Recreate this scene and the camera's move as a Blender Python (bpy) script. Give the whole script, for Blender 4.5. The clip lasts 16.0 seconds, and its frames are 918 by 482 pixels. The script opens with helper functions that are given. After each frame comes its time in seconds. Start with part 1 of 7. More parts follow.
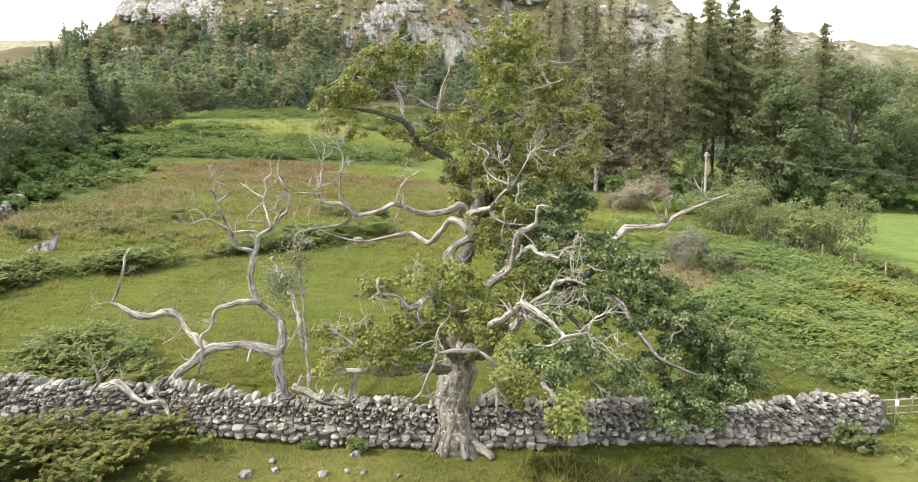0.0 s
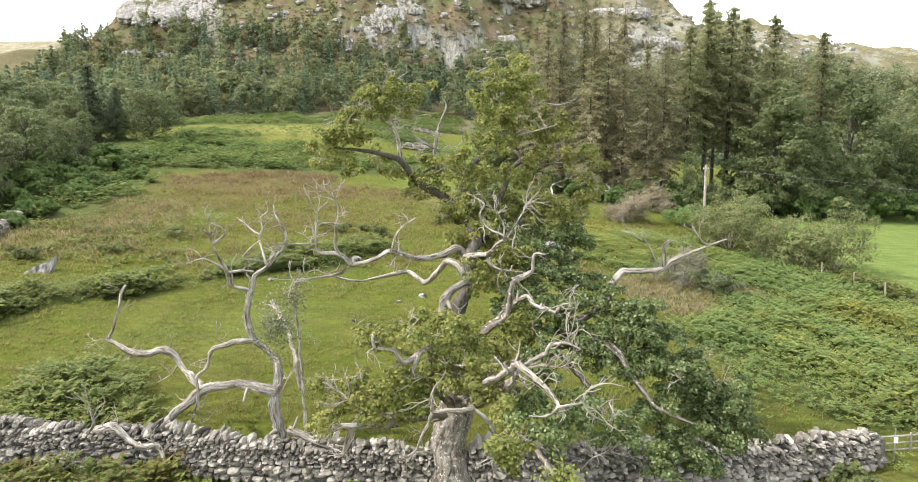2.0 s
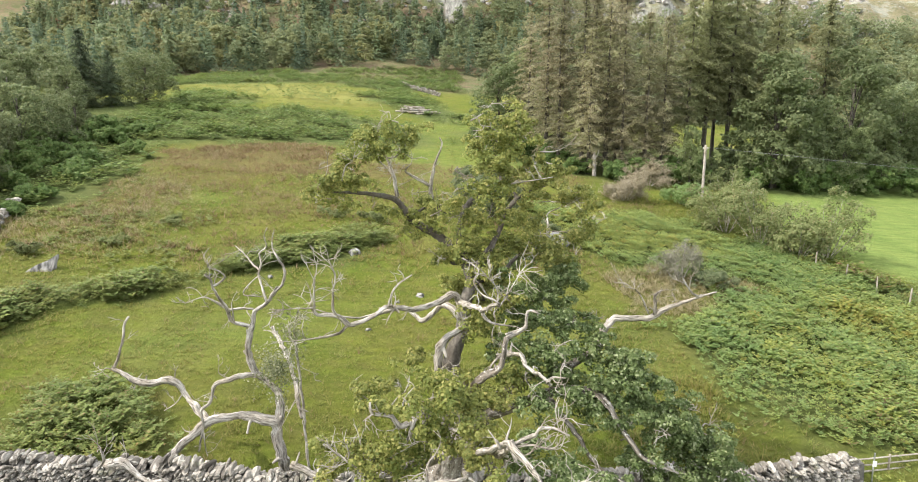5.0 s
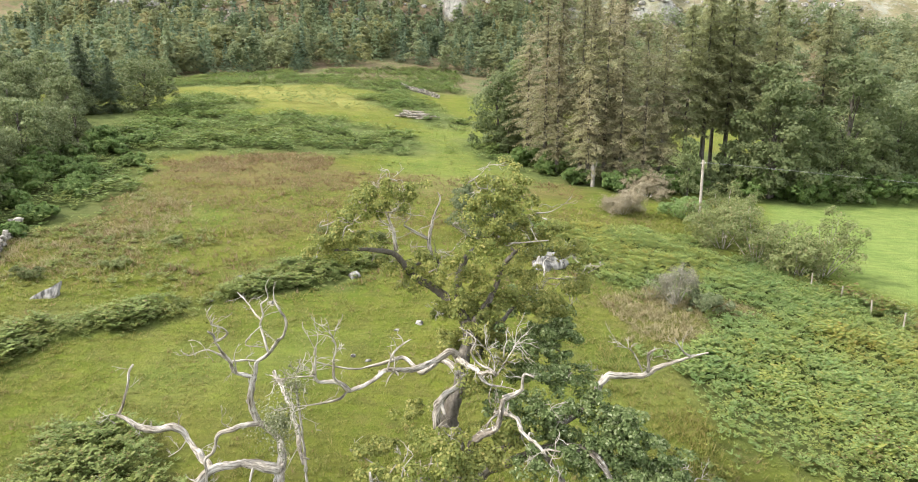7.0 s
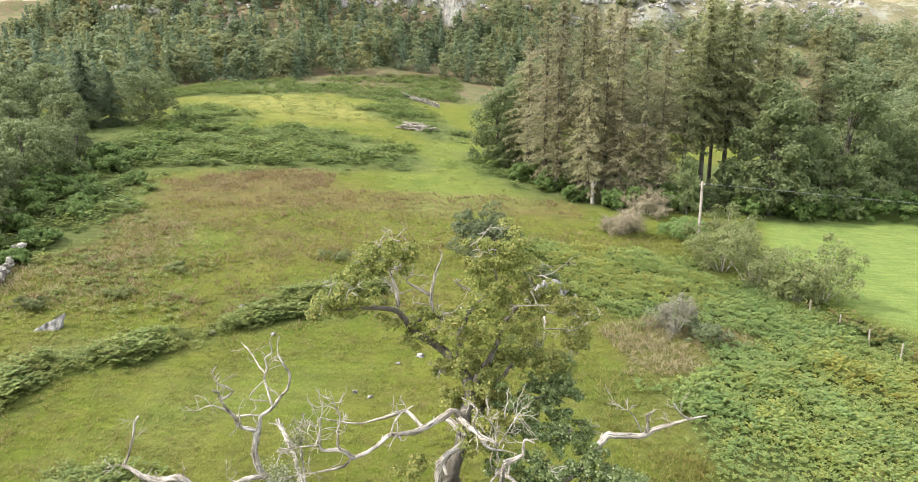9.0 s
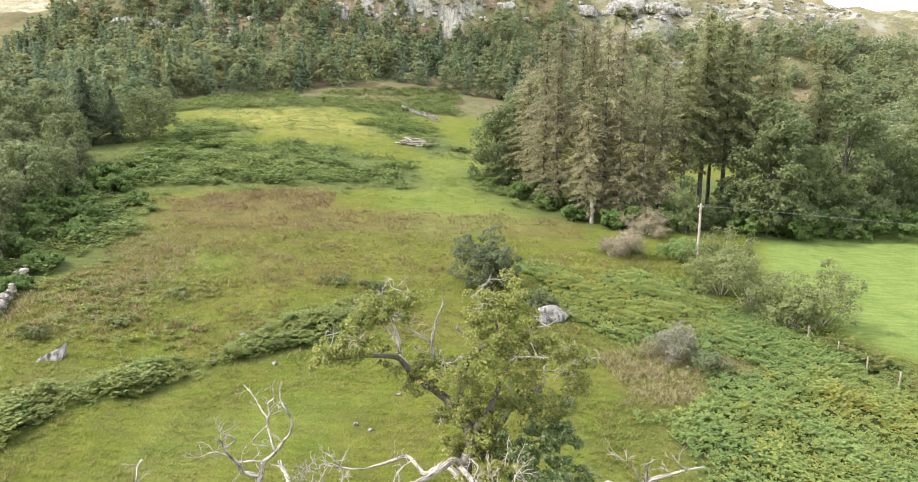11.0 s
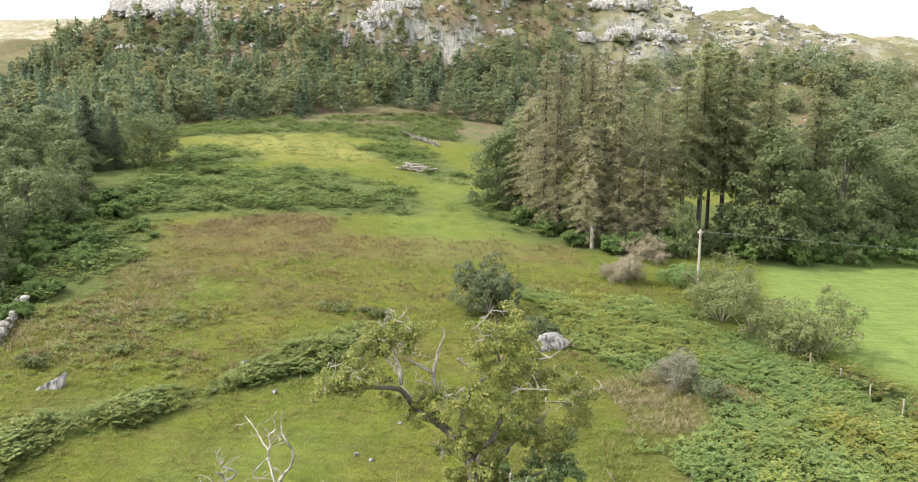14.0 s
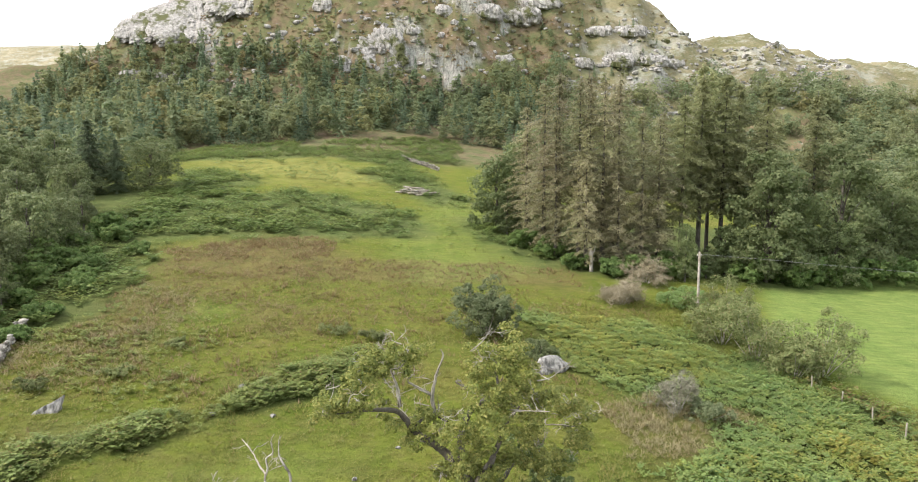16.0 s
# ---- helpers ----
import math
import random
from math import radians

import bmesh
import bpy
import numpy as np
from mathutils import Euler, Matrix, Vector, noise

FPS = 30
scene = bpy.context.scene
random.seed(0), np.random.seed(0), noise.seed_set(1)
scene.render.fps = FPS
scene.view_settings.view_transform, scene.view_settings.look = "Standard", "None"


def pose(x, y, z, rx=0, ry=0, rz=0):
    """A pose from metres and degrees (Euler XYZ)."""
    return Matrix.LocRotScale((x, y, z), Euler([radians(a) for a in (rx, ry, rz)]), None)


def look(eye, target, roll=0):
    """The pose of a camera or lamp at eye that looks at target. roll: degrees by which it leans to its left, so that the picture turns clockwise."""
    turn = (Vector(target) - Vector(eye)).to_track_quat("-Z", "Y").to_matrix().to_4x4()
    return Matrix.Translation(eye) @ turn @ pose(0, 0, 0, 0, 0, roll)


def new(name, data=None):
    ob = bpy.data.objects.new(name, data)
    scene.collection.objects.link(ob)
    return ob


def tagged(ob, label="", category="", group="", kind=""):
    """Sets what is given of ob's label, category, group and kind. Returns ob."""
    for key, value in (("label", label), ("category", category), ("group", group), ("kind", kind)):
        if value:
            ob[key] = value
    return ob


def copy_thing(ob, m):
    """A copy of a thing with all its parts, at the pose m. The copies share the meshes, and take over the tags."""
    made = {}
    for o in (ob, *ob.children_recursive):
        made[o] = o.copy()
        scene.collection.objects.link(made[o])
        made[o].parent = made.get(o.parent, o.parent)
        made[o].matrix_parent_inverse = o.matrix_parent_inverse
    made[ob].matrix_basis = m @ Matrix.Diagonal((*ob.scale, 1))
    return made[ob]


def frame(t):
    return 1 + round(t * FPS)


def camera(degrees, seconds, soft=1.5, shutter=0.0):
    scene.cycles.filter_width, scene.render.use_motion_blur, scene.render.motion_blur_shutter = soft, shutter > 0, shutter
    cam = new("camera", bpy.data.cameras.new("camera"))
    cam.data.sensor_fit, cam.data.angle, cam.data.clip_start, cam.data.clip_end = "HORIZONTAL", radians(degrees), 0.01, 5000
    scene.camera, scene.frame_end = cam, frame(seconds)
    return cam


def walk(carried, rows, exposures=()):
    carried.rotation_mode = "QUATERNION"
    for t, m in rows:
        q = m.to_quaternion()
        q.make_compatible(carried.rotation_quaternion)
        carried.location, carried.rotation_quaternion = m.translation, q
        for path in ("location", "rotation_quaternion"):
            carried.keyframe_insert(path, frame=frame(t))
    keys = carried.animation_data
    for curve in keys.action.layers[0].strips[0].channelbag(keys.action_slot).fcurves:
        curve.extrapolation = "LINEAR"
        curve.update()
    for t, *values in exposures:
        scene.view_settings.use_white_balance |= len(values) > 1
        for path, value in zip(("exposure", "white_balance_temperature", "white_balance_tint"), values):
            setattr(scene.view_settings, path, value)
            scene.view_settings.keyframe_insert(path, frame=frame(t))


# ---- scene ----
cam = camera(71.7, 16.0, 0.95)
METRES, EYE, TILT, LEAN, TURN = 9.6, 7.7, -6.0, 0.0, 0.0
ROWS = [
    (0.0, 0.0, 0.0, 0.0, 0.0, 0.0, -0.0),
    (0.5, 0.0031, 0.0023, 0.0304, 0.01, 0.02, 0.01),
    (1.0, 0.0083, 0.0046, 0.0577, 0.01, 0.02, 0.03),
    (1.5, 0.0096, 0.0075, 0.0877, 0.03, 0.02, 0.04),
    (2.0, 0.0115, 0.0085, 0.1261, 0.03, 0.01, 0.02),
    (2.5, 0.0114, 0.0064, 0.1712, 0.02, -0.19, 0.02),
    (3.0, 0.0112, 0.004, 0.2195, 0.01, -1.11, 0.03),
    (3.5, 0.0136, 0.0003, 0.2705, 0.02, -2.16, 0.01),
    (6.0, 0.028, -0.0184, 0.5178, -0.03, -5.15, 0.0),
    (6.5, 0.0291, -0.0248, 0.5696, -0.05, -5.15, 0.02),
    (7.0, 0.0293, -0.0321, 0.6184, -0.04, -5.16, 0.05),
    (7.5, 0.0277, -0.0373, 0.6678, -0.05, -5.15, 0.04),
    (8.0, 0.0246, -0.0411, 0.7181, -0.05, -5.16, 0.03),
    (8.5, 0.023, -0.0434, 0.7656, -0.05, -5.16, 0.06),
    (9.0, 0.0237, -0.0453, 0.8076, -0.06, -5.05, 0.07),
    (11.5, 0.0197, -0.066, 0.9627, -0.1, -4.25, 0.12),
    (12.0, 0.0187, -0.0682, 0.969, -0.1, -4.11, 0.13),
    (12.5, 0.0172, -0.0703, 0.9712, -0.11, -3.73, 0.15),
    (13.0, 0.0164, -0.0734, 0.9726, -0.1, -3.27, 0.18),
    (13.5, 0.0161, -0.0738, 0.9742, -0.09, -2.77, 0.2),
    (14.0, 0.0154, -0.0751, 0.9742, -0.1, -2.27, 0.19),
    (14.5, 0.0169, -0.0768, 0.9741, -0.11, -1.76, 0.2),
    (15.0, 0.0198, -0.0779, 0.9721, -0.1, -1.23, 0.21),
    (15.5, 0.0209, -0.081, 0.9687, -0.12, -0.68, 0.24),
    (16.0, 0.0201, -0.0843, 0.9666, -0.11, -0.13, 0.25),
]
walk(cam, [(t, pose(0, 0, EYE, TILT, LEAN, TURN) @ pose(METRES * x, METRES * y, METRES * z, 90 + pitch, roll, yaw)) for t, x, y, z, yaw, pitch, roll in ROWS], [(0.0, 0.5), (3.5, 0.45), (6.0, 0.66), (9.0, 0.67), (12.5, 0.62), (14.5, 0.47), (16.0, 0.37)])

# ---- light ----
SUN_FROM = Vector((-0.95, -0.2, 1.02)).normalized()
world = bpy.data.worlds.new("sky")
scene.world = world
world.use_nodes = True
wn, wl = world.node_tree.nodes, world.node_tree.links
sky = wn.new("ShaderNodeTexSky")
sky.sky_type, sky.sun_disc = "NISHITA", False
sky.sun_elevation = math.asin(SUN_FROM.z)
sky.sun_rotation = math.atan2(SUN_FROM.x, SUN_FROM.y)
sky.air_density, sky.dust_density, sky.ozone_density = 1.0, 3.0, 1.0
clouds = wn.new("ShaderNodeTexNoise")
clouds.inputs["Scale"].default_value, clouds.inputs["Detail"].default_value = 2.2, 6.0
cloud_ramp = wn.new("ShaderNodeValToRGB")
cloud_ramp.color_ramp.elements[0].position, cloud_ramp.color_ramp.elements[1].position = 0.3, 0.6
cloud_mix = wn.new("ShaderNodeMix")
cloud_mix.data_type = "RGBA"
cloud_mix.inputs["B"].default_value = (9.5, 9.7, 9.9, 1)
wl.new(clouds.outputs["Fac"], cloud_ramp.inputs["Fac"])
wl.new(cloud_ramp.outputs["Color"], cloud_mix.inputs["Factor"])
wl.new(sky.outputs["Color"], cloud_mix.inputs["A"])
wl.new(cloud_mix.outputs["Result"], wn["Background"].inputs["Color"])
wn["Background"].inputs["Strength"].default_value = 0.215
sun = new("sun", bpy.data.lights.new("sun", "SUN"))
sun.data.energy, sun.data.angle, sun.data.color = 4.1, radians(1.2), (1.0, 0.925, 0.83)
sun.matrix_world = look(SUN_FROM * 100, (0, 0, 0))


# ---- materials ----
def material(name, rough=0.9):
    m = bpy.data.materials.new(name)
    m.use_nodes = True
    n, l = m.node_tree.nodes, m.node_tree.links
    b = n["Principled BSDF"]
    b.inputs["Roughness"].default_value = rough
    b.inputs["Specular IOR Level"].default_value = 0.2
    return m, n, l, b


def noise_node(n, l, scale, detail=5.0, rough=0.6, stretch=None, along=False):
    tex = n.new("ShaderNodeTexNoise")
    tex.inputs["Scale"].default_value, tex.inputs["Detail"].default_value, tex.inputs["Roughness"].default_value = scale, detail, rough
    if along:
        src = n.new("ShaderNodeAttribute")
        src.attribute_name = "grain"
        src = src.outputs["Vector"]
    else:
        src = n.new("ShaderNodeNewGeometry").outputs["Position"]
    if stretch:
        mp = n.new("ShaderNodeMapping")
        mp.inputs["Scale"].default_value = stretch
        l.new(src, mp.inputs["Vector"])
        src = mp.outputs["Vector"]
    l.new(src, tex.inputs["Vector"])
    return tex.outputs["Fac"]


def ramp(n, l, fac, stops):
    r = n.new("ShaderNodeValToRGB")
    e = r.color_ramp.elements
    while len(e) < len(stops):
        e.new(0.5)
    for el, (p, c) in zip(e, stops):
        el.position, el.color = p, (*c, 1)
    l.new(fac, r.inputs["Fac"])
    return r.outputs["Color"]


def mix(n, l, fac, a, b, mode="MIX"):
    x = n.new("ShaderNodeMix")
    x.data_type, x.blend_type = "RGBA", mode
    for key, v in (("Factor", fac), ("A", a), ("B", b)):
        if isinstance(v, bpy.types.NodeSocket):
            l.new(v, x.inputs[key])
        elif key == "Factor":
            x.inputs[0].default_value = v
        else:
            x.inputs[key].default_value = (*v, 1)
    return x.outputs["Result"]


def bump(n, l, b, height, strength=0.5, distance=0.05):
    x = n.new("ShaderNodeBump")
    x.inputs["Strength"].default_value, x.inputs["Distance"].default_value = strength, distance
    l.new(height, x.inputs["Height"])
    l.new(x.outputs["Normal"], b.inputs["Normal"])


def leaf_material(name, stops, patch=0.5, translucent=0.3, patch_tint=(0.75, 0.72, 0.6), vary=(0.75, 1.2), tints=None):
    """Foliage: colour differs leaf by leaf and, at a coarser scale, patch by patch and tree by tree."""
    m, n, l, b = material(name, 0.55)
    geo = n.new("ShaderNodeNewGeometry")
    col = ramp(n, l, geo.outputs["Random Per Island"], stops)
    big = noise_node(n, l, patch, 3.0)
    col = mix(n, l, ramp(n, l, big, [(0.35, (0, 0, 0)), (0.7, (1, 1, 1))]), col, mix(n, l, 1.0, col, patch_tint, "MULTIPLY"))
    if tints:
        own = n.new("ShaderNodeAttribute")
        own.attribute_name = "plant"
        col = mix(n, l, 1.0, col, ramp(n, l, own.outputs["Fac"], tints), "MULTIPLY")
    info = n.new("ShaderNodeObjectInfo")
    hue = n.new("ShaderNodeHueSaturation")
    mr = n.new("ShaderNodeMapRange")
    mr.inputs["To Min"].default_value, mr.inputs["To Max"].default_value = vary
    l.new(info.outputs["Random"], mr.inputs["Value"])
    l.new(mr.outputs["Result"], hue.inputs["Value"])
    l.new(col, hue.inputs["Color"])
    l.new(hue.outputs["Color"], b.inputs["Base Color"])
    t = n.new("ShaderNodeBsdfTranslucent")
    l.new(hue.outputs["Color"], t.inputs["Color"])
    x = n.new("ShaderNodeMixShader")
    x.inputs["Fac"].default_value = translucent
    l.new(b.outputs["BSDF"], x.inputs[1])
    l.new(t.outputs["BSDF"], x.inputs[2])
    l.new(x.outputs["Shader"], n["Material Output"].inputs["Surface"])
    return m


def bark_material(name, stops, scale=6.0, strength=0.8, lichen=None, along=False):
    m, n, l, b = material(name, 0.9)
    grain = noise_node(n, l, scale, 8.0, 0.7, None if along else (1.6, 1.6, 1.0), along)
    blotch = noise_node(n, l, 1.7, 5.0)
    col = ramp(n, l, grain, stops)
    col = mix(n, l, ramp(n, l, blotch, [(0.4, (0, 0, 0)), (0.65, (1, 1, 1))]), col, mix(n, l, 1.0, col, (0.62, 0.58, 0.52), "MULTIPLY"))
    if lichen:
        spots = noise_node(n, l, 11.0, 7.0, 0.7)
        col = mix(n, l, ramp(n, l, spots, [(0.565, (0, 0, 0)), (0.62, (1, 1, 1))]), col, lichen)
    l.new(col, b.inputs["Base Color"])
    bump(n, l, b, grain, strength, 0.04)
    return m


def stone_material(name, stops, scale=3.0, lichen=(0.5, 0.5, 0.44)):
    m, n, l, b = material(name, 0.95)
    info = n.new("ShaderNodeObjectInfo")
    geo = n.new("ShaderNodeNewGeometry")
    add = n.new("ShaderNodeMath")
    l.new(info.outputs["Random"], add.inputs[0])
    l.new(geo.outputs["Random Per Island"], add.inputs[1])
    fr = n.new("ShaderNodeMath")
    fr.operation = "FRACT"
    l.new(add.outputs[0], fr.inputs[0])
    col = ramp(n, l, fr.outputs[0], stops)
    grain = noise_node(n, l, scale * 5, 8.0, 0.7)
    col = mix(n, l, 0.7, col, ramp(n, l, grain, [(0.3, (0.45, 0.45, 0.45)), (0.7, (1.2, 1.2, 1.2))]), "MULTIPLY")
    spots = noise_node(n, l, scale * 2.2, 5.0)
    col = mix(n, l, ramp(n, l, spots, [(0.55, (0, 0, 0)), (0.66, (0.8, 0.8, 0.8))]), col, lichen)
    moss = noise_node(n, l, scale * 0.5, 4.0)
    col = mix(n, l, ramp(n, l, moss, [(0.58, (0, 0, 0)), (0.72, (0.6, 0.6, 0.6))]), col, (0.09, 0.1, 0.045))
    l.new(col, b.inputs["Base Color"])
    bump(n, l, b, grain, 0.6, 0.03)
    return m


M_DEAD = bark_material("weathered_silver_wood", [(0.36, (0.075, 0.066, 0.056)), (0.46, (0.27, 0.248, 0.218)), (0.56, (0.45, 0.422, 0.38)), (0.68, (0.62, 0.59, 0.545))], 20.0, 1.0, None, True)
M_BARK = bark_material("oak_bark", [(0.3, (0.05, 0.044, 0.037)), (0.55, (0.13, 0.118, 0.1)), (0.75, (0.23, 0.215, 0.185))], 6.0, 1.0)
M_TRUNK = bark_material("lichened_oak_bark", [(0.36, (0.05, 0.043, 0.036)), (0.48, (0.19, 0.17, 0.145)), (0.68, (0.4, 0.372, 0.335))], 9.0, 1.0, (0.52, 0.51, 0.47), True)
M_PALE = bark_material("pale_birch_bark", [(0.4, (0.12, 0.11, 0.095)), (0.55, (0.26, 0.245, 0.22)), (0.8, (0.45, 0.43, 0.4))], 5.0, 0.4)
M_POST = bark_material("weathered_post_wood", [(0.3, (0.2, 0.18, 0.15)), (0.6, (0.4, 0.37, 0.32))], 9.0, 0.4)
M_OAK = leaf_material("oak_leaves", [(0.0, (0.16, 0.185, 0.06)), (0.5, (0.25, 0.265, 0.08)), (0.85, (0.35, 0.335, 0.11)), (1.0, (0.46, 0.4, 0.16))], 0.5, 0.48, (0.74, 0.84, 0.7), vary=(1.0, 1.001))
# Greener leaves of the lower limbs, with the crown's shade darkened into the colour.
M_SHADE_GREEN = leaf_material("shaded_green_oak_leaves", [(0.0, (0.075, 0.11, 0.036)), (0.5, (0.13, 0.17, 0.06)), (0.85, (0.215, 0.26, 0.112)), (1.0, (0.34, 0.37, 0.22))], 0.5, 0.38, (0.85, 0.9, 0.9), vary=(1.0, 1.001))
M_SPRAY = leaf_material("sunlit_oak_leaves", [(0.0, (0.17, 0.2, 0.05)), (1.0, (0.29, 0.3, 0.1))], 0.8, 0.4, (0.9, 0.95, 0.8), vary=(1.0, 1.001))
M_IVY = leaf_material("grey_green_leaves", [(0.0, (0.11, 0.12, 0.065)), (0.6, (0.19, 0.2, 0.11)), (1.0, (0.33, 0.33, 0.23))], 1.0, 0.35, (0.85, 0.9, 0.85), vary=(1.0, 1.001))
M_BRACKEN = leaf_material("bracken_fronds", [(0.0, (0.205, 0.285, 0.105)), (0.6, (0.28, 0.36, 0.14)), (0.92, (0.34, 0.405, 0.175)), (0.97, (0.33, 0.31, 0.15)), (1.0, (0.3, 0.22, 0.12))], 0.35, 0.58, (1.02, 0.96, 0.88), vary=(1.0, 1.001), tints=[(0.0, (0.8, 0.92, 0.92)), (0.35, (0.97, 1.02, 0.98)), (0.65, (1.14, 1.08, 0.9)), (0.9, (1.34, 1.14, 0.85)), (1.0, (1.2, 0.9, 0.65))])
M_RUSSET = leaf_material("browning_bracken", [(0.0, (0.14, 0.2, 0.055)), (0.6, (0.22, 0.28, 0.085)), (0.8, (0.22, 0.18, 0.085)), (1.0, (0.19, 0.125, 0.075))], 0.8, 0.5, (0.95, 0.8, 0.7), vary=(1.0, 1.001), tints=[(0.0, (0.85, 0.93, 0.9)), (0.45, (1.0, 1.0, 1.0)), (0.92, (1.08, 1.04, 0.92)), (1.0, (1.1, 0.95, 0.78))])
M_GRASS = leaf_material("grass_blades", [(0.0, (0.15, 0.2, 0.042)), (0.55, (0.2, 0.228, 0.055)), (0.85, (0.245, 0.235, 0.085)), (1.0, (0.31, 0.265, 0.125))], 0.16, 0.5, (1.08, 0.93, 0.9), vary=(1.0, 1.001))
M_STRAW = leaf_material("straw_grass", [(0.0, (0.22, 0.2, 0.1)), (0.5, (0.31, 0.275, 0.155)), (1.0, (0.41, 0.365, 0.23))], 0.25, 0.5, (0.88, 0.82, 0.75), vary=(1.0, 1.001))
M_RUSH = leaf_material("brown_rushes", [(0.0, (0.15, 0.125, 0.055)), (0.5, (0.215, 0.16, 0.085)), (1.0, (0.33, 0.26, 0.16))], 0.25, 0.5, (0.78, 0.7, 0.62), vary=(1.0, 1.001))
M_FARFERN = leaf_material("dense_green_bracken", [(0.0, (0.12, 0.17, 0.05)), (0.7, (0.18, 0.235, 0.074)), (1.0, (0.25, 0.275, 0.1))], 0.1, 0.48, (0.8, 0.88, 0.85), vary=(1.0, 1.001), tints=[(0.0, (0.85, 0.93, 0.9)), (0.45, (1.0, 1.0, 1.0)), (0.92, (1.08, 1.04, 0.92)), (1.0, (1.1, 0.95, 0.78))])
M_SPRUCE = leaf_material("spruce_needles", [(0.0, (0.235, 0.25, 0.13)), (0.6, (0.32, 0.33, 0.17)), (1.0, (0.42, 0.405, 0.215))], 0.2, 0.62, (0.78, 0.82, 0.78))
M_FIR = leaf_material("fir_needles", [(0.0, (0.07, 0.1, 0.055)), (0.6, (0.11, 0.145, 0.08)), (1.0, (0.16, 0.185, 0.1))], 0.3, 0.4, (0.8, 0.85, 0.8))
M_BROWN = leaf_material("browned_larch_needles", [(0.0, (0.22, 0.19, 0.115)), (0.5, (0.3, 0.26, 0.165)), (0.8, (0.38, 0.33, 0.225)), (1.0, (0.25, 0.265, 0.125))], 0.12, 0.5, (0.8, 0.92, 0.75))
M_LEAF = leaf_material("broad_leaves", [(0.0, (0.15, 0.185, 0.082)), (0.6, (0.2, 0.238, 0.108)), (1.0, (0.27, 0.298, 0.148))], 0.15, 0.55, (0.8, 0.86, 0.82))
M_WOOD = leaf_material("hillside_leaves", [(0.0, (0.185, 0.212, 0.115)), (0.5, (0.222, 0.248, 0.133)), (1.0, (0.265, 0.285, 0.155))], 0.05, 0.55, (0.86, 0.9, 0.9), vary=(1.0, 1.001), tints=[(0.0, (0.62, 0.74, 0.84)), (0.3, (0.82, 0.92, 0.9)), (0.55, (1.0, 1.0, 0.96)), (0.85, (1.12, 1.02, 0.85)), (1.0, (1.15, 0.92, 0.78))])
M_BAND = leaf_material("olive_bracken", [(0.0, (0.15, 0.195, 0.058)), (0.6, (0.22, 0.27, 0.088)), (0.9, (0.3, 0.335, 0.12)), (0.96, (0.29, 0.23, 0.11)), (1.0, (0.25, 0.16, 0.09))], 0.5, 0.45, (0.85, 0.85, 0.85), vary=(1.0, 1.001), tints=[(0.0, (0.85, 0.93, 0.9)), (0.45, (1.0, 1.0, 1.0)), (0.92, (1.08, 1.04, 0.92)), (1.0, (1.1, 0.95, 0.78))])
M_HEATH = leaf_material("heath_leaves", [(0.0, (0.19, 0.215, 0.1)), (0.45, (0.24, 0.255, 0.12)), (0.7, (0.28, 0.225, 0.135)), (1.0, (0.28, 0.19, 0.14))], 0.06, 0.5, (1.1, 0.8, 0.78), vary=(1.0, 1.001))
M_SHRUB = leaf_material("thorn_leaves", [(0.0, (0.112, 0.142, 0.064)), (0.6, (0.162, 0.198, 0.09)), (1.0, (0.232, 0.258, 0.128))], 0.4, 0.4, (0.95, 0.92, 0.85))
M_TWIGS = leaf_material("grey_twigs", [(0.0, (0.12, 0.12, 0.088)), (0.6, (0.2, 0.195, 0.15)), (1.0, (0.29, 0.28, 0.23))], 0.5, 0.1)
M_BRUSH = leaf_material("dead_brushwood", [(0.0, (0.15, 0.13, 0.085)), (0.6, (0.24, 0.21, 0.145)), (1.0, (0.35, 0.31, 0.23))], 0.6, 0.1)
M_SALLOW = leaf_material("sallow_leaves", [(0.0, (0.13, 0.16, 0.075)), (0.6, (0.19, 0.22, 0.11)), (1.0, (0.26, 0.285, 0.16))], 0.5, 0.5, (0.85, 0.9, 0.9))
M_THORN = leaf_material("hawthorn_leaves", [(0.0, (0.14, 0.17, 0.068)), (0.5, (0.185, 0.215, 0.085)), (0.88, (0.24, 0.26, 0.12)), (1.0, (0.27, 0.22, 0.12))], 0.4, 0.48, (0.92, 0.93, 0.85))
M_STONE = stone_material("drystone", [(0.0, (0.092, 0.082, 0.07)), (0.35, (0.192, 0.174, 0.15)), (0.7, (0.285, 0.262, 0.228)), (1.0, (0.42, 0.39, 0.344))], 3.0, (0.42, 0.41, 0.36))
M_BOULDER = stone_material("pale_boulder", [(0.0, (0.25, 0.24, 0.225)), (1.0, (0.34, 0.325, 0.305))], 1.5, (0.42, 0.41, 0.38))
M_RUBBLE, _n, _l, _b = material("wall_core", 1.0)
_l.new(ramp(_n, _l, noise_node(_n, _l, 9.0), [(0.3, (0.06, 0.058, 0.05)), (0.7, (0.15, 0.14, 0.125))]), _b.inputs["Base Color"])
M_STEEL, _n, _l, _b = material("galvanised_steel", 0.45)
_b.inputs["Metallic"].default_value = 0.8
_l.new(ramp(_n, _l, noise_node(_n, _l, 14.0), [(0.3, (0.3, 0.31, 0.32)), (0.7, (0.5, 0.51, 0.52))]), _b.inputs["Base Color"])
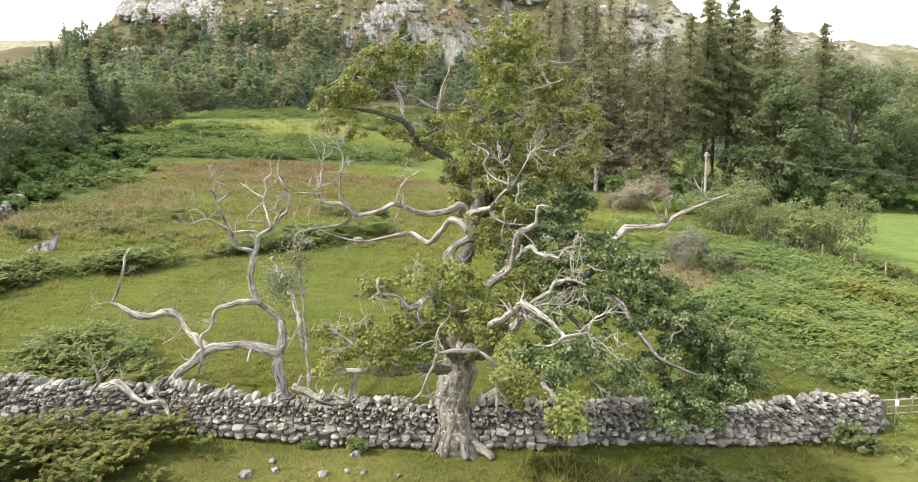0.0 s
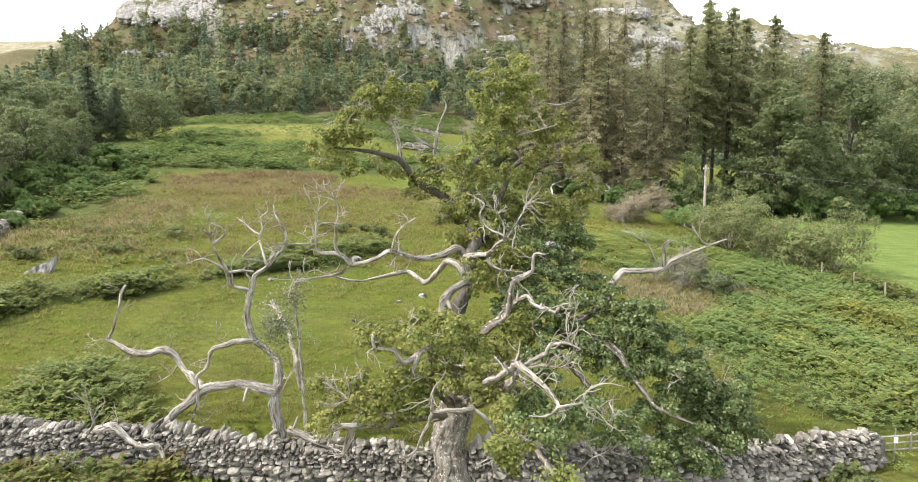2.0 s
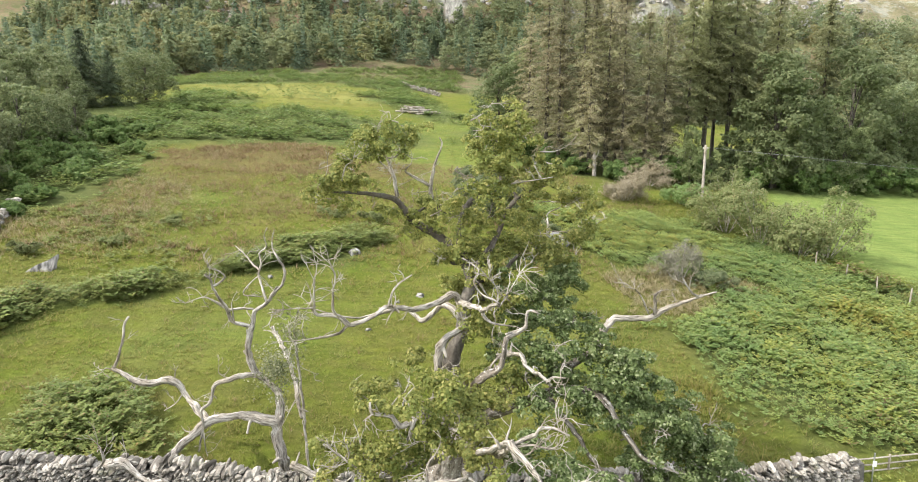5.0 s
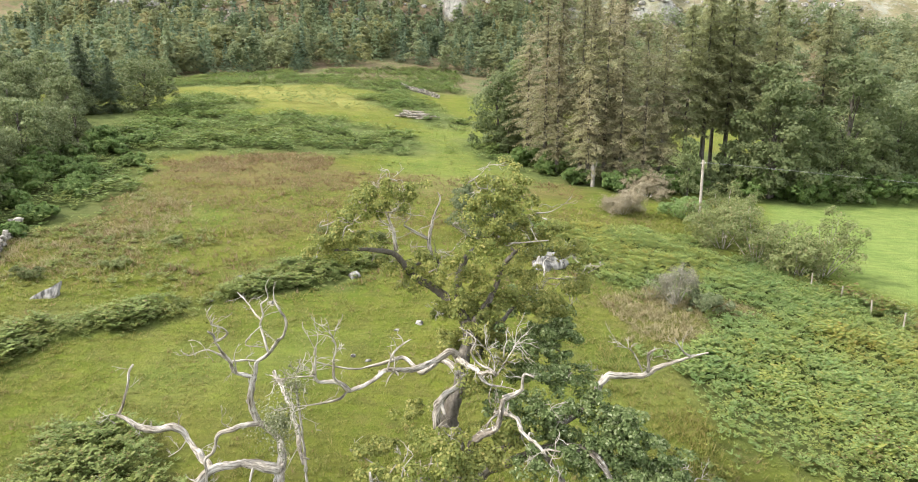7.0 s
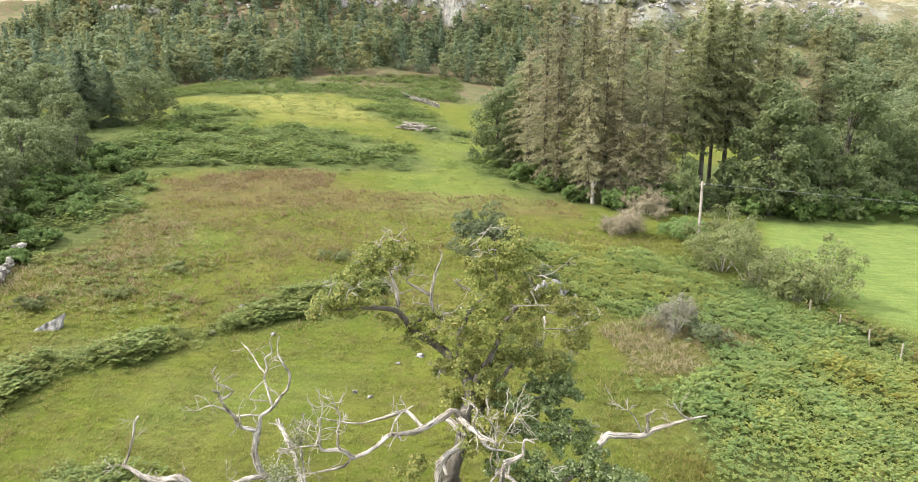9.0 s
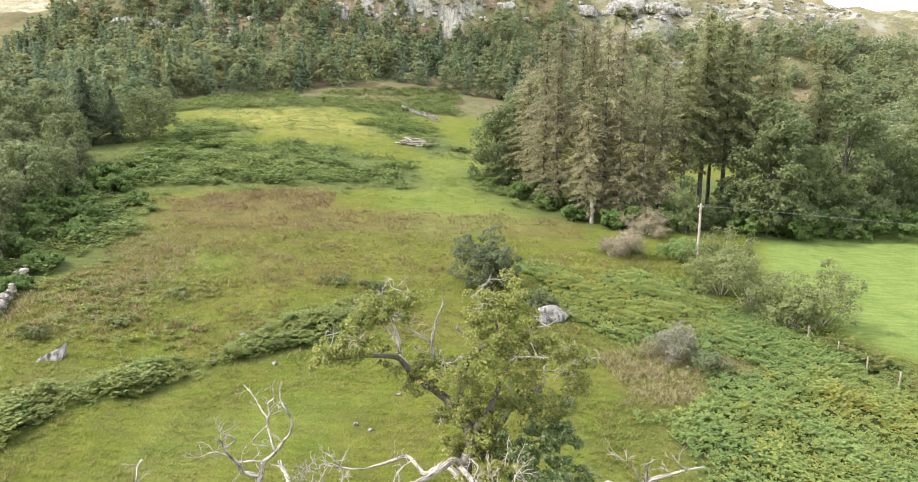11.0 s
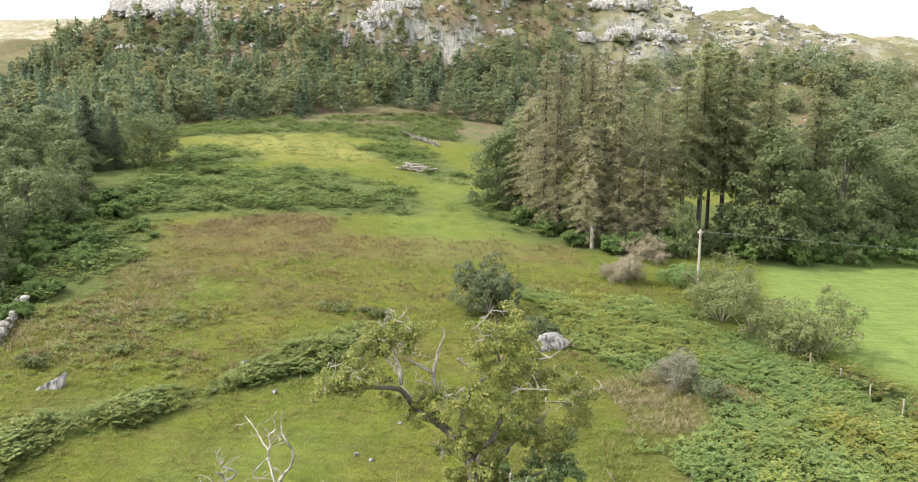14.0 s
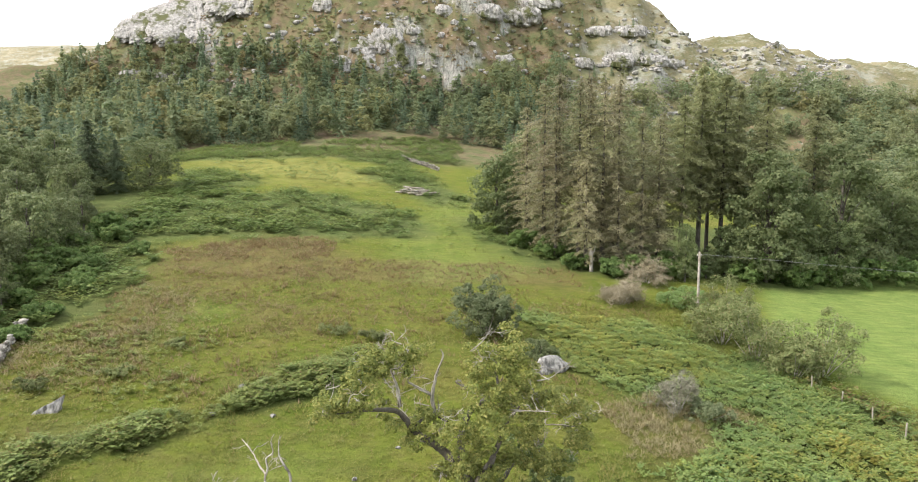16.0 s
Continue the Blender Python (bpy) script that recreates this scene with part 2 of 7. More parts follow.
M_WIRE, _n, _l, _b = material("cable", 0.6)
_b.inputs["Base Color"].default_value = (0.25, 0.25, 0.26, 1)
M_WHITE, _n, _l, _b = material("white_plastic", 0.5)
_l.new(ramp(_n, _l, noise_node(_n, _l, 20.0), [(0.3, (0.6, 0.6, 0.58)), (0.7, (0.78, 0.78, 0.76))]), _b.inputs["Base Color"])


def crag_material():
    m, n, l, b = material("crag_rock", 0.95)
    streak = noise_node(n, l, 0.7, 9.0, 0.78, (1.5, 1.5, 0.3))
    col = ramp(n, l, streak, [(0.34, (0.075, 0.071, 0.066)), (0.45, (0.27, 0.255, 0.24)), (0.64, (0.5, 0.48, 0.45))])
    patch = noise_node(n, l, 0.16, 6.0, 0.65)
    col = mix(n, l, ramp(n, l, patch, [(0.5, (0, 0, 0)), (0.6, (1, 1, 1))]), col, (0.1, 0.105, 0.045))
    l.new(col, b.inputs["Base Color"])
    bump(n, l, b, streak, 1.0, 0.8)
    return m


def ground_material():
    m, n, l, b = material("hill_pasture", 1.0)
    b.inputs["Specular IOR Level"].default_value = 0.05
    at = n.new("ShaderNodeAttribute")
    at.attribute_name = "cover"
    sep = n.new("ShaderNodeSeparateColor")
    l.new(at.outputs["Color"], sep.inputs["Color"])
    at2 = n.new("ShaderNodeAttribute")
    at2.attribute_name = "upland"
    sep2 = n.new("ShaderNodeSeparateColor")
    l.new(at2.outputs["Color"], sep2.inputs["Color"])
    streak = noise_node(n, l, 1.6, 6.0, 0.7, (0.35, 1.6, 1.0))
    fine, mid, wide = noise_node(n, l, 7.0, 8.0, 0.75, (1.0, 0.7, 1.0)), noise_node(n, l, 0.9, 6.0, 0.7), noise_node(n, l, 0.12, 5.0)
    col = ramp(n, l, wide, [(0.3, (0.108, 0.145, 0.022)), (0.5, (0.138, 0.162, 0.029)), (0.7, (0.165, 0.162, 0.042))])
    col = mix(n, l, ramp(n, l, mid, [(0.42, (0, 0, 0)), (0.68, (0.6, 0.6, 0.6))]), col, (0.15, 0.132, 0.052))
    rush = mix(n, l, mid, (0.125, 0.1, 0.044), (0.19, 0.145, 0.074))
    lush = mix(n, l, mid, (0.175, 0.245, 0.066), (0.22, 0.272, 0.086))
    yellow = mix(n, l, mid, (0.215, 0.22, 0.062), (0.3, 0.27, 0.1))
    col = mix(n, l, sep.outputs["Red"], col, rush)
    col = mix(n, l, sep.outputs["Green"], col, lush)
    col = mix(n, l, sep.outputs["Blue"], col, yellow)
    litter = mix(n, l, mid, (0.078, 0.108, 0.042), (0.13, 0.145, 0.062))
    col = mix(n, l, sep2.outputs["Red"], col, litter)
    heath = ramp(n, l, noise_node(n, l, 0.11, 9.0, 0.75), [(0.35, (0.115, 0.13, 0.062)), (0.45, (0.14, 0.142, 0.072)), (0.53, (0.17, 0.14, 0.085)), (0.62, (0.185, 0.132, 0.096)), (0.7, (0.36, 0.345, 0.32))])
    col = mix(n, l, sep2.outputs["Green"], col, heath)
    pale = ramp(n, l, noise_node(n, l, 0.03, 9.0, 0.75), [(0.34, (0.2, 0.175, 0.12)), (0.45, (0.27, 0.23, 0.165)), (0.55, (0.35, 0.3, 0.225)), (0.63, (0.42, 0.37, 0.29))])
    pale = mix(n, l, ramp(n, l, noise_node(n, l, 0.011, 8.0, 0.7), [(0.44, (0, 0, 0)), (0.58, (0.85, 0.85, 0.85))]), pale, (0.16, 0.14, 0.09))
    pale = mix(n, l, ramp(n, l, noise_node(n, l, 0.1, 10.0, 0.8, (0.6, 0.6, 1.6)), [(0.5, (0, 0, 0)), (0.58, (0.9, 0.9, 0.9))]), pale, (0.4, 0.385, 0.36))
    col = mix(n, l, sep2.outputs["Blue"], col, pale)
    rk = ramp(n, l, noise_node(n, l, 0.7, 9.0, 0.8, (1.6, 1.6, 0.35)), [(0.36, (0.07, 0.067, 0.062)), (0.47, (0.26, 0.25, 0.235)), (0.66, (0.48, 0.46, 0.435))])
    col = mix(n, l, at2.outputs["Alpha"], col, rk)
    patchy = noise_node(n, l, 0.35, 7.0, 0.75)
    col = mix(n, l, 0.7, col, ramp(n, l, patchy, [(0.32, (0.6, 0.7, 0.6)), (0.46, (0.9, 0.94, 0.88)), (0.56, (1.05, 1.03, 1.0)), (0.7, (1.25, 1.16, 1.1))]), "MULTIPLY")
    col = mix(n, l, 0.5, col, ramp(n, l, streak, [(0.35, (0.6, 0.62, 0.6)), (0.6, (1.15, 1.15, 1.15))]), "MULTIPLY")
    col = mix(n, l, 0.6, col, ramp(n, l, fine, [(0.3, (0.45, 0.47, 0.42)), (0.7, (1.05, 1.05, 1.05))]), "MULTIPLY")
    l.new(col, b.inputs["Base Color"])
    bump(n, l, b, fine, 1.0, 0.2)
    return m


def streaked_material():
    m, n, l, b = material("rain_streaked_rock", 0.95)
    streak = noise_node(n, l, 2.6, 6.0, 0.65, (1.6, 1.6, 0.25))
    col = ramp(n, l, streak, [(0.4, (0.06, 0.057, 0.054)), (0.52, (0.2, 0.193, 0.182)), (0.68, (0.35, 0.338, 0.318))])
    spots = noise_node(n, l, 7.0, 6.0, 0.7)
    col = mix(n, l, ramp(n, l, spots, [(0.56, (0, 0, 0)), (0.66, (0.7, 0.7, 0.7))]), col, (0.16, 0.16, 0.12))
    l.new(col, b.inputs["Base Color"])
    bump(n, l, b, spots, 0.7, 0.05)
    return m


M_CRAG, M_GROUND, M_STREAK = crag_material(), ground_material(), streaked_material()


# ---- mesh tools ----
rng = np.random.default_rng(7)


def mesh(name, verts, faces, mat, smooth=False):
    """A mesh from an array of vertices and an array of faces (all with the same number of corners)."""
    verts, faces = np.asarray(verts, np.float32), np.asarray(faces, np.int32)
    me = bpy.data.meshes.new(name)
    k = faces.shape[1]
    me.vertices.add(len(verts))
    me.vertices.foreach_set("co", verts.ravel())
    me.loops.add(faces.size)
    me.loops.foreach_set("vertex_index", faces.ravel())
    me.polygons.add(len(faces))
    me.polygons.foreach_set("loop_start", np.arange(0, faces.size, k, dtype=np.int32))
    me.polygons.foreach_set("use_smooth", np.full(len(faces), smooth))
    me.update(calc_edges=True)
    me.materials.append(mat)
    return me


def part(name, me, parent, label=""):
    ob = new(name, me)
    ob.parent = parent
    return tagged(ob, label)


def thing(name, place, label, category, group="", kind=""):
    ob = new(name)
    ob.location = place
    return tagged(ob, label, category, group, kind)


def local(verts, ob):
    return np.asarray(verts) - np.array(ob.location)


def join(pieces):
    """Arrays of vertices and faces joined into one."""
    vs, fs, k = [], [], 0
    for v, f in pieces:
        vs.append(v), fs.append(np.asarray(f) + k)
        k += len(v)
    return np.concatenate(vs), np.concatenate(fs)


def spread(template, places, yaw, scale, tilt=None):
    """Many turned and scaled copies of one small shape, in one pair of arrays."""
    tv, tf = template
    n = len(places)
    c, s = np.cos(yaw)[:, None], np.sin(yaw)[:, None]
    scale = np.asarray(scale)
    sc = scale[:, None] if scale.ndim == 1 else scale[:, 0:1]
    sz = scale[:, None] if scale.ndim == 1 else scale[:, 1:2]
    x, y, z = tv[None, :, 0] * sc, tv[None, :, 1] * sc, tv[None, :, 2] * sz
    v = np.stack([x * c - y * s, x * s + y * c, z], -1)
    if tilt is not None:
        v[..., 0] += z * tilt[:, 0:1]
        v[..., 1] += z * tilt[:, 1:2]
    v += np.asarray(places)[:, None, :]
    f = tf[None] + (np.arange(n) * len(tv))[:, None, None]
    return v.reshape(-1, 3), f.reshape(-1, tf.shape[1])


def smoothed(points, step):
    """Points along a smooth curve through the given ones, and how far along each lies (0 to 1)."""
    p = np.array(points, float)
    q = np.concatenate([[2 * p[0] - p[1]], p, [2 * p[-1] - p[-2]]])
    res = []
    for i in range(len(p) - 1):
        a, b, c, d = q[i:i + 4]
        n = max(2, int(np.linalg.norm(c - b) / step))
        for t in np.arange(n) / n:
            res.append(0.5 * (2 * b + (c - a) * t + (2 * a - 5 * b + 4 * c - d) * t * t + (3 * b - a - 3 * c + d) * t ** 3))
    res.append(p[-1])
    res = np.array(res)
    d = np.concatenate([[0], np.cumsum(np.linalg.norm(np.diff(res, axis=0), axis=1))])
    return res, d / d[-1]


def tube(points, r0, r1, sides=8, step=0.12, knobs=0.22, wobble=0.5, flare=0.0):
    """A knobbly tapering round stem along a smooth curve."""
    p, t = smoothed(points, step)
    n = len(p)
    tan = np.gradient(p, axis=0)
    tan /= np.linalg.norm(tan, axis=1)[:, None] + 1e-9
    r = r0 + (r1 - r0) * t
    sway = np.cumsum(rng.normal(0, 1, (n, 3)), axis=0)
    sway -= sway[0] + (sway[-1] - sway[0]) * t[:, None]
    p = p + sway * (r[:, None] * wobble * 0.12)
    up = np.array([0.3, 0.9, 0.2]) if abs(tan[0][2]) > 0.7 else np.array([0.1, 0.2, 1.0])
    a = np.cross(tan, up)
    a /= np.linalg.norm(a, axis=1)[:, None] + 1e-9
    b = np.cross(tan, a)
    ang = np.linspace(0, 2 * math.pi, sides, endpoint=False)
    ridge = rng.normal(0, knobs * 0.75, (1, sides))
    rough = rng.normal(0, 1, (n + 8, sides))
    rough = sum(rough[k:k + n] for k in range(5)) / 2.2
    swell = rng.normal(0, 1, (n + 12, 1))
    swell = sum(swell[k:k + n] for k in range(9)) / 3.0
    lobes = 1 + ridge + knobs * 0.5 * np.sin(ang[None] * 2 + rng.uniform(0, 6) + 4 * t[:, None]) + rough * knobs * 0.14 + swell * knobs * 0.55
    lobes = np.clip(lobes, 0.45, 1.9)
    if flare:
        lobes *= 1 + flare * np.exp(-t[:, None] * 9) * (1 + 0.35 * np.sin(ang[None] * 5 + 1))
    rad = r[:, None] * lobes
    v = p[:, None] + a[:, None] * (np.cos(ang) * rad)[..., None] + b[:, None] * (np.sin(ang) * rad)[..., None]
    v = np.concatenate([v.reshape(-1, 3), [p[0], p[-1] + tan[-1] * r1 * 0.6]])
    i = np.arange(n - 1)[:, None] * sides
    j = np.arange(sides)[None]
    k = (j + 1) % sides
    f = np.stack([i + j, i + k, i + sides + k, i + sides + j], -1).reshape(-1, 4)
    e = (n - 1) * sides
    j = np.arange(0, sides, 2)
    ends = np.concatenate([np.stack([np.full(len(j), n * sides), (j + 2) % sides, (j + 1) % sides, j], 1),
                           np.stack([np.full(len(j), n * sides + 1), e + j, e + (j + 1) % sides, e + (j + 2) % sides], 1)])
    return v, np.concatenate([f, ends])


def grained(me, v, sides):
    """Stores coordinates that stretch the wood grain along a stem."""
    ring = np.asarray(v)[:-2].reshape(-1, sides, 3)
    c = ring.mean(1)
    run = np.concatenate([[0], np.cumsum(np.linalg.norm(np.diff(c, axis=0), axis=1))]) * 0.14 + float(np.abs(v[0]).sum())
    r = np.linalg.norm(ring - c[:, None], axis=2)
    a = np.arange(sides) / sides * 2 * math.pi
    g = np.stack([np.cos(a) * r, np.sin(a) * r, np.repeat(run[:, None], sides, 1)], -1).reshape(-1, 3)
    g = np.concatenate([g, [[0, 0, run[0]], [0, 0, run[-1]]]])
    me.attributes.new("grain", "FLOAT_VECTOR", "POINT").data.foreach_set("vector", g.astype(np.float32).ravel())
    return me


def twigs(points, r, count, length=0.55):
    """Bare crooked twigs that fork from the outer half of a branch."""
    p, t = smoothed(points, 0.1)
    res = []
    along = p[-1] - p[0]
    along /= np.linalg.norm(along)
    for _ in range(count):
        i = rng.integers(int(len(p) * 0.45), len(p))
        way = along * 0.4 + rng.normal(0, 0.6, 3) + (0, 0, 0.35)
        way /= np.linalg.norm(way)
        ln = length * rng.uniform(0.5, 1.3)
        q = [p[i]]
        for _s in range(3):
            way = way + rng.normal(0, 0.35, 3)
            way /= np.linalg.norm(way)
            q.append(q[-1] + way * ln / 3)
        res.append(tube(q, max(0.011, r * 0.5), 0.006, 5, 0.12, 0.1))
        for _s in range(2):
            side = way + rng.normal(0, 0.6, 3)
            e = q[1 + _s] + side / np.linalg.norm(side) * ln * 0.5
            res.append(tube([q[1 + _s], (q[1 + _s] + e) / 2 + rng.normal(0, 0.03, 3), e], 0.01, 0.005, 4, 0.12, 0.1))
    return res


def stubs(points, r0, r1):
    """Short broken side stubs along a dead limb."""
    p, t = smoothed(points, 0.1)
    res = []
    for _ in range(max(1, int(len(p) / 14))):
        i = rng.integers(1, max(2, len(p) - 1))
        r = r0 + (r1 - r0) * t[i]
        way = rng.normal(0, 1, 3) + (0, -0.2, 0.4)
        way /= np.linalg.norm(way)
        ln = r * rng.uniform(1.5, 4) + 0.05
        res.append(tube([p[i], p[i] + way * ln * 0.5 + rng.normal(0, 0.02, 3), p[i] + way * ln], r * 0.5, r * 0.2 + 0.006, 6, 0.08, 0.2))
    return res


snag = None


def limb(ob, name, mat, points, r0, r1, twig_count=0):
    k = (0.72 if r0 > 0.18 else 0.95) if ob is snag else 1.25 if ob.name.startswith("fallen") else 0.62 if ob.name.startswith("slender") else 0.95 if name == "upper_trunk" else 1.25 if mat is M_DEAD and points[0][2] > 8.7 else 0.68 if r0 > 0.1 else 0.85
    r0, r1 = r0 * k, r1 * k
    if mat is M_BARK and points[0][2] < 5.5 and name != "upper_trunk":
        mat = M_TRUNK
    sides = 11 if r0 > 0.12 else 8 if r0 > 0.04 else 6
    v, f = tube(points, r0, r1, sides, 0.09, 0.24 if r0 < 0.2 else 0.14, 1.9 if r0 < 0.1 else 0.9 if r0 < 0.25 else 0.5)
    br = part(name, grained(mesh(name, local(v, ob), f, mat, True), v, sides), ob, "bare silver-grey dead wood" if mat is M_DEAD and ob.name.startswith("oak") else "")
    side = []
    if mat is M_DEAD or twig_count:
        tw = twigs(points, r1, twig_count * 2 + (2 if mat is M_DEAD else 0), 0.6)
        side = [("twig", join(tw[i:i + 3])) for i in range(0, len(tw), 3)]
    if mat is M_DEAD:
        side += [("stub", s) for s in stubs(points, r0, r1)]
    for key, (v, f) in side:
        part(key, mesh(key, local(v, ob), f, mat, True), br)


BLADE = np.array([(0.32, 0.05, 0.03), (0, 1, -0.05), (-0.32, 0.15, 0.03)])
LEAF = (np.array([(0, 0, 0), (0.34, 0.5, 0.07), (0, 1, -0.05), (-0.34, 0.6, 0.07)]), np.array([[0, 1, 2, 3]]))


def leaves(centres, size, facing, jitter=0.7, width=1.0, along=None, tri=False):
    """One folded leaf at each centre, turned roughly to the given direction."""
    n = len(centres)
    nrm = facing + rng.normal(0, jitter, (n, 3))
    nrm /= np.linalg.norm(nrm, axis=1)[:, None] + 1e-9
    a = np.cross(nrm, rng.normal(0, 1, (n, 3)) if along is None else along + rng.normal(0, 0.35, (n, 3)))
    a /= np.linalg.norm(a, axis=1)[:, None] + 1e-9
    b = np.cross(nrm, a)
    s = size * rng.uniform(0.7, 1.3, (n, 1, 1))
    lv = BLADE if tri else LEAF[0]
    v = centres[:, None] + s * (a[:, None] * lv[None, :, :1] * width + b[:, None] * (lv[None, :, 1:2] - 0.5) + nrm[:, None] * lv[None, :, 2:])
    f = np.arange(n * len(lv)).reshape(n, len(lv))
    return v.reshape(-1, 3), f


def leaf_cloud(centre, radii, clumps, per, size, clump_r, hollow=0.45, width=1.0, tri=False):
    """Leaves in small sprays through the outer part of an uneven mass."""
    d = rng.normal(0, 1, (clumps, 3))
    d /= np.linalg.norm(d, axis=1)[:, None]
    rad = rng.uniform(hollow, 1.08, (clumps, 1)) * (1 + 0.22 * np.sin(d[:, :1] * 5 + centre[0]) + 0.2 * np.sin(d[:, 2:] * 6 + centre[2]))
    c = np.array(centre) + d * rad * np.array(radii)
    face = np.repeat(d * 0.8 + (-0.3, -0.25, 0.6), per, axis=0)
    pos = np.repeat(c, per, axis=0) + rng.normal(0, clump_r, (clumps * per, 3)) * (1, 1, 0.7)
    return leaves(pos, size, face, 0.7, width, None, tri)


def boughs(centre, radii, subs, per, size, sub_r, width=1.1, tri=False, flat=0.75, inner=0.5):
    """Leaves over the upper sides of many small rounded boughs that fill the outside of a mass."""
    d = rng.normal(0, 1, (subs, 3)) + (0, 0, 0.15)
    d /= np.linalg.norm(d, axis=1)[:, None]
    c = np.array(centre) + d * np.array(radii) * rng.uniform(inner, 1.02, (subs, 1))
    e = rng.normal(0, 1, (subs, per, 3)) + (0, 0, 0.5) + 0.5 * d[:, None]
    e /= np.linalg.norm(e, axis=2)[..., None]
    r = sub_r * rng.uniform(0.55, 1.4, (subs, 1, 1)) * rng.uniform(0.6, 1.12, (subs, per, 1))
    pos = c[:, None] + e * r * (1, 1, flat)
    return leaves(pos.reshape(-1, 3), size, (e + (-0.08, -0.08, 0.3)).reshape(-1, 3), 0.42, width, None, tri)


# ---- land ----
def step01(a, b, x):
    t = np.clip((x - a) / (b - a), 0, 1)
    return t * t * (3 - 2 * t)


def sig(x):
    return 1 / (1 + np.exp(-np.clip(x, -40, 40)))


def waves(x, y, size, seed):
    """Cheap smooth unevenness."""
    r = np.random.default_rng(seed)
    z = 0
    for i in range(7):
        a, ph, k = r.uniform(0, 6.28), r.uniform(0, 6.28), r.uniform(0.6, 1.8) / size
        z = z + np.sin((x * math.cos(a) + y * math.sin(a)) * k + ph + 1.3 * np.sin((x * math.sin(a) - y * math.cos(a)) * k * 0.7 + ph * 2))
    return z / 7


LATTICE = np.random.default_rng(99).uniform(-1, 1, (256, 256))


def fbm(x, y, size, octaves=4, shift=0):
    """Fractal value noise, about -1 to 1."""
    z, amp, tot = 0, 1.0, 0.0
    for o in range(octaves):
        u, v = x / size * 2 ** o + 17.3 * o + shift, y / size * 2 ** o + 9.1 * o + shift * 3
        i, j = np.floor(u).astype(int), np.floor(v).astype(int)
        a, c = u - i, v - j
        a, c = a * a * (3 - 2 * a), c * c * (3 - 2 * c)
        g = lambda p, q: LATTICE[(i + p) % 256, (j + q) % 256]
        z = z + amp * ((g(0, 0) * (1 - a) + g(1, 0) * a) * (1 - c) + (g(0, 1) * (1 - a) + g(1, 1) * a) * c)
        tot, amp = tot + amp, amp * 0.55
    return z / tot * 1.6


def land(x, y):
    """The height of the ground."""
    x, y = np.asarray(x, float), np.asarray(y, float)
    v = np.clip(y - 18, -60, 260) + 0.03 * np.clip(y - 278, 0, 4000)
    xc = np.clip(x, -90, 110)
    z = -0.04 - 0.045 * xc + 0.133 * v - 0.0004 * np.clip(xc * v, -4000, 9000) - 0.000027 * v * v - 0.00025 * xc * xc
    z = z + 0.6 * np.exp(-((x - 3) / 7) ** 2 - ((y - 42) / 12) ** 2) - 0.4 * np.exp(-((x - 11) / 5) ** 2 - ((y - 18) / 4) ** 2)
    high = 104 * (0.28 + 0.32 * step01(-180, -148, x) + 0.4 * step01(-150, -62, x)) * (1 - 0.52 * step01(38, 116, x) - 0.22 * step01(125, 260, x)) + 10
    line = 277 + 0.0006 * (x + 20) ** 2 * (x < -20) - 22 * step01(60, 140, x)
    z = z + high * sig((y - line) / 21) + step01(170, 280, y) * (5.0 * fbm(x, y, 26, 5, 3) + 2.2 * np.abs(fbm(x, y, 9, 4, 8)))
    # rock steps
    for y0, amp, sd in ((236, 4, 41), (252, 7, 42), (268, 7, 43), (286, 9, 44)):
        d = y - y0 - 11 * fbm(x, y * 0.5, 30, 4, sd)
        z = z + amp * np.clip(fbm(x, y * 0.4, 34, 4, sd + 5) * 2.4 + 0.3, 0, 1) * (step01(-2.2, 2.2, d) - 0.2 * step01(-12, 0, d)) * step01(-140, -95, x) * (1 - step01(70, 115, x))
    z = z + 142 * np.exp(-((y - 1050) / 190) ** 2) * step01(-330, -560, x) + 6 * step01(500, 900, y) * waves(x, y, 60, 5)
    z = z + np.clip(84 - (x - 270) * 0.1, 30, 100) * np.exp(-((y - 720) / 170) ** 2) * step01(140, 260, x)
    return z + 0.1 * waves(x, y, 2.5, 1) + 0.25 * waves(x, y, 11, 2)


def at(x, y, dz=0.0):
    return (x, y, float(land(x, y)) + dz)


def rumple(x, y, soft):
    """Places moved about a little, to give polygons uneven edges."""
    return x + soft * 2 * waves(x, y, 1.6, 11), y + soft * 2 * waves(x, y, 2.1, 12)


def inside(poly, x, y):
    """Which points lie in a polygon."""
    p = np.array(poly)
    hit = np.zeros(np.shape(x), bool)
    box = (x > p[:, 0].min()) & (x < p[:, 0].max()) & (y > p[:, 1].min()) & (y < p[:, 1].max())
    x, y = x[box], y[box]
    sub = np.zeros(len(x), bool)
    for (x0, y0), (x1, y1) in zip(poly, poly[1:] + poly[:1]):
        sub ^= ((y0 > y) != (y1 > y)) & (x < (x1 - x0) * (y - y0) / (y1 - y0 + 1e-9) + x0)
    hit[box] = sub
    return hit


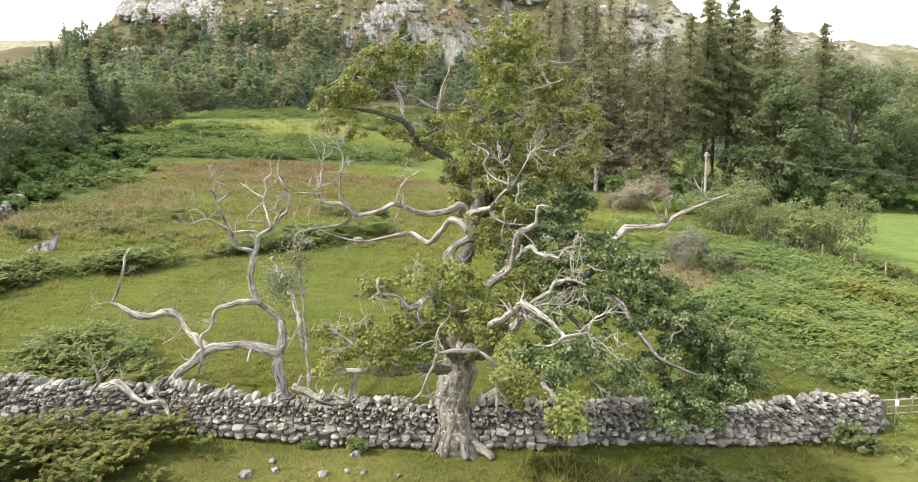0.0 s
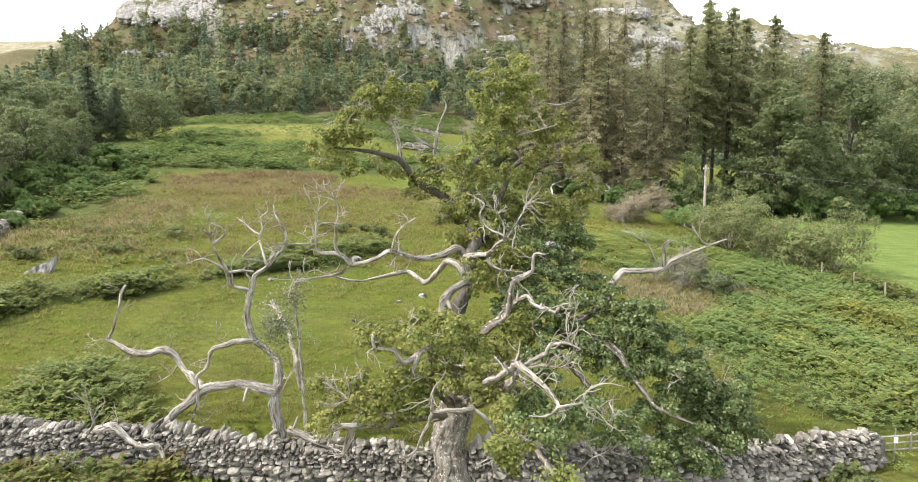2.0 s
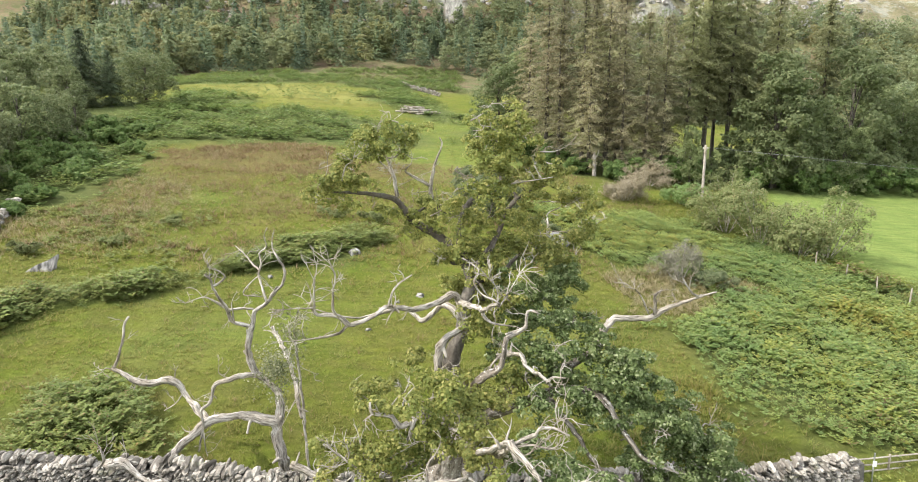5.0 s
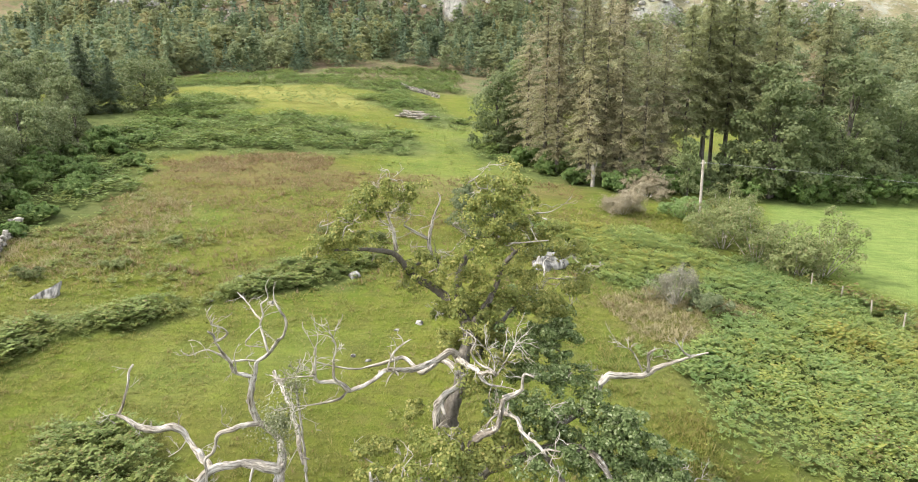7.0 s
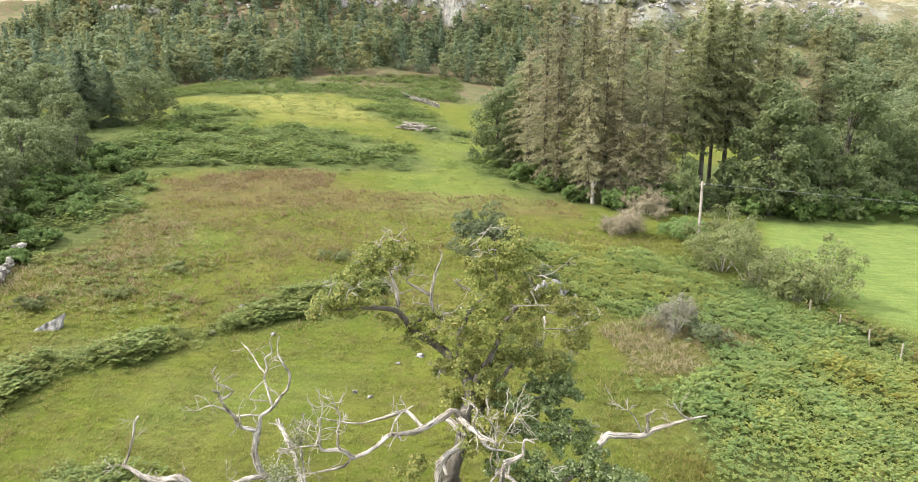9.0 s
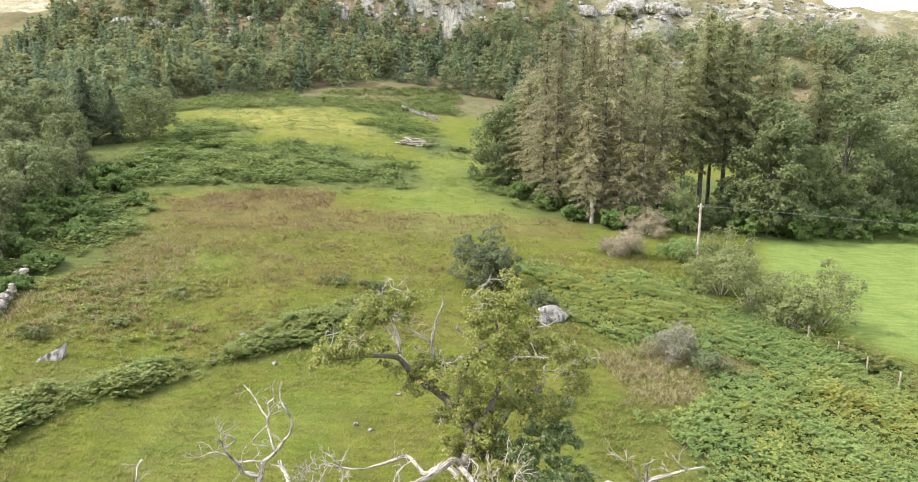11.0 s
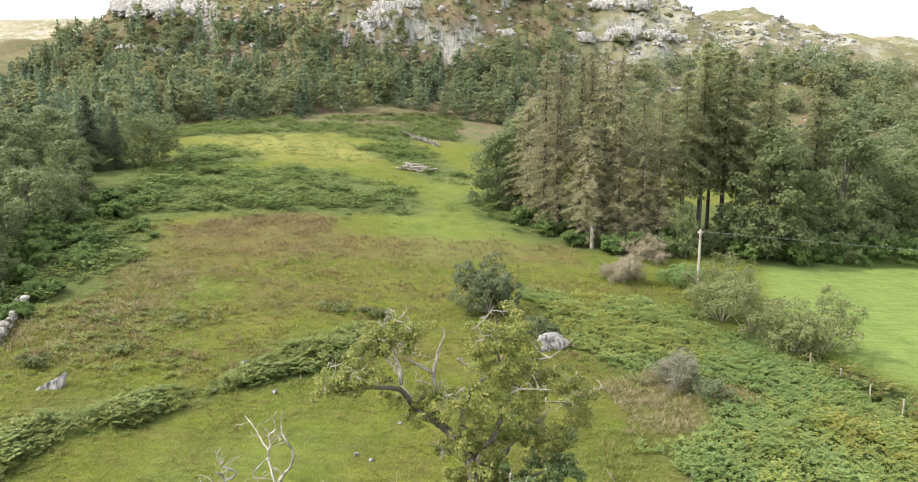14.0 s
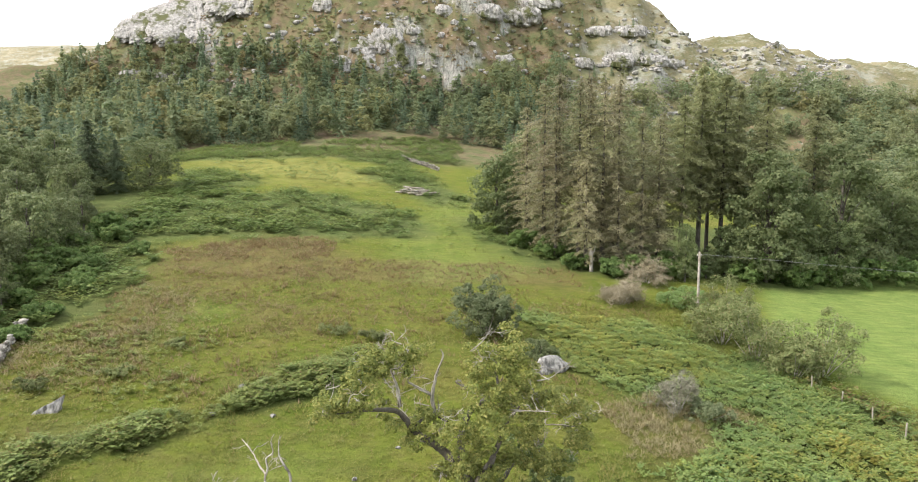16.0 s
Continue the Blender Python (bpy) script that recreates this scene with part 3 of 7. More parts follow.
RUSHES = [
    [(-29.8, 59), (-31.8, 70.3), (-26.5, 75.7), (-17.5, 79.2), (-13.8, 76.9), (-14.3, 70.4), (-5.2, 71.1), (8, 72), (14.3, 69.7), (12.8, 65), (1.2, 62.5), (-10, 60.3), (-18.6, 60.8), (-19.1, 57.1), (-23.7, 56.7), (-22.6, 48.5), (-22.1, 40.5), (-25.3, 40.2), (-28, 44), (-29, 49)],
    [(-31.8, 70.3), (-26.5, 75.7), (-17.5, 79.2), (-13.8, 76.9), (-14.6, 70.3), (-23.5, 67), (-28.9, 65)],
    [(-18.6, 54), (-15.5, 55.6), (-11.9, 53.5), (-11.4, 48.9), (-14.7, 47.8), (-16.9, 49.6)],
    [(9.3, 38.5), (13, 40.5), (17.8, 39), (17.6, 37), (13.4, 33.9), (10.8, 33), (9, 32.5)],
]
FERNS = [
    [(-26, 31), (-22, 25), (-19.9, 29.6), (-17.2, 31.4), (-14.9, 33.6), (-15.4, 36.2), (-18.0, 35.2), (-20.3, 33), (-22.6, 31.2)],
    [(-14.6, 36.2), (-12.6, 36.3), (-10.2, 37.6), (-7.4, 39.6), (-4.6, 42), (-5.6, 46.2), (-8.6, 44.2), (-10.8, 41.4), (-13.6, 38.8)],
    [(5.6, 54), (15.7, 56), (21.3, 54), (23.7, 47), (30, 36), (34, 24), (19, 22.0), (15.3, 22.6), (12.8, 23.6), (11.3, 25.6), (10.5, 28.5), (10.7, 32.2), (13.2, 33.6), (18, 38.5), (10, 41), (6, 44)],
    [(-15.5, 19), (-15, 24), (-11, 23), (-9.5, 20), (-10.5, 18.8)],
]
FAR_FERNS = [
    [(-44, 52), (-46, 78), (-41, 85), (-31, 63), (-28, 53), (-29, 48), (-33, 44)],
    [(-45.6, 90), (-50, 104), (-50, 118), (-56, 130), (-46, 127), (-34, 116), (-38, 107), (-33, 103), (-28, 111), (-20, 108), (-12, 101), (-6, 94), (-3, 87), (-5, 81), (-13, 79), (-22, 77.5), (-30, 76), (-34, 72), (-40, 79)],
    [(-75, 162), (-50, 182), (0, 205), (3, 165), (-16, 149), (-31, 156), (-63, 142)],
    [(-22, 136), (-12, 153), (4, 109), (-3.8, 104), (-13.6, 124)],
    [(1, 99), (12, 87), (15, 73), (6, 76), (1, 86)],
    [(-50, 85), (-47, 110), (-38, 104), (-40, 86)],
]
RUSSET_FERNS = [[(-15, 16.6), (-9.5, 16.9), (-7.7, 17.1), (-7.3, 15.6), (-9, 14.6), (-15, 14.4)]]
LUSH = [[(33, 69), (28, 55), (29, 44), (36, 37), (60, 20), (160, 20), (160, 75), (90, 90), (60, 85), (40, 77)], [(-2, 62), (-9, 76), (-4, 110), (2, 110), (9, 80), (12, 72)], [(5, 26), (7, 33), (9, 30), (8, 24)], [(-25, 53.3), (-24.2, 56), (-20.6, 54.5), (-19.4, 49.4), (-22.3, 48.8)], [(-16, 24), (-9, 27), (-4, 32), (-9, 33), (-15, 29)]]
FELLED = [[(-163, 231), (-153, 234), (-129, 217), (-115, 196), (-116, 178), (-122, 171)]]
# First two brighten foreground grass as if sunlit; the third is yellow pasture.
STRAW_AND_SUNLIT = [[(-9, 8), (-7, 17), (0, 17.4), (3, 15), (4, 8)], [(11.2, 8), (11.6, 18), (13, 19.8), (22, 21), (22, 8)], [(-63, 148), (-31, 156), (-13, 132), (-19, 114), (-41, 124)]]


def soft_mask(polys, x, y, edge, blur=0.0):
    """How far points lie in any of the polygons, 0 to 1, with a blurred border."""
    x, y = rumple(x, y, edge)
    offs = [(0, 0)] if not blur else [(blur * r * math.cos(a), blur * r * math.sin(a)) for r in (0.4, 1.0) for a in np.arange(6) * 1.05]
    return np.mean([np.max([inside(p, x + dx, y + dy) for p in polys], axis=0) for dx, dy in offs], axis=0)


def build_ground():
    def axis(lo, hi, fine, lo2, hi2, step, far):
        out = step * np.cumsum(1.09 ** np.arange(1, 200))
        up, dn = hi2 + out, lo2 - out
        return np.concatenate([dn[dn > -far][::-1], np.arange(lo2, lo, step), np.arange(lo, hi, fine), np.arange(hi, hi2, step), up[up < far]])
    xs, ys = axis(-45, 50, 0.75, -195, 200, 2.4, 3500), axis(8, 80, 0.8, 0, 320, 1.8, 3500)
    gx, gy = np.meshgrid(xs, ys)
    x, y = gx.ravel(), gy.ravel()
    z = land(x, y)
    w, h = len(xs), len(ys)
    i = (np.arange(h - 1)[:, None] * w + np.arange(w - 1)[None]).ravel()
    f = np.stack([i, i + 1, i + 1 + w, i + w], 1)
    me = mesh("ground", np.stack([x, y, z], 1), f, M_GROUND, True)
    ferns = np.maximum(soft_mask(FERNS + RUSSET_FERNS, x, y, 1.3, 2.2), soft_mask(FAR_FERNS, x, y, 1.0, 2.5))
    # Blue holds the yellow pasture and the sunlight painted on foreground grass.
    cover = np.stack([np.clip(soft_mask(RUSHES[:3], x, y, 1.6, 3.0) * 0.62 + soft_mask(RUSHES[1:2], x, y, 3.0, 5.0) * 0.15 + soft_mask(RUSHES[3:], x, y, 1.2, 2.0) * 0.4, 0, 1), np.maximum(soft_mask(LUSH[:1], x, y, 0.6, 1.5) * 0.95, soft_mask(LUSH[1:], x, y, 1.2, 3.0) * 0.35), np.maximum(soft_mask(STRAW_AND_SUNLIT[2:], x, y, 3.0, 8.0) * 0.8, soft_mask(STRAW_AND_SUNLIT[:2], x, y, 0.6, 1.5) * 0.75), np.ones_like(x)], 1)
    up = step01(150, 175, y)
    pale = np.clip(0.95 * step01(330, 420, y) + step01(36, 72, x) * step01(236, 256, y) * np.clip(0.95 + 0.5 * fbm(x, y, 25, 4, 61), 0, 1), 0, 1)
    floor = soft_mask([[(8, 72), (14, 70), (26, 72), (36, 70), (60, 80), (90, 88), (120, 110), (60, 110), (10, 100)], [(-36, 50), (-44, 90), (-46, 110), (-90, 120), (-90, 60), (-48, 48)]], x, y, 1.0, 2.5)
    # bare rock where the hillside is steep
    gz = z.reshape(len(ys), len(xs))
    steep = np.hypot(np.gradient(gz, ys, axis=0), np.gradient(gz, xs, axis=1)).ravel()
    rocky = step01(0.5, 0.7, 0.75 * fbm(x, y, 20, 5, 51) + 0.45 * (steep - 1.45) + 0.25 * step01(-80, -110, x) * step01(255, 270, y)) * step01(200, 235, y)
    pale = np.maximum(pale * 0.9, soft_mask(FELLED, x, y, 1.5, 3.0) * 0.75)
    upland = np.stack([np.maximum(ferns, floor) * 0.8, up * (1 - pale), pale, rocky], 1)
    for key, val in (("cover", cover), ("upland", upland)):
        a = me.color_attributes.new(key, "FLOAT_COLOR", "POINT")
        a.data.foreach_set("color", val.astype(np.float32).ravel())
    return tagged(new("ground", me), "sloping green and brown rough pasture rising to a craggy hill", "ground", kind="structure")


build_ground()


def scatter(polys, density, edge=0.6):
    """Random places on the ground inside polygons."""
    res = []
    for poly in polys:
        p = np.array(poly)
        lo, hi = p.min(0) - 1, p.max(0) + 1
        n = int(np.prod(hi - lo) * density)
        x, y = rng.uniform(lo[0], hi[0], n), rng.uniform(lo[1], hi[1], n)
        k = inside(poly, *rumple(x, y, edge))
        res.append(np.stack([x[k], y[k], land(x[k], y[k])], 1))
    return np.concatenate(res)


def stuff(name, arrays, mat, label, category, smooth=False, plants=None):
    me = mesh(name, *arrays, mat, smooth)
    if plants is not None:
        me.attributes.new("plant", "FLOAT", "POINT").data.foreach_set("value", plants.astype(np.float32))
    ob = new(name, me)
    return tagged(ob, label, category, kind="stuff")


# ---- the old oak ----
oak = thing("oak_tree", at(-0.1, 17.9), "gnarled old oak with silver dead limbs and patchy green leaves", "tree")
oak_base = np.array(oak.location)
v, f = tube([(-0.07, 17.88, oak_base[2] - 0.2), (-0.14, 17.88, 0.6), (-0.12, 17.85, 1.5), (0.02, 17.8, 2.4), (0.06, 17.78, 3.3), (0.08, 17.8, 4.3)], 0.5, 0.4, 28, 0.08, 0.14, 0.6, 0.62)
oak_trunk = part("trunk", grained(mesh("trunk", local(v, oak), f, M_TRUNK, True), v, 28), oak, "thick grey lichened trunk with flared roots")
for a, k in ((-0.6, 1.25), (-1.2, 0.85), (-2.0, 0.75), (-2.7, 0.8), (0.1, 0.8), (3.3, 0.75)):
    v, f = tube([(-0.1 + 0.25 * math.cos(a), 17.85 + 0.25 * math.sin(a), oak_base[2] + 1.0), (-0.1 + 0.5 * math.cos(a), 17.85 + 0.5 * math.sin(a), oak_base[2] + 0.35), (-0.1 + k * math.cos(a), 17.85 + k * math.sin(a), oak_base[2] - 0.1)], 0.2, 0.1, 9, 0.08, 0.16, 0.8)
    part("root", grained(mesh("root", local(v, oak), f, M_TRUNK, True), v, 9), oak_trunk)
limb(oak, "upper_trunk", M_BARK, [(0.07, 17.75, 2.49), (0.10, 17.80, 3.67), (0.10, 18.00, 4.82), (0.32, 18.20, 5.64), (0.48, 18.50, 6.47), (0.66, 18.90, 7.14), (0.39, 19.40, 7.74), (0.34, 19.80, 8.55), (0.57, 20.20, 9.21), (1.23, 20.50, 9.69)], 0.36, 0.07, 0)
limb(oak, "branch", M_DEAD, [(0.40, 17.90, 5.88), (0.10, 17.60, 5.84), (-0.19, 17.50, 5.59), (-0.31, 17.50, 5.23), (-0.34, 17.50, 4.65)], 0.2, 0.13, 0)
limb(oak, "branch", M_DEAD, [(0.35, 18.00, 5.58), (0.30, 18.10, 6.08), (0.24, 18.20, 6.52), (0.07, 18.10, 6.80), (-0.31, 17.80, 6.65), (-0.86, 17.20, 6.62), (-1.29, 16.70, 6.77), (-1.68, 16.30, 6.90), (-2.04, 15.95, 6.76), (-2.55, 15.60, 6.69)], 0.17, 0.075, 1)
limb(oak, "branch", M_DEAD, [(-2.55, 15.60, 6.69), (-2.77, 15.50, 6.95), (-3.32, 15.40, 7.03), (-3.36, 15.30, 7.38), (-3.30, 15.20, 7.73), (-3.22, 15.10, 8.08)], 0.06, 0.012, 4)
limb(oak, "branch", M_DEAD, [(-2.74, 15.50, 6.95), (-2.85, 15.40, 7.17), (-2.83, 15.30, 7.66), (-2.75, 15.20, 8.05), (-2.88, 15.10, 8.49)], 0.05, 0.012, 5)
limb(oak, "branch", M_DEAD, [(-3.32, 15.30, 7.24), (-3.69, 15.20, 7.25), (-4.01, 15.10, 7.25), (-4.33, 15.00, 7.28)], 0.035, 0.01, 3)
limb(oak, "branch", M_DEAD, [(-2.55, 15.60, 6.69), (-2.78, 15.53, 6.49), (-3.20, 15.47, 6.41), (-3.90, 15.40, 6.35)], 0.05, 0.01, 2)
limb(oak, "branch", M_DEAD, [(-1.64, 16.30, 6.92), (-1.53, 16.33, 7.29), (-1.37, 16.37, 7.54), (-0.99, 16.40, 7.80)], 0.05, 0.015, 0)
limb(oak, "branch", M_DEAD, [(0.30, 18.10, 6.08), (0.02, 18.30, 6.31), (-0.28, 18.64, 6.32), (-0.56, 18.98, 5.94), (-0.88, 19.32, 5.62), (-1.13, 19.66, 5.66), (-1.55, 20.00, 5.83), (-2.09, 19.82, 5.75), (-2.99, 19.65, 5.63), (-3.68, 19.48, 5.77), (-4.21, 19.30, 6.00)], 0.15, 0.03, 1)
limb(oak, "branch", M_DEAD, [(0.27, 18.00, 6.58), (0.78, 16.60, 6.72), (0.90, 16.07, 6.90), (1.06, 15.53, 7.17), (1.21, 15.00, 7.34), (1.08, 15.03, 7.47), (0.77, 15.07, 7.61), (0.58, 15.10, 7.94), (0.70, 15.30, 8.19), (0.31, 15.50, 8.44)], 0.08, 0.015, 2)
limb(oak, "branch", M_DEAD, [(1.16, 15.00, 7.36), (1.16, 15.07, 7.67), (1.08, 15.13, 7.87), (0.92, 15.20, 8.01)], 0.035, 0.01, 3)
limb(oak, "branch", M_DEAD, [(1.19, 15.00, 7.34), (1.39, 15.00, 7.67), (1.66, 15.00, 8.14), (1.79, 15.00, 8.35)], 0.03, 0.01, 3)
limb(oak, "branch", M_DEAD, [(0.86, 16.60, 6.75), (0.93, 16.57, 6.57), (1.19, 16.53, 6.45), (1.54, 16.50, 6.39)], 0.06, 0.03, 1)
limb(oak, "branch", M_DEAD, [(1.47, 16.20, 6.20), (1.74, 16.20, 6.35), (1.96, 16.20, 6.50), (2.03, 16.20, 6.89), (2.26, 16.00, 6.90)], 0.11, 0.04, 0)
limb(oak, "branch", M_BARK, [(0.10, 17.10, 2.84), (0.72, 16.80, 4.54), (1.31, 16.40, 5.23), (1.44, 16.20, 5.87), (1.48, 16.20, 6.17)], 0.22, 0.1, 0)
limb(oak, "branch", M_DEAD, [(1.38, 17.60, 5.13), (1.60, 16.60, 5.58), (1.82, 15.60, 5.91), (1.93, 15.07, 5.83), (2.17, 14.53, 5.81), (2.32, 14.00, 5.80)], 0.09, 0.05, 0)
limb(oak, "branch", M_DEAD, [(2.25, 14.00, 5.84), (2.31, 13.75, 6.08), (2.58, 13.50, 6.17)], 0.045, 0.015, 1)
limb(oak, "branch", M_DEAD, [(1.61, 17.20, 5.43), (1.29, 17.13, 5.20), (1.13, 17.07, 5.05), (1.05, 17.00, 4.82)], 0.06, 0.02, 2)
limb(oak, "branch", M_BARK, [(-0.14, 16.80, 2.77), (-0.48, 15.80, 3.59), (-0.59, 15.00, 4.30), (-0.49, 14.50, 4.86)], 0.22, 0.14, 0)
limb(oak, "branch", M_DEAD, [(-0.46, 14.40, 4.91), (-0.79, 14.30, 4.90), (-1.01, 14.20, 4.70), (-1.22, 14.16, 4.68), (-1.35, 14.12, 4.96), (-1.70, 14.08, 5.05), (-1.81, 14.04, 5.10), (-1.82, 14.00, 5.36)], 0.13, 0.04, 0)
limb(oak, "branch", M_DEAD, [(-0.85, 14.20, 4.86), (-0.91, 14.20, 4.55), (-1.04, 14.20, 4.21)], 0.1, 0.05, 0)
limb(oak, "branch", M_DEAD, [(-1.75, 14.00, 5.09), (-1.98, 13.90, 4.95)], 0.04, 0.015, 0)
limb(oak, "branch", M_BARK, [(0.25, 16.80, 2.85), (0.87, 15.20, 3.53), (1.16, 14.00, 4.13)], 0.28, 0.17, 0)
limb(oak, "branch", M_DEAD, [(0.68, 13.40, 4.44), (1.00, 13.00, 4.70), (1.25, 12.60, 5.00), (1.38, 12.20, 5.05), (1.67, 11.80, 4.96), (1.83, 11.35, 4.89), (1.83, 10.90, 4.88), (1.60, 10.85, 4.74), (1.31, 10.80, 4.74)], 0.13, 0.025, 1)
limb(oak, "branch", M_DEAD, [(1.16, 14.00, 4.06), (1.27, 13.40, 4.47), (1.31, 12.80, 4.92)], 0.15, 0.12, 0)
limb(oak, "branch", M_DEAD, [(1.33, 14.00, 3.93), (1.25, 13.80, 3.65)], 0.1, 0.06, 0)
limb(oak, "branch", M_DEAD, [(1.32, 12.70, 4.98), (1.66, 12.57, 5.24), (1.81, 12.43, 5.38), (1.88, 12.30, 5.59), (2.13, 12.15, 5.67), (2.42, 12.00, 5.59)], 0.07, 0.02, 1)
limb(oak, "branch", M_DEAD, [(2.16, 12.30, 5.64), (2.28, 12.20, 5.92)], 0.025, 0.01, 0)
limb(oak, "branch", M_DEAD, [(1.43, 12.60, 5.03), (1.76, 12.45, 5.14), (2.09, 12.30, 5.13), (2.23, 12.15, 5.30), (2.25, 12.00, 5.55)], 0.035, 0.012, 3)
limb(oak, "branch", M_DEAD, [(1.81, 10.90, 4.86), (2.07, 10.93, 4.91), (2.26, 10.95, 4.95), (2.31, 10.97, 5.09), (2.44, 11.00, 5.23)], 0.04, 0.012, 1)
limb(oak, "branch", M_DEAD, [(2.27, 11.00, 4.92), (2.46, 11.07, 4.66), (2.80, 11.13, 4.54), (2.86, 11.20, 4.95)], 0.025, 0.01, 1)
limb(oak, "branch", M_DEAD, [(1.27, 12.80, 4.92), (1.44, 12.63, 4.66), (1.36, 12.47, 4.82), (1.68, 12.30, 5.03)], 0.035, 0.012, 3)
limb(oak, "branch", M_DEAD, [(0.39, 13.20, 3.95), (0.13, 12.90, 4.07), (-0.17, 12.90, 4.06), (-0.44, 12.90, 4.01), (-0.51, 12.90, 4.16), (-0.47, 12.90, 4.41), (-0.32, 12.90, 4.63)], 0.07, 0.03, 1)
limb(oak, "branch", M_BARK, [(0.25, 16.60, 2.82), (0.39, 14.80, 3.47), (0.39, 13.20, 3.95)], 0.16, 0.08, 0)
limb(oak, "branch", M_DEAD, [(-0.44, 12.90, 4.01), (-0.52, 13.10, 3.66), (-0.66, 13.30, 3.34), (-0.79, 13.40, 3.01), (-1.00, 13.50, 2.79), (-1.22, 13.60, 2.64)], 0.06, 0.025, 2)
limb(oak, "branch", M_DEAD, [(0.39, 13.20, 3.95), (0.60, 13.20, 3.80), (0.80, 13.25, 3.55), (0.83, 13.30, 3.08), (0.84, 13.35, 2.67), (0.95, 13.40, 2.35)], 0.07, 0.05, 0)
limb(oak, "branch", M_DEAD, [(0.80, 13.20, 3.44), (1.07, 13.10, 3.21), (1.09, 13.00, 3.12)], 0.03, 0.015, 1)
limb(oak, "branch", M_BARK, [(-0.30, 16.70, 2.47), (-0.95, 15.60, 2.85), (-1.58, 14.60, 3.10), (-1.94, 14.20, 3.23)], 0.19, 0.14, 0)
limb(oak, "branch", M_DEAD, [(-1.94, 14.20, 3.23), (-2.24, 14.00, 3.26), (-2.53, 13.93, 3.28), (-2.75, 13.87, 3.20), (-3.04, 13.80, 3.14)], 0.14, 0.03, 2)
limb(oak, "branch", M_DEAD, [(-2.28, 14.00, 3.23), (-2.41, 14.10, 2.94), (-2.51, 14.20, 2.63), (-2.59, 14.30, 2.41)], 0.09, 0.04, 1)
limb(oak, "branch", M_DEAD, [(-1.92, 14.10, 3.42), (-2.30, 14.00, 3.79), (-2.64, 14.10, 4.04), (-2.99, 14.20, 4.21)], 0.04, 0.012, 4)
limb(oak, "branch", M_DEAD, [(-1.30, 14.60, 3.20), (-1.93, 14.20, 3.67), (-2.07, 14.30, 4.05), (-2.15, 14.40, 4.30)], 0.035, 0.01, 3)
limb(oak, "branch", M_BARK, [(0.26, 17.20, 2.98), (1.55, 17.20, 3.72), (2.77, 16.80, 4.38), (3.77, 16.40, 4.57), (4.17, 16.00, 4.38), (4.42, 15.80, 3.94), (4.77, 15.60, 3.45), (5.04, 15.50, 3.15), (5.96, 15.50, 2.70)], 0.24, 0.05, 0)
limb(oak, "branch", M_BARK, [(0.26, 17.30, 3.20), (1.91, 17.60, 4.39), (3.42, 17.80, 4.85), (4.26, 17.90, 5.34), (4.39, 17.80, 5.85)], 0.22, 0.14, 0)
limb(oak, "branch", M_DEAD, [(4.39, 17.80, 5.82), (4.51, 17.80, 6.12), (4.77, 17.73, 6.26), (5.16, 17.67, 6.26), (5.71, 17.60, 6.33), (5.88, 17.50, 6.57), (6.11, 17.40, 6.73), (6.47, 17.30, 6.87), (6.82, 17.20, 7.01), (7.22, 17.00, 7.18)], 0.14, 0.025, 0)
limb(oak, "branch", M_DEAD, [(5.76, 17.60, 6.35), (5.74, 17.53, 6.69), (5.69, 17.47, 6.94), (5.86, 17.40, 7.12)], 0.06, 0.03, 0)
limb(oak, "branch", M_DEAD, [(5.59, 17.60, 6.37), (5.35, 17.50, 6.83), (5.10, 17.40, 7.15), (4.71, 17.30, 7.26)], 0.03, 0.012, 1)
limb(oak, "branch", M_DEAD, [(6.79, 17.20, 7.01), (6.51, 17.10, 7.19), (6.27, 17.00, 7.57)], 0.045, 0.015, 0)
limb(oak, "branch", M_BARK, [(2.61, 16.80, 4.30), (3.25, 16.00, 3.77), (3.78, 15.60, 2.97), (4.59, 15.30, 2.46)], 0.12, 0.03, 0)
limb(oak, "branch", M_BARK, [(0.91, 14.60, 3.69), (1.34, 12.20, 3.82), (1.65, 10.80, 3.90), (1.81, 10.20, 3.61)], 0.1, 0.03, 0)
limb(oak, "branch", M_DEAD, [(2.89, 14.00, 2.22), (3.08, 14.00, 2.49), (3.41, 14.00, 2.63), (3.70, 14.00, 2.84)], 0.03, 0.012, 1)
limb(oak, "branch", M_BARK, [(0.42, 19.30, 7.66), (0.02, 19.50, 7.57), (-0.22, 19.70, 8.05), (-0.65, 19.80, 8.37), (-1.26, 20.00, 8.72), (-1.53, 20.00, 9.14), (-1.85, 20.00, 9.42), (-2.56, 19.60, 9.60), (-3.20, 19.20, 9.66), (-3.89, 18.80, 9.69)], 0.22, 0.03, 0)
limb(oak, "branch", M_DEAD, [(-1.74, 20.40, 9.35), (-1.81, 20.43, 9.86), (-2.00, 20.47, 10.45), (-2.15, 20.50, 10.74)], 0.06, 0.02, 4)
limb(oak, "branch", M_DEAD, [(-2.07, 20.50, 10.60), (-1.74, 20.53, 10.64), (-1.46, 20.57, 10.97), (-1.52, 20.60, 11.27)], 0.025, 0.01, 3)
limb(oak, "branch", M_DEAD, [(-2.15, 20.50, 10.60), (-2.67, 20.55, 10.70), (-2.95, 20.60, 10.98)], 0.025, 0.01, 4)
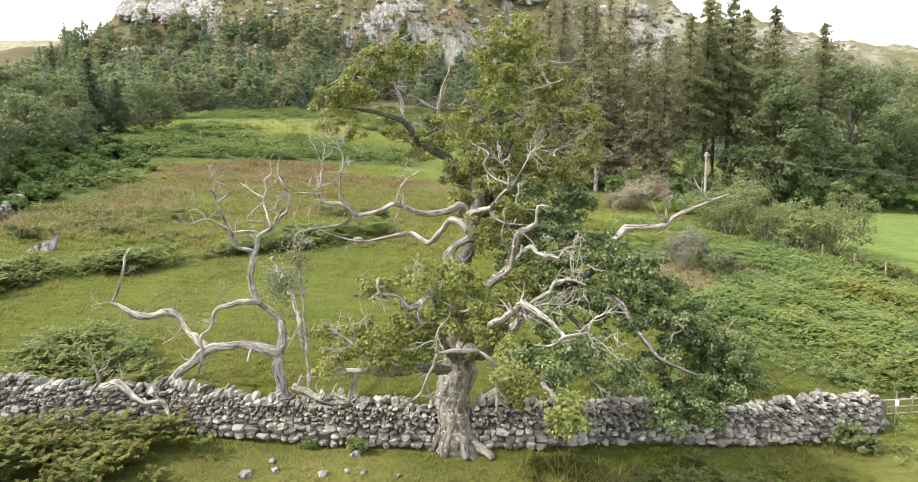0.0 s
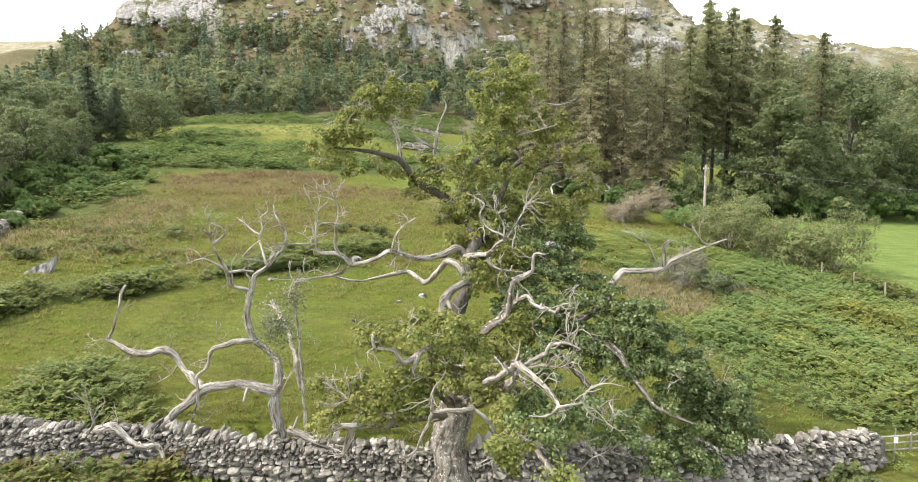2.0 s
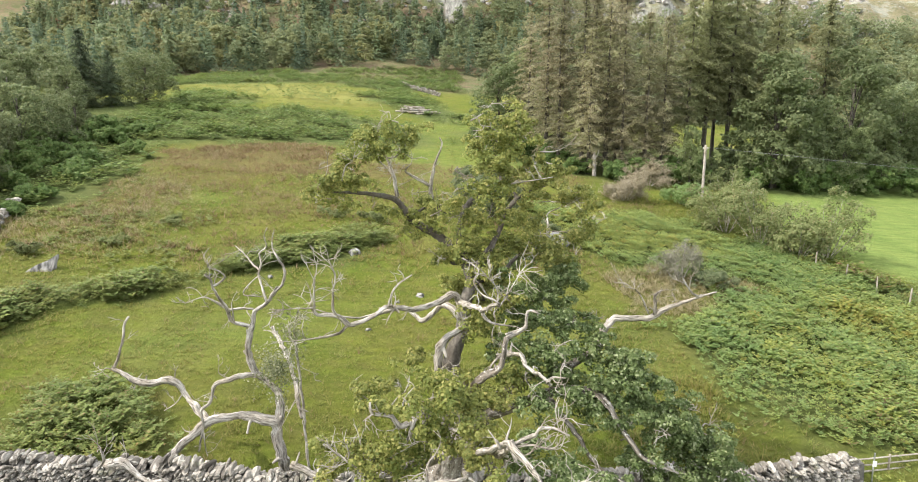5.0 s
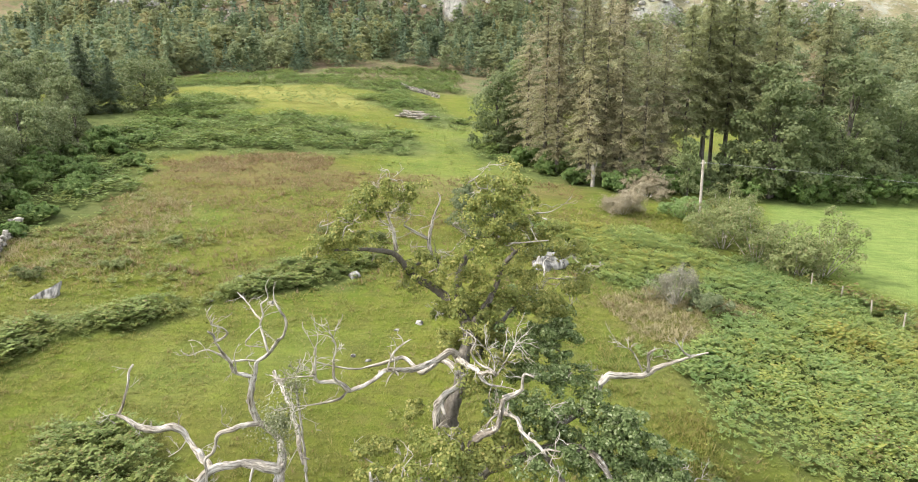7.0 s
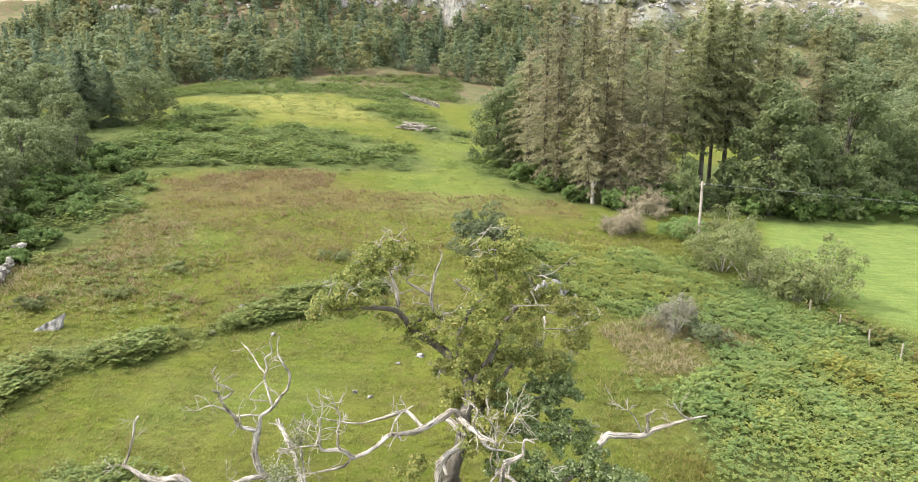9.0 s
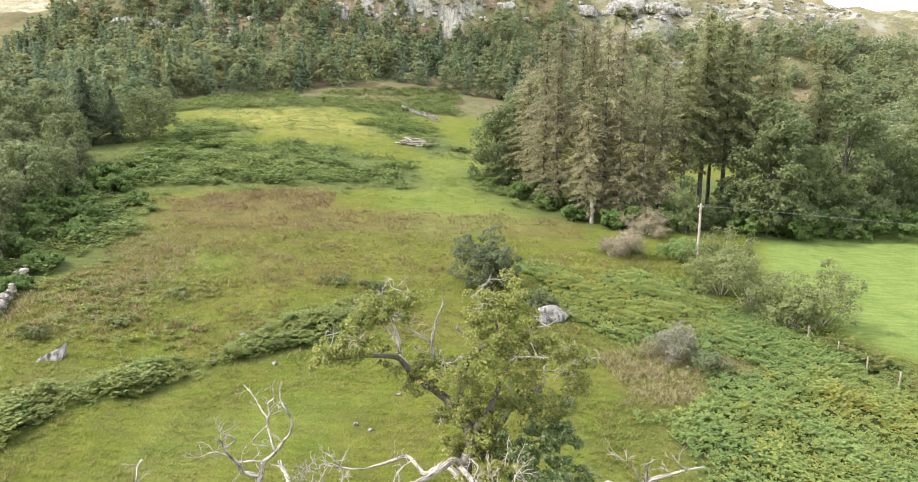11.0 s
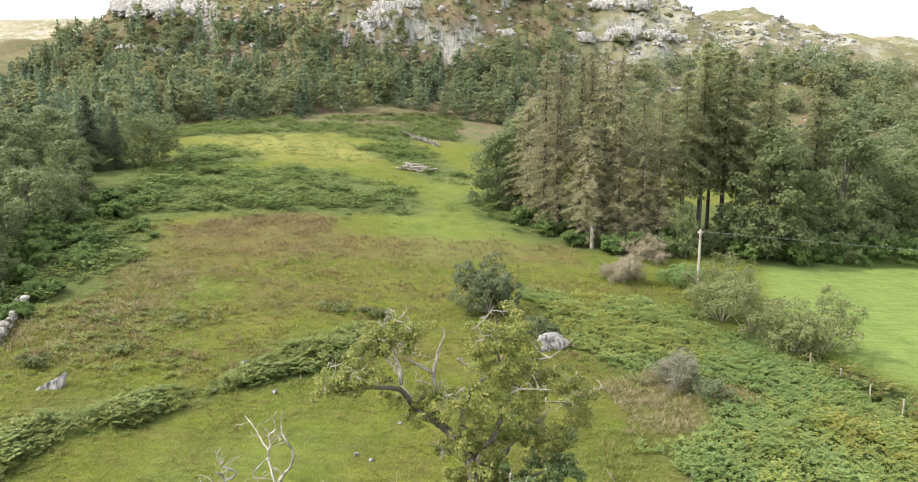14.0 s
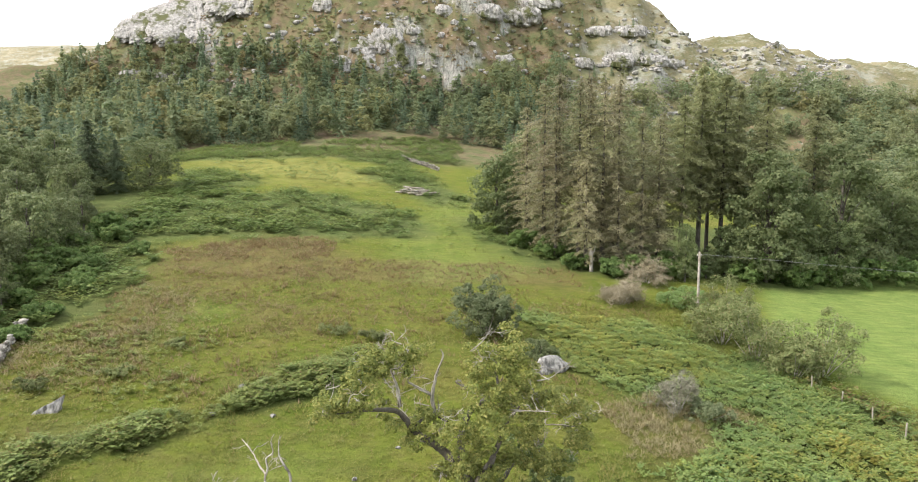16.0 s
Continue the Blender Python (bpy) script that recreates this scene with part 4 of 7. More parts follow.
limb(oak, "branch", M_BARK, [(-1.27, 20.20, 8.75), (-0.72, 20.40, 9.09), (-0.17, 20.40, 8.85)], 0.06, 0.04, 2)
limb(oak, "branch", M_DEAD, [(-0.59, 20.40, 9.04), (-0.67, 20.50, 9.69), (-0.54, 20.53, 10.33), (-0.30, 20.57, 10.97), (-0.39, 20.60, 11.23)], 0.055, 0.02, 0)
limb(oak, "branch", M_DEAD, [(-0.69, 20.50, 9.72), (-1.15, 20.50, 9.98), (-1.47, 20.50, 10.18), (-1.28, 20.50, 10.42)], 0.04, 0.012, 1)
limb(oak, "branch", M_BARK, [(0.66, 18.90, 7.14), (1.38, 19.40, 8.18), (1.77, 19.80, 9.09), (2.35, 20.20, 9.51), (3.07, 20.40, 9.77)], 0.18, 0.03, 2)
limb(oak, "branch", M_BARK, [(1.73, 19.80, 9.05), (2.02, 20.00, 9.37), (1.57, 20.20, 9.84), (1.40, 20.40, 10.58), (1.21, 20.40, 11.39)], 0.08, 0.02, 2)
limb(oak, "branch", M_DEAD, [(0.29, 20.30, 10.26), (0.11, 20.30, 10.25), (0.51, 20.30, 9.99), (0.66, 20.30, 9.85)], 0.03, 0.012, 1)
limb(oak, "branch", M_DEAD, [(2.48, 21.50, 7.69), (3.13, 21.88, 7.75), (3.32, 22.25, 8.15), (3.35, 22.62, 8.51), (3.86, 23.00, 8.69)], 0.05, 0.015, 1)
limb(oak, "branch", M_DEAD, [(3.29, 22.30, 7.95), (3.91, 22.37, 7.91), (4.44, 22.43, 7.85), (5.47, 22.50, 8.42)], 0.035, 0.01, 3)
limb(oak, "branch", M_BARK, [(0.80, 18.90, 6.96), (1.78, 20.20, 7.10), (2.59, 21.60, 7.65)], 0.12, 0.05, 0)
limb(oak, "branch", M_BARK, [(0.62, 18.60, 6.63), (1.96, 20.00, 6.00), (3.30, 21.50, 5.67), (4.10, 22.00, 5.21)], 0.12, 0.03, 1)

crown_pieces, twig_pieces, shade_green_pieces = [], [], []


def leaf_mass(x, y, z, rx, rz):
    if 8.0 < z < 11.3 and -0.4 < x < 2.2 and rng.random() < 0.45:
        return
    n = int(44 * (rx * rx + 2 * rx * rz) ** 0.85) + 10
    # Low right-hand masses get the green that has shade in its colour.
    (shade_green_pieces if x > 1.6 and z < 7.4 else crown_pieces).append(boughs((x, y, z), (rx * 1.02, rx, rz * 1.1), max(3, int(n * (0.18 if z > 8.6 else 0.2 if x < -0.4 else 0.28 if x < 1.6 else 0.31 if x < 4 else 0.34))), 76, 0.088, 0.2, 1.1, False, 0.7, 0.1))
    for _ in range(1 if rng.random() < 0.55 else 0):
        a, e = np.array([x, y, z]) + rng.normal(0, 0.3, 3) * rx, np.clip(rng.normal(0, 1, 3), -1.2, 1.2) * (rx * 0.8, rx * 0.7, rz * 0.8) + (0, 0, rz * 0.4)
        twig_pieces.extend(twigs([a, a + e * 0.5 + rng.normal(0, 0.08, 3), a + e], 0.02, 3, 0.5) + [tube([a, a + e * 0.5 + rng.normal(0, 0.05, 3), a + e], 0.022, 0.008, 5, 0.15, 0.15, 2.0)])


leaf_mass(-3.8, 18.9, 9.9, 0.80, 0.45)
leaf_mass(-3.1, 18.9, 10.1, 0.80, 0.55)
leaf_mass(-2.6, 19.7, 10.7, 0.80, 0.55)
leaf_mass(-1.7, 19.7, 11.2, 0.50, 0.35)
leaf_mass(-3.5, 19.7, 9.5, 0.70, 0.25)
leaf_mass(-2.4, 19.7, 11.3, 0.50, 0.30)
leaf_mass(-1.2, 19.7, 10.9, 0.40, 0.30)
leaf_mass(0.8, 18.6, 10.9, 0.70, 0.60)
leaf_mass(1.4, 18.6, 11.3, 0.70, 0.50)
leaf_mass(1.4, 18.6, 10.5, 1.10, 0.80)
leaf_mass(2.3, 18.6, 10.4, 0.90, 0.60)
leaf_mass(0.9, 18.6, 9.9, 0.90, 0.60)
leaf_mass(2.0, 18.6, 9.7, 0.90, 0.50)
leaf_mass(2.9, 18.6, 10.2, 0.50, 0.40)
leaf_mass(0.1, 18.6, 9.4, 0.70, 0.30)
leaf_mass(-0.8, 19.7, 9.3, 0.80, 0.25)
leaf_mass(1.2, 19.2, 8.9, 0.80, 0.50)
leaf_mass(-0.4, 20.4, 9.0, 0.70, 0.30)
leaf_mass(-2.3, 20.4, 9.0, 0.40, 0.20)
leaf_mass(-1.2, 20.1, 8.3, 0.50, 0.15)
leaf_mass(0.1, 19.2, 7.7, 0.60, 0.50)
leaf_mass(1.2, 19.2, 7.8, 0.90, 0.70)
leaf_mass(2.3, 20.5, 8.6, 0.60, 0.50)
leaf_mass(1.0, 19.3, 6.8, 0.80, 0.60)
leaf_mass(2.6, 21.8, 7.2, 0.90, 0.70)
leaf_mass(3.3, 21.8, 6.1, 0.80, 0.60)
leaf_mass(2.2, 20.5, 5.4, 0.80, 0.60)
leaf_mass(0.8, 18.2, 5.8, 0.60, 0.40)
leaf_mass(4.0, 21.8, 6.7, 0.50, 0.40)
leaf_mass(0.2, 15.3, 4.7, 1.10, 0.55)
leaf_mass(-1.1, 18.6, 4.7, 1.10, 0.30)
leaf_mass(1.5, 17.0, 4.8, 1.00, 0.60)
leaf_mass(2.8, 17.2, 5.3, 0.90, 0.60)
leaf_mass(4.1, 17.3, 5.3, 0.80, 0.70)
leaf_mass(4.6, 16.7, 4.9, 1.00, 0.70)
leaf_mass(3.4, 16.7, 4.5, 1.00, 0.50)
leaf_mass(5.2, 16.6, 4.2, 1.10, 0.60)
leaf_mass(6.2, 16.6, 3.5, 1.00, 0.70)
leaf_mass(7.0, 16.5, 3.0, 0.80, 0.70)
leaf_mass(6.4, 16.1, 2.4, 1.10, 0.60)
leaf_mass(6.0, 16.0, 1.6, 0.80, 0.45)
leaf_mass(2.5, 12.4, 4.2, 0.73, 0.36)
leaf_mass(3.7, 14.0, 3.2, 0.91, 0.37)
leaf_mass(1.7, 11.8, 4.1, 0.56, 0.42)
leaf_mass(1.0, 11.3, 3.9, 0.37, 0.37)
leaf_mass(0.5, 14.0, 4.4, 0.74, 0.41)
leaf_mass(-0.6, 14.5, 4.5, 0.68, 0.34)
leaf_mass(-1.4, 14.0, 4.3, 0.74, 0.41)
leaf_mass(-2.2, 14.3, 4.1, 0.67, 0.42)
leaf_mass(-2.8, 14.3, 3.4, 0.67, 0.34)
leaf_mass(-1.8, 14.2, 3.6, 0.75, 0.29)
leaf_mass(-1.1, 14.2, 3.9, 0.58, 0.33)
leaf_mass(1.9, 13.5, 4.4, 0.64, 0.40)
leaf_mass(5.0, 15.8, 2.9, 0.80, 0.50)
leaf_mass(7.2, 16.0, 2.4, 0.50, 0.50)
leaf_mass(0.9, 12.5, 4.1, 0.37, 0.29)
leaf_mass(-0.2, 14.7, 4.0, 0.52, 0.30)
leaf_mass(0.6, 13.6, 4.2, 0.40, 0.28)
leaf_mass(-1.1, 14.2, 3.3, 0.50, 0.21)
leaf_mass(-1.9, 14.1, 3.7, 0.50, 0.25)
leaf_mass(-2.6, 14.4, 3.7, 0.51, 0.30)
leaf_mass(-3.1, 14.6, 4.1, 0.43, 0.30)
leaf_mass(-0.7, 14.3, 3.8, 0.42, 0.25)
leaf_mass(5.0, 16.9, 5.3, 0.60, 0.40)
leaf_mass(5.5, 15.7, 2.0, 0.70, 0.40)
leaf_mass(0.1, 18.9, 7.0, 0.60, 0.40)
leaf_mass(-0.2, 19.3, 7.7, 0.40, 0.30)
leaf_mass(-0.6, 19.6, 8.7, 0.60, 0.30)
leaf_mass(-1.7, 19.8, 8.9, 0.50, 0.25)
leaf_mass(0.5, 19.2, 8.5, 0.60, 0.40)
leaf_mass(1.4, 18.6, 9.8, 0.80, 0.50)
leaf_mass(2.5, 18.8, 9.9, 0.70, 0.40)
leaf_mass(0.3, 18.8, 10.7, 0.40, 0.30)
leaf_mass(2.0, 18.6, 11.0, 0.50, 0.35)
leaf_mass(1.5, 19.4, 6.2, 0.60, 0.40)
leaf_mass(2.9, 21.5, 7.8, 0.60, 0.40)
leaf_mass(4.2, 22.8, 7.6, 0.50, 0.25)
leaf_mass(-4.1, 18.7, 9.6, 0.40, 0.30)
leaf_mass(-2.8, 19.0, 9.9, 0.60, 0.35)
leaf_mass(-2.2, 19.8, 10.7, 0.50, 0.30)
leaf_mass(-0.2, 20.0, 8.6, 0.60, 0.40)
leaf_mass(1.0, 20.0, 9.2, 0.70, 0.50)
leaf_mass(2.5, 20.2, 9.5, 0.70, 0.50)
leaf_mass(3.6, 20.0, 9.4, 0.60, 0.40)
leaf_mass(-1.3, 20.3, 8.7, 0.50, 0.30)
leaf_mass(0.6, 19.6, 7.8, 0.70, 0.50)
leaf_mass(1.9, 19.6, 7.8, 0.80, 0.50)
leaf_mass(3.0, 19.6, 7.8, 0.70, 0.50)
leaf_mass(1.5, 19.2, 6.8, 0.80, 0.50)
leaf_mass(2.5, 19.0, 6.5, 0.70, 0.50)
leaf_mass(3.3, 18.6, 5.9, 0.60, 0.50)
leaf_mass(3.6, 19.2, 7.1, 0.60, 0.50)
leaf_mass(0.3, 19.0, 6.6, 0.60, 0.40)
leaf_mass(4.2, 20.0, 9.0, 0.50, 0.35)
leaf_mass(-2.5, 20.6, 9.4, 0.50, 0.35)
leaf_mass(-4.2, 21.0, 9.4, 0.60, 0.40)
leaf_mass(-3.3, 20.8, 9.0, 0.50, 0.30)
leaf_mass(1.3, 20.3, 10.9, 0.70, 0.50)
leaf_mass(1.8, 17.5, 5.2, 0.80, 0.50)
leaf_mass(-0.1, 16.5, 4.7, 0.90, 0.50)
leaf_mass(-2.0, 16.0, 4.8, 0.90, 0.50)
leaf_mass(2.9, 17.2, 5.0, 0.80, 0.60)
leaf_mass(0.8, 15.6, 4.5, 0.80, 0.50)
leaf_mass(3.8, 16.4, 4.2, 0.90, 0.60)
leaf_mass(5.1, 16.6, 4.8, 0.90, 0.60)
leaf_mass(5.9, 16.3, 4.1, 0.90, 0.50)
leaf_mass(1.7, 18.8, 11.9, 0.80, 0.50)
leaf_mass(1.0, 18.9, 11.6, 0.70, 0.50)
leaf_mass(2.2, 18.7, 11.4, 0.70, 0.50)
leaf_mass(-1.7, 19.6, 11.5, 0.60, 0.40)
leaf_mass(-2.4, 19.4, 11.1, 0.70, 0.40)
leaf_mass(3.1, 19.5, 10.2, 0.70, 0.50)
leaf_mass(3.9, 20.0, 9.4, 0.70, 0.50)
leaf_mass(4.2, 20.4, 8.2, 0.60, 0.50)
leaf_mass(-3.1, 19.2, 10.7, 0.60, 0.40)
leaf_mass(1.6, 18.8, 10.8, 0.60, 0.50)
leaf_mass(-1.0, 19.8, 11.4, 0.40, 0.30)
leaf_mass(3.6, 20.4, 7.4, 0.60, 0.40)
# the dense leafy column round the upper trunk
for x, y, z, rx, rz in ((1.4, 18.8, 8.1, 0.6, 0.4), (0.9, 18.3, 7.4, 0.6, 0.4), (1.9, 18.4, 7.0, 0.6, 0.45), (3.2, 19.2, 6.9, 0.7, 0.5), (2.8, 19.5, 7.8, 0.6, 0.4), (0.4, 18.5, 8.2, 0.5, 0.35), (1.5, 17.8, 6.7, 0.55, 0.45), (2.4, 18.2, 6.2, 0.6, 0.4), (0.6, 19.0, 8.8, 0.5, 0.35), (1.8, 19.2, 8.9, 0.6, 0.4), (3.4, 18.8, 6.2, 0.6, 0.4), (4.1, 18.9, 5.6, 0.6, 0.4), (0.7, 17.6, 6.2, 0.5, 0.4), (-0.95, 14.2, 5.3, 0.6, 0.3), (0.0, 14.6, 5.3, 0.6, 0.3), (-1.7, 14.2, 5.2, 0.6, 0.3), (-0.5, 15.2, 5.4, 0.6, 0.3)):
    leaf_mass(x, y, z, rx, rz)
# low boughs hanging over the wall
for x, y, z, rx, rz in ((2.4, 15.3, 2.6, 0.55, 0.35), (3.1, 15.6, 2.9, 0.7, 0.35), (3.9, 15.5, 2.4, 0.6, 0.35), (1.8, 15.4, 3.2, 0.55, 0.35), (5.4, 15.6, 2.1, 0.6, 0.4), (6.1, 15.5, 1.75, 0.7, 0.4), (6.9, 15.7, 2.1, 0.6, 0.4), (7.2, 15.9, 2.9, 0.6, 0.4), (6.6, 16.0, 3.3, 0.7, 0.4), (4.4, 16.0, 3.9, 0.7, 0.4), (5.9, 16.3, 3.6, 0.7, 0.4), (7.6, 16.1, 2.3, 0.5, 0.35), (5.2, 15.3, 1.5, 0.4, 0.3), (-0.9, 15.2, 4.3, 0.7, 0.35), (1.3, 16.2, 4.4, 0.7, 0.4), (2.4, 16.0, 4.4, 0.7, 0.4)):
    leaf_mass(x, y, z, rx, rz)
v, f = join(crown_pieces)
part("crown", mesh("crown", local(v, oak), f, M_OAK), oak, "sparse green oak leaves in loose masses")
v, f = join(shade_green_pieces)
part("lower_crown", mesh("lower_crown", local(v, oak), f, M_SHADE_GREEN), oak, "dense green leaves on the lower limbs, darkened for the crown's shade")
tagged(part("twigwork", mesh("twigwork", local(join(twig_pieces)[0], oak), join(twig_pieces)[1], M_DEAD, True), oak, "bare pale twigs through the leaves"), kind="stuff")
v, f = join([leaf_cloud((1.79, 10.2, 3.73), (0.34, 0.34, 0.42), 60, 18, 0.075, 0.09, 0.1), leaf_cloud((1.0, 11.3, 3.95), (0.28, 0.28, 0.3), 34, 18, 0.075, 0.09, 0.1)])
part("leaf_spray", mesh("leaf_spray", local(v, oak), f, M_SPRAY), oak, "low hanging sprays of yellow-green leaves")

# ---- the dead tree and the ivy-hung stem beside it ----
snag = thing("dead_tree", at(-5.2, 19.5), "bare silver-grey dead tree with crooked antler-like limbs behind the wall", "dead tree")
limb(snag, "trunk", M_DEAD, [(-5.44, 19.50, 0.26), (-5.55, 19.50, 0.9), (-5.68, 19.55, 1.55), (-5.68, 19.60, 1.95), (-5.62, 19.70, 2.38), (-5.58, 19.73, 2.88), (-5.82, 19.77, 3.33), (-6.22, 19.80, 3.68), (-6.40, 19.80, 3.93), (-6.55, 19.80, 4.53), (-6.50, 19.80, 4.96), (-6.38, 19.80, 5.31)], 0.25, 0.15, 0)
limb(snag, "branch", M_DEAD, [(-5.66, 19.60, 2.06), (-6.05, 19.50, 2.22), (-6.66, 19.40, 2.38), (-7.17, 19.30, 2.40), (-7.74, 19.20, 2.28), (-8.25, 19.00, 1.90), (-8.72, 18.80, 1.45), (-9.06, 18.60, 0.97), (-9.22, 18.30, 0.86)], 0.2, 0.12, 1)
limb(snag, "branch", M_DEAD, [(-7.81, 19.30, 2.29), (-8.38, 19.80, 2.46), (-8.89, 20.30, 2.72), (-9.18, 20.38, 3.13), (-9.57, 20.45, 3.17), (-10.05, 20.53, 3.05), (-10.71, 20.60, 3.10), (-11.17, 20.70, 3.33), (-11.57, 20.80, 3.47)], 0.15, 0.06, 2)
limb(snag, "branch", M_DEAD, [(-11.53, 20.80, 3.43), (-11.36, 20.82, 3.88), (-11.14, 20.85, 4.56), (-11.08, 20.88, 4.95), (-10.90, 20.90, 5.26)], 0.055, 0.025, 0)
limb(snag, "branch", M_DEAD, [(-11.53, 20.80, 3.43), (-11.80, 20.80, 3.47), (-11.92, 20.80, 3.35)], 0.025, 0.01, 1)
limb(snag, "branch", M_DEAD, [(-9.05, 20.30, 2.72), (-9.27, 20.25, 2.44), (-9.64, 20.20, 2.20)], 0.02, 0.01, 0)
limb(snag, "branch", M_DEAD, [(-6.16, 19.80, 3.63), (-6.64, 19.50, 3.75), (-7.03, 19.30, 3.68), (-7.43, 19.25, 3.53), (-7.61, 19.20, 3.08), (-7.67, 19.15, 2.89), (-7.90, 19.10, 2.68), (-7.89, 19.07, 2.19), (-7.96, 19.03, 1.78), (-8.07, 19.00, 1.38)], 0.075, 0.025, 2)
limb(snag, "branch", M_DEAD, [(-7.92, 19.10, 2.18), (-7.87, 19.05, 1.55), (-7.79, 19.00, 1.23)], 0.03, 0.012, 0)
limb(snag, "branch", M_DEAD, [(-6.94, 19.30, 3.72), (-7.21, 19.30, 3.79), (-7.38, 19.30, 3.92)], 0.03, 0.01, 0)
limb(snag, "branch", M_DEAD, [(-6.40, 19.80, 5.28), (-6.67, 19.75, 5.38), (-6.98, 19.70, 5.47), (-7.04, 19.40, 5.90), (-7.11, 19.10, 6.39), (-7.17, 18.80, 6.88), (-7.17, 18.65, 7.15), (-7.26, 18.50, 7.29)], 0.1, 0.035, 0)
limb(snag, "branch", M_DEAD, [(-7.17, 18.80, 6.88), (-6.87, 18.70, 7.01), (-6.67, 18.60, 7.18), (-6.78, 18.50, 7.39), (-7.06, 18.40, 7.52), (-7.06, 18.30, 7.62), (-6.87, 18.20, 7.89)], 0.045, 0.012, 1)
limb(snag, "branch", M_DEAD, [(-7.18, 19.60, 6.00), (-7.47, 19.53, 6.22), (-7.76, 19.47, 6.33), (-8.28, 19.40, 6.16)], 0.045, 0.012, 2)
limb(snag, "branch", M_DEAD, [(-7.11, 19.60, 5.89), (-6.69, 19.60, 5.92), (-6.24, 19.60, 5.92)], 0.045, 0.04, 0)
limb(snag, "branch", M_DEAD, [(-6.89, 19.60, 5.48), (-6.88, 19.55, 5.85), (-6.89, 19.50, 6.08)], 0.03, 0.012, 0)
limb(snag, "branch", M_DEAD, [(-6.41, 19.80, 5.31), (-6.38, 19.90, 5.67), (-6.09, 20.00, 5.89), (-5.84, 20.15, 6.25), (-5.58, 20.30, 6.46), (-5.45, 20.35, 6.91), (-5.62, 20.40, 7.32), (-5.79, 20.45, 7.65), (-5.82, 20.50, 7.88)], 0.1, 0.03, 0)
limb(snag, "branch", M_DEAD, [(-5.95, 20.00, 6.07), (-6.14, 20.25, 6.54), (-6.30, 20.50, 6.86), (-6.20, 20.52, 7.18), (-6.26, 20.54, 7.50), (-6.01, 20.56, 7.73), (-6.08, 20.58, 8.06), (-5.97, 20.60, 8.36)], 0.05, 0.015, 1)
limb(snag, "branch", M_DEAD, [(-6.31, 20.60, 6.94), (-6.75, 21.20, 6.99), (-7.13, 21.80, 7.13), (-7.69, 22.40, 7.40)], 0.04, 0.012, 1)
limb(snag, "branch", M_DEAD, [(-6.24, 20.40, 6.81), (-6.51, 20.30, 6.61), (-6.75, 20.20, 6.22), (-6.11, 20.10, 6.19)], 0.035, 0.02, 0)
limb(snag, "branch", M_DEAD, [(-5.74, 19.80, 6.27), (-5.59, 19.80, 6.53), (-5.48, 19.80, 6.60)], 0.05, 0.02, 0)
ivy_stem = thing("slender_tree", at(-4.6, 19.4), "slender grey stem with dull grey-green leaves beside the dead tree", "tree")
limb(ivy_stem, "trunk", M_DEAD, [(-4.66, 19.40, 0.49), (-4.74, 19.40, 0.87), (-4.81, 19.45, 1.99), (-4.89, 19.50, 3.10), (-4.98, 19.55, 4.20), (-5.01, 19.60, 5.12)], 0.1, 0.07, 0)
limb(ivy_stem, "branch", M_DEAD, [(-4.98, 20.00, 2.02), (-5.26, 20.60, 2.84), (-5.78, 21.40, 3.67), (-6.49, 22.20, 4.46)], 0.12, 0.13, 0)
limb(ivy_stem, "branch", M_DEAD, [(-4.86, 19.40, 3.22), (-5.16, 19.30, 2.68), (-5.39, 19.30, 2.22)], 0.035, 0.015, 1)
limb(ivy_stem, "branch", M_DEAD, [(-4.96, 19.50, 4.12), (-4.62, 19.45, 3.95), (-4.28, 19.40, 3.83)], 0.02, 0.01, 0)
limb(ivy_stem, "branch", M_DEAD, [(-5.01, 19.60, 5.12), (-4.94, 19.60, 5.48), (-4.83, 19.60, 5.85)], 0.04, 0.012, 4)
v, f = join([leaf_cloud((-5.15, 18.0, 4.6), (0.7, 0.65, 1.0), 95, 15, 0.075, 0.17, 0.1), leaf_cloud((-5.0, 19.4, 5.2), (0.35, 0.35, 0.9), 36, 14, 0.085, 0.18, 0.1)])
part("crown", mesh("crown", local(v, ivy_stem), f, M_IVY), ivy_stem)
fallen_branch = thing("fallen_branch", at(-10, 17.6), "fallen silver-grey branch lying over the wall", "branch", "fallen branches")
limb(fallen_branch, "branch", M_DEAD, [(-10.45, 18.00, 1.45), (-10.04, 17.90, 1.62), (-9.78, 17.80, 1.62), (-9.47, 17.66, 1.40), (-8.97, 17.55, 1.18), (-8.41, 17.46, 1.24), (-8.15, 17.30, 0.85)], 0.1, 0.05, 1)
fallen_fork = thing("fallen_branch", at(-10.4, 17.8), "forked pale dead branch standing on the wall", "branch", "fallen branches")
limb(fallen_fork, "branch", M_DEAD, [(-10.58, 17.80, 1.12), (-10.58, 17.77, 1.44), (-10.37, 17.75, 1.76), (-10.39, 17.73, 2.06), (-10.45, 17.70, 2.30)], 0.05, 0.015, 2)
limb(fallen_fork, "branch", M_DEAD, [(-10.49, 17.90, 1.19), (-10.13, 17.95, 1.45), (-9.98, 18.00, 1.54)], 0.04, 0.02, 0)
